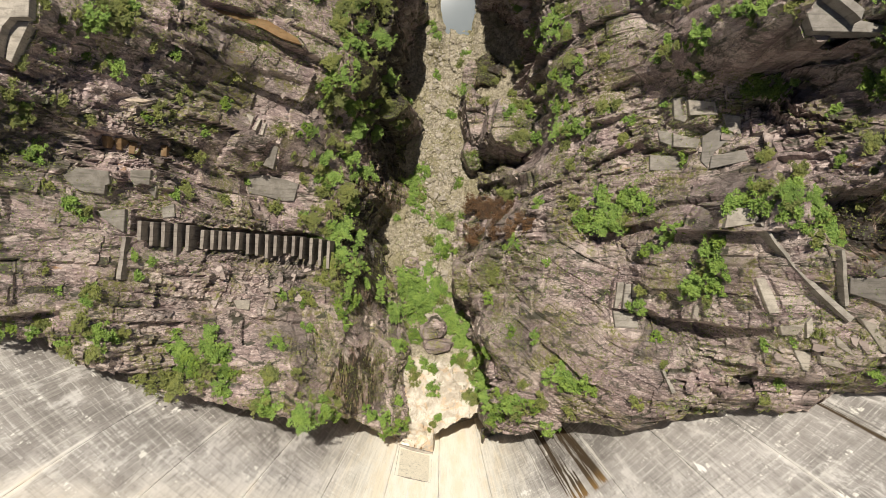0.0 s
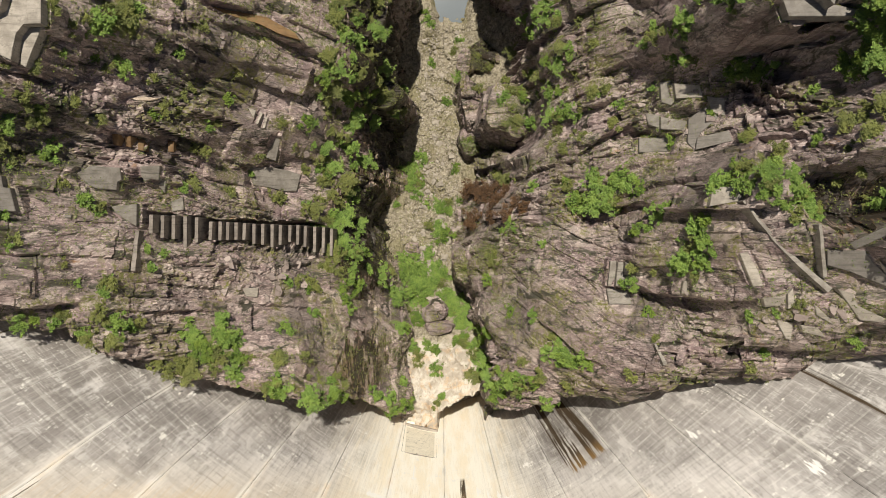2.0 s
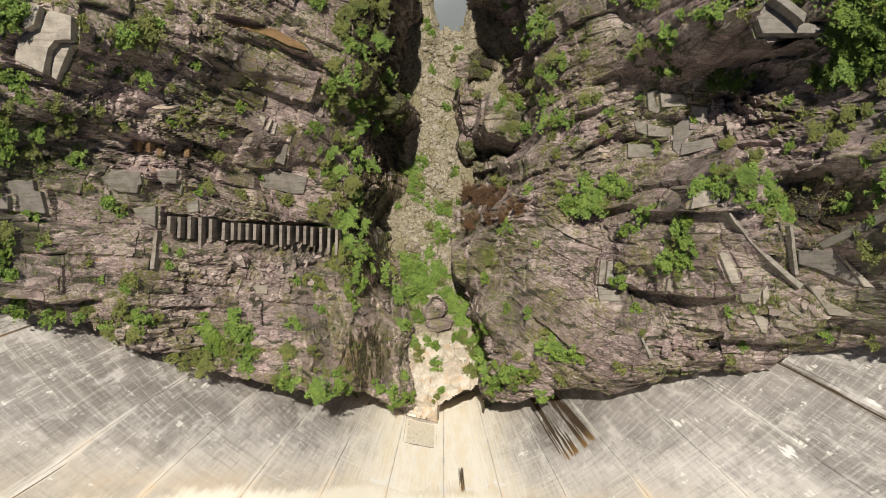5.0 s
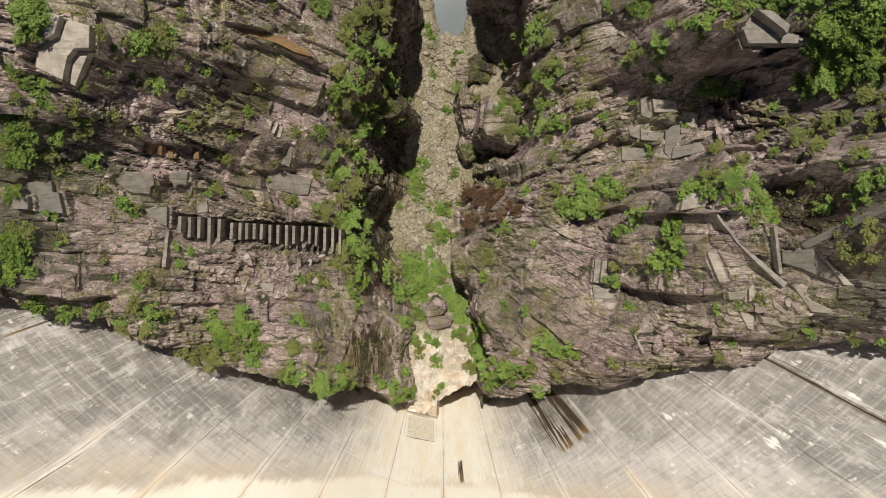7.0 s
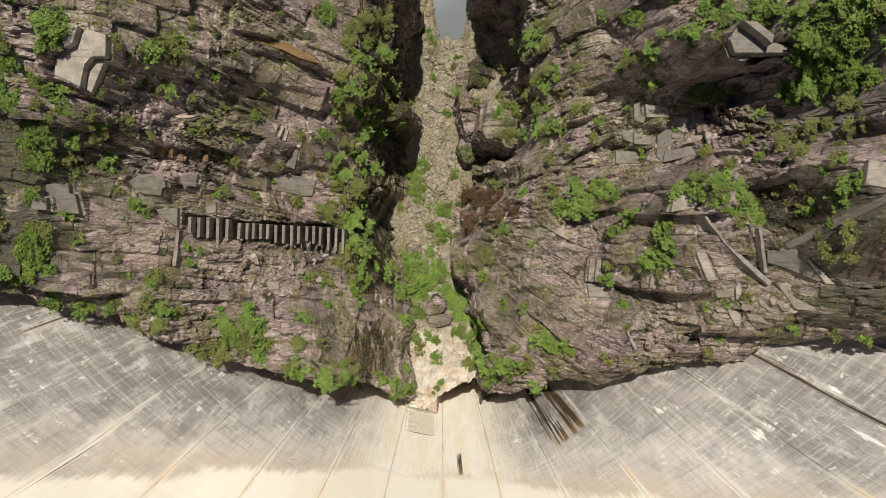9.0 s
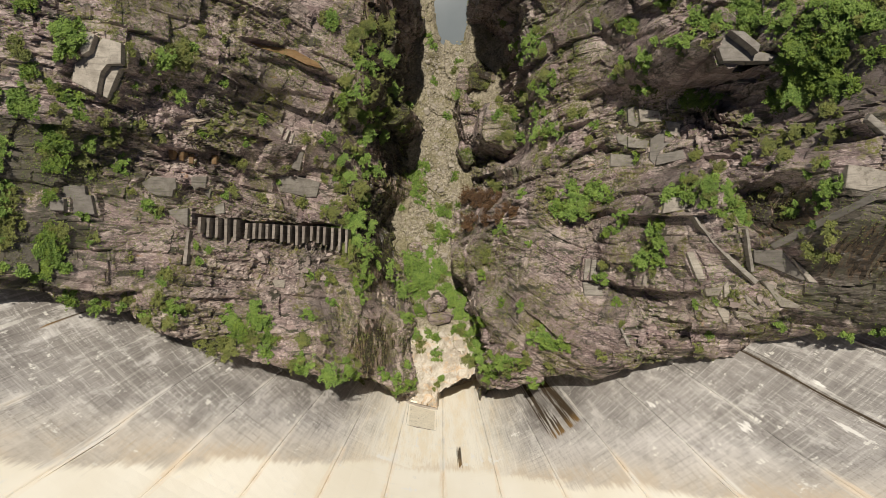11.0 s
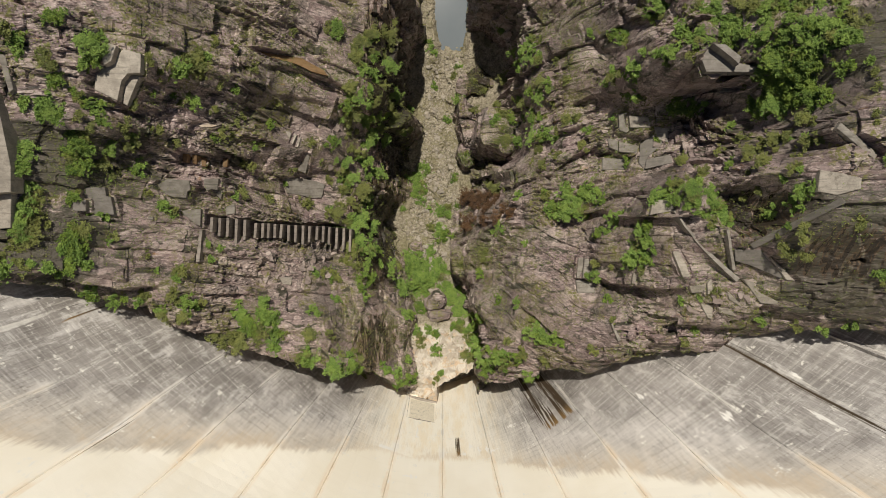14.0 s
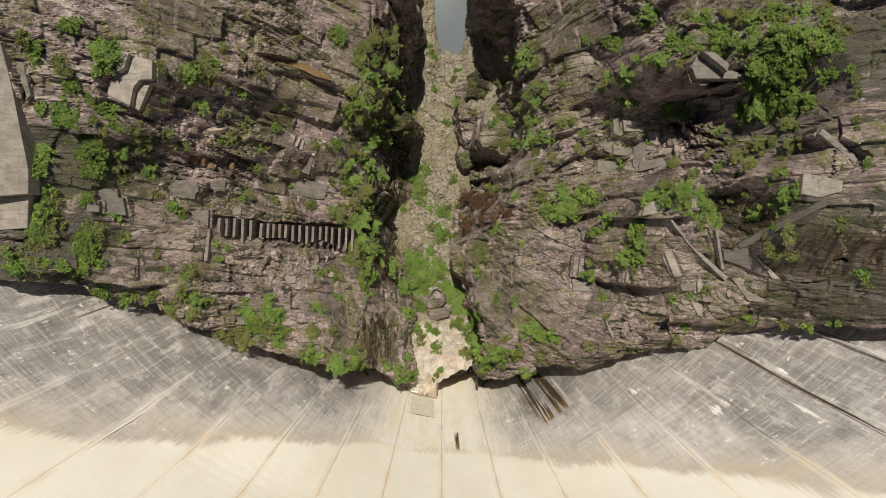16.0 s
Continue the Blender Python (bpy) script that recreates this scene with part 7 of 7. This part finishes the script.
seedlings(2, 39.2, -7.4, 94.5, 1.36, 12.5, -5.6, 55.4, 1.35, 13.8, -7.3, 58.7, 1.03, 23.6, -23.9, 77.1, 2.11, 22.8, -23.3, 75.6, 1.58, 35.1, -27.7, 91.4, 1.41, 39.0, -20.9, 94.6, 1.10, 16.3, -33.7, 67.3, 1.29, 17.2, -36.6, 64.9, 2.02, 18.9, -35.4, 66.9, 0.94, 49.6, 7.3, 117.6, 1.38, 48.5, 8.5, 112.0, 1.85, 49.3, 5.9, 118.8, 1.35, 53.2, 4.6, 117.9, 1.15, 52.4, 1.3, 118.8, 1.13, 55.7, 1.0, 117.7, 1.01, 56.4, 2.6, 117.5, 0.81, 51.6, 14.9, 103.2, 0.79, 54.0, -12.0, 116.0, 0.92, 47.9, 32.8, 120.8, 1.04)
seedlings(2, 45.4, 33.3, 114.1, 0.95, 48.4, 35.2, 122.3, 0.74, 41.8, 34.8, 102.1, 0.77, 41.0, 35.4, 96.7, 1.04, 45.2, 29.6, 99.3, 1.07, 40.0, 45.4, 90.7, 1.21, 41.8, 41.5, 99.2, 0.99, 61.2, 29.0, 117.7, 0.77, 61.5, 28.2, 113.2, 0.94, 59.7, 15.4, 122.9, 0.96, 60.9, 14.8, 126.2, 0.97, 62.1, 15.7, 127.2, 1.14, 62.3, 16.0, 127.2, 1.02, 58.5, 15.2, 120.1, 0.78, 59.6, 14.4, 123.4, 0.84, 59.6, 13.4, 124.5, 0.72, 64.6, 18.4, 131.7, 0.77, 63.8, 15.3, 134.4, 1.16, 61.6, 12.6, 130.6, 0.57, 62.5, 13.7, 129.7, 0.69)
seedlings(2, 57.5, 10.6, 123.3, 0.86, 60.2, 2.8, 122.7, 1.08, 62.8, -1.4, 131.9, 0.48, 63.3, -0.8, 133.0, 0.57, 60.9, -1.7, 127.1, 1.04, 62.3, 31.0, 125.4, 1.44, 63.6, 30.7, 128.4, 1.48, 63.6, 29.5, 124.9, 1.57, 64.0, 27.4, 126.0, 1.82, 63.8, 21.3, 123.4, 1.01, -18.3, 36.4, 71.5, 1.72, -25.3, 23.4, 65.8, 1.62, -21.8, 23.2, 60.9, 1.16, -23.4, 9.4, 57.5, 1.21, -24.3, 8.5, 61.6, 1.62, -28.0, 8.6, 64.2, 1.28, -24.2, -0.3, 59.8, 1.17, -23.4, -4.0, 63.8, 1.30, -27.5, -7.0, 66.6, 1.44, -26.3, -6.6, 66.2, 1.48)
seedlings(2, -9.8, 33.1, 41.8, 1.47, 14.8, -32.4, 63.8, 1.06, 11.8, -34.0, 57.9, 1.18, -7.1, -35.5, 36.9, 1.77, 8.9, -30.5, 34.2, 1.31, 8.9, -26.4, 34.9, 1.03, 21.1, -31.3, 72.3, 1.92, 20.6, -30.3, 72.4, 0.87, -69.1, 9.1, 120.6, 0.85, -70.4, 3.0, 120.4, 1.16, -64.5, 13.2, 113.9, 0.66, -60.8, 9.9, 109.8, 1.10, -60.7, 22.4, 118.2, 1.36, -61.1, 21.9, 117.5, 0.59, -61.6, 22.1, 119.3, 0.56, -66.3, 25.7, 124.5, 0.82, -65.9, 27.2, 124.5, 0.83, -56.8, 22.4, 112.9, 1.19, -55.4, 20.2, 107.7, 1.11, 62.4, -4.0, 128.9, 0.59)
seedlings(2, 61.8, -4.6, 127.6, 0.76, 64.8, -4.8, 129.4, 1.21, 63.7, -4.5, 129.1, 0.52, 64.1, -5.0, 128.7, 0.52, 61.5, 10.7, 132.9, 0.84, 59.3, 6.9, 123.5, 1.08, 57.9, 6.4, 119.5, 1.00, -30.2, -9.1, 71.8, 1.04, -14.5, 36.9, 59.3, 1.45, 13.2, 38.1, 16.6, 2.40, 19.0, 36.1, 48.1, 2.22, 19.4, 35.1, 48.1, 1.46, 21.0, 35.9, 47.0, 1.29, 10.5, 40.0, 34.3, 1.79, 4.5, 54.9, 15.7, 1.97, 15.0, 48.2, 20.0, 1.94, -21.8, 47.3, 76.1, 1.33, -17.9, 48.2, 71.8, 1.05, -17.3, 42.0, 70.2, 0.80, -22.2, 39.1, 75.7, 1.28)
seedlings(2, -17.3, 52.5, 72.8, 1.50, -16.9, 53.6, 72.5, 1.38, -25.3, 26.9, 68.4, 1.16, -23.4, 28.7, 64.5, 1.01, -19.8, 29.7, 59.0, 0.97, -17.2, 31.5, 57.6, 1.93, 22.4, 39.5, 49.2, 1.41, 25.9, 32.0, 66.0, 0.84, 29.9, 34.1, 73.0, 1.76, 30.8, 45.1, 75.6, 1.89, 32.7, 37.7, 78.7, 1.54, 27.2, 17.5, 74.0, 1.59, 35.0, 20.6, 83.5, 1.49, 59.6, 17.4, 116.5, 1.37, 60.4, 17.5, 117.7, 0.78, 59.0, 17.6, 114.9, 0.95, 56.0, 15.4, 114.0, 1.18, -30.4, 16.2, 67.0, 1.83, -31.2, 19.7, 72.5, 1.60, -33.1, 24.3, 78.4, 1.39)
seedlings(2, -39.0, 32.4, 88.0, 1.30, -41.5, 37.8, 98.7, 1.34, -47.5, 33.5, 103.0, 1.28, -55.1, 32.3, 115.7, 1.16, -58.7, 26.0, 118.5, 1.02, -27.3, 3.8, 62.4, 2.05, -26.0, 4.4, 61.9, 1.24, -26.5, 3.3, 61.5, 1.28, -73.4, 35.4, 130.8, 1.10, -74.2, 36.5, 132.3, 1.46, -73.8, 36.3, 131.9, 0.99, -73.1, 35.6, 131.0, 1.11, -68.7, 31.8, 128.1, 1.25, -70.3, 33.4, 128.9, 1.08, -74.8, 13.4, 126.5, 0.91, -74.7, 9.4, 124.3, 1.41, -75.7, 5.4, 124.8, 1.16, -76.2, 7.5, 125.3, 1.23, -75.6, 3.7, 124.5, 1.87, -77.3, 1.6, 125.6, 1.90)
seedlings(2, -74.9, 4.0, 124.1, 1.65, -78.8, -0.3, 125.4, 1.48, -77.7, -1.0, 124.8, 1.25, -73.6, 3.9, 122.8, 1.32, -80.8, -3.2, 127.3, 1.32, 56.5, 42.9, 120.2, 1.69, 59.1, 40.3, 123.6, 1.92, 65.5, 39.6, 129.2, 1.34, 70.2, 40.2, 132.2, 0.99, 68.2, 38.6, 132.2, 0.88, 58.8, 35.7, 122.3, 1.26, 61.5, 35.7, 127.5, 1.80, 66.3, 31.4, 134.6, 1.45, 69.9, 24.1, 139.7, 1.14, 69.9, 22.2, 140.3, 0.90, 69.6, 17.4, 140.2, 1.12, 69.1, 0.6, 137.0, 1.15, 63.5, 37.6, 129.3, 1.41, 66.8, 27.9, 133.9, 1.02, 60.4, 35.4, 124.2, 1.37)
seedlings(2, 51.8, 44.1, 115.6, 1.16, 50.1, 44.7, 112.4, 0.99, 47.4, 44.6, 106.0, 1.31, 71.3, 33.9, 136.1, 1.17, 68.7, 35.4, 135.2, 1.17, 61.8, 40.7, 125.9, 1.31, -77.8, -3.5, 125.8, 0.76, -76.2, 2.9, 124.8, 1.26, -63.9, -11.2, 107.3, 0.88, -62.2, -12.0, 106.8, 1.08, 75.4, -10.0, 134.2, 1.07, 4.9, -31.4, 34.7, 1.84, -7.5, -33.6, 36.1, 1.77, 9.1, -33.4, 36.7, 2.42, 8.4, -39.5, 39.1, 1.96, 68.9, -19.0, 118.2, 1.22, 55.4, -35.7, 73.1, 1.82, 42.3, -40.2, 49.8, 1.86, 26.1, -33.0, 75.1, 1.79, 17.9, -29.4, 69.0, 1.67)
seedlings(2, 52.5, -24.1, 103.3, 1.18, -55.9, -17.9, 104.0, 0.98, -56.9, -16.7, 105.2, 0.86, -50.2, -23.5, 96.2, 1.71)
seedlings(3, 13.9, 7.5, 50.9, 2.26, 8.2, 2.0, 34.5, 1.70, 18.9, 5.2, 65.6, 1.45, 18.4, 5.3, 65.2, 1.56, 16.7, 10.3, 49.4, 1.82, 12.6, 11.1, 30.8, 2.10, 10.8, 9.0, 30.1, 1.42, 10.6, 11.5, 27.8, 1.89)

# ---- broken slabs of rock lying on ledges ----
PLATES = []
prng = random.Random(21)
for i in range(6):
    bm = bmesh.new()
    ang = sorted(prng.uniform(0, 6.283) for _ in range(6))
    ring = [(math.cos(a) * prng.uniform(0.75, 1.15), math.sin(a) * prng.uniform(0.5, 0.8)) for a in ang]
    top = [bm.verts.new((x * 0.94, y * 0.94, 0.22 + 0.06 * x)) for x, y in ring]
    low = [bm.verts.new((x, y, -0.4)) for x, y in ring]
    bm.faces.new(top)
    bm.faces.new(low[::-1])
    for j in range(6):
        bm.faces.new((low[j], low[(j + 1) % 6], top[(j + 1) % 6], top[j]))
    me = bpy.data.meshes.new("split_rock")
    bmesh.ops.recalc_face_normals(bm, faces=bm.faces)
    bm.to_mesh(me)
    bm.free()
    PLATES.append(me)
kp = Mat("split_rock", 0.75, spec=0.4)
c_ = kp.mix(kp.random(), (0.17, 0.132, 0.115), (0.33, 0.27, 0.235))
c_ = kp.mix(kp.ramp(kp.noise(kp.map((0.4, 1.5, 1)), 1.8, 6, 0.7), 0.5, 0.36, 0, 0.8), c_, (0.06, 0.05, 0.043))
M_PLATE = kp.done(c_, kp.noise(kp.pos, 2.4, 6, 0.7), 0.7, 0.2)
for me in PLATES:
    me.materials.append(M_PLATE)
for ob, x0, x1, y0, y1, count in ((cliff_west, -44, -24, -13.5, -3.5, 44), (cliff_east, 34, 58, 17, 34, 40), (cliff_west, -36, -24, 14, 34, 22), (cliff_east, 40, 62, -18, -8, 22)):
    for i in range(count):
        x, y = prng.uniform(x0, x1), prng.uniform(y0, y1)
        ok, p, nn, _ = ob.ray_cast((x, y, 260), (0, 0, -1))
        if ok and abs(nn.z) > 0.3:
            up = (nn if nn.z > 0 else -nn).lerp(Vector((0, 0, 1)), 0.45).normalized()
            r = 0.55 + 0.9 * prng.random() ** 2
            o = new("split_rock", PLATES[i % 6])
            o.matrix_basis = Matrix.Translation(p) @ up.to_track_quat("Z", "Y").to_matrix().to_4x4() @ Euler((0, 0, prng.gauss(0.2, 0.5))).to_matrix().to_4x4() @ Matrix.Diagonal((r * 1.25, r, r, 1))
            tagged(o, "flat angular slab of split grey rock on a ledge", "split rock", "split rocks on ledges")

# ---- low plants on ledges and in joints ----


def ground_cover(name, label, mat, count, size, seed, mask, steep, clump=3):
    rg = np.random.default_rng(seed)
    pts, nor = [], []
    for ob in GROUND:
        me = ob.data
        n = len(me.vertices)
        co = np.empty(n * 3, np.float32)
        me.vertices.foreach_get("co", co)
        co = co.reshape(-1, 3).astype(float)
        nn = np.empty(n * 3, np.float32)
        me.vertices.foreach_get("normal", nn)
        nn = nn.reshape(-1, 3)
        ok = np.flatnonzero((np.abs(co[:, 0]) < 95) & (co[:, 1] < 88) & (co[:, 1] > -50) & (np.abs(nn[:, 2]) > steep))
        ok = rg.choice(ok, min(len(ok), count * 14), replace=False)
        f = fbm(co[ok] * np.array([0.09, 0.13, 0.06]), seed, 4)
        ok = ok[f > mask + rg.normal(size=len(ok)) * 0.08]
        ok = ok[: count if ob in (cliff_west, cliff_east) else count // 10]
        pts.append(co[ok])
        nor.append(nn[ok])
    pts, nor = np.concatenate(pts), np.concatenate(nor)
    pts, nor = np.repeat(pts, clump, 0), np.repeat(nor, clump, 0)
    pts = pts + rg.normal(size=pts.shape) * np.array([0.17, 0.17, 0.06]) + np.array([0, 0, 0.1])
    v, q = leaf_mesh(pts, nor * 0.5 + rg.normal(size=pts.shape) * 0.8 + np.array([0, 0, 0.6]), size, rg)
    me = mesh_from(name, v, q)
    me.materials.append(mat)
    return tagged(new(name, me), label, "plants", kind="stuff")


for kind, sets in THICKET.items():
    if sets:
        v = np.concatenate(sets)
        me = mesh_from("thicket", v, np.arange(len(v)).reshape(-1, 4))
        me.materials.append(M_LEAF[kind])
        tagged(new("thicket", me), ("fresh green", "dark green", "olive green", "rust-brown")[kind] + " undergrowth spreading over rock ledges", "undergrowth", kind="stuff")
ground_cover("grass_tufts", "yellow-green grass tufts growing on rock ledges", M_LEAF[2], 26000, 0.16, 71, 0.02, 0.25, 3)
ground_cover("creeping_plants", "low green creeping plants in rock joints", M_LEAF[1], 8000, 0.13, 72, 0.24, 0.25, 4)
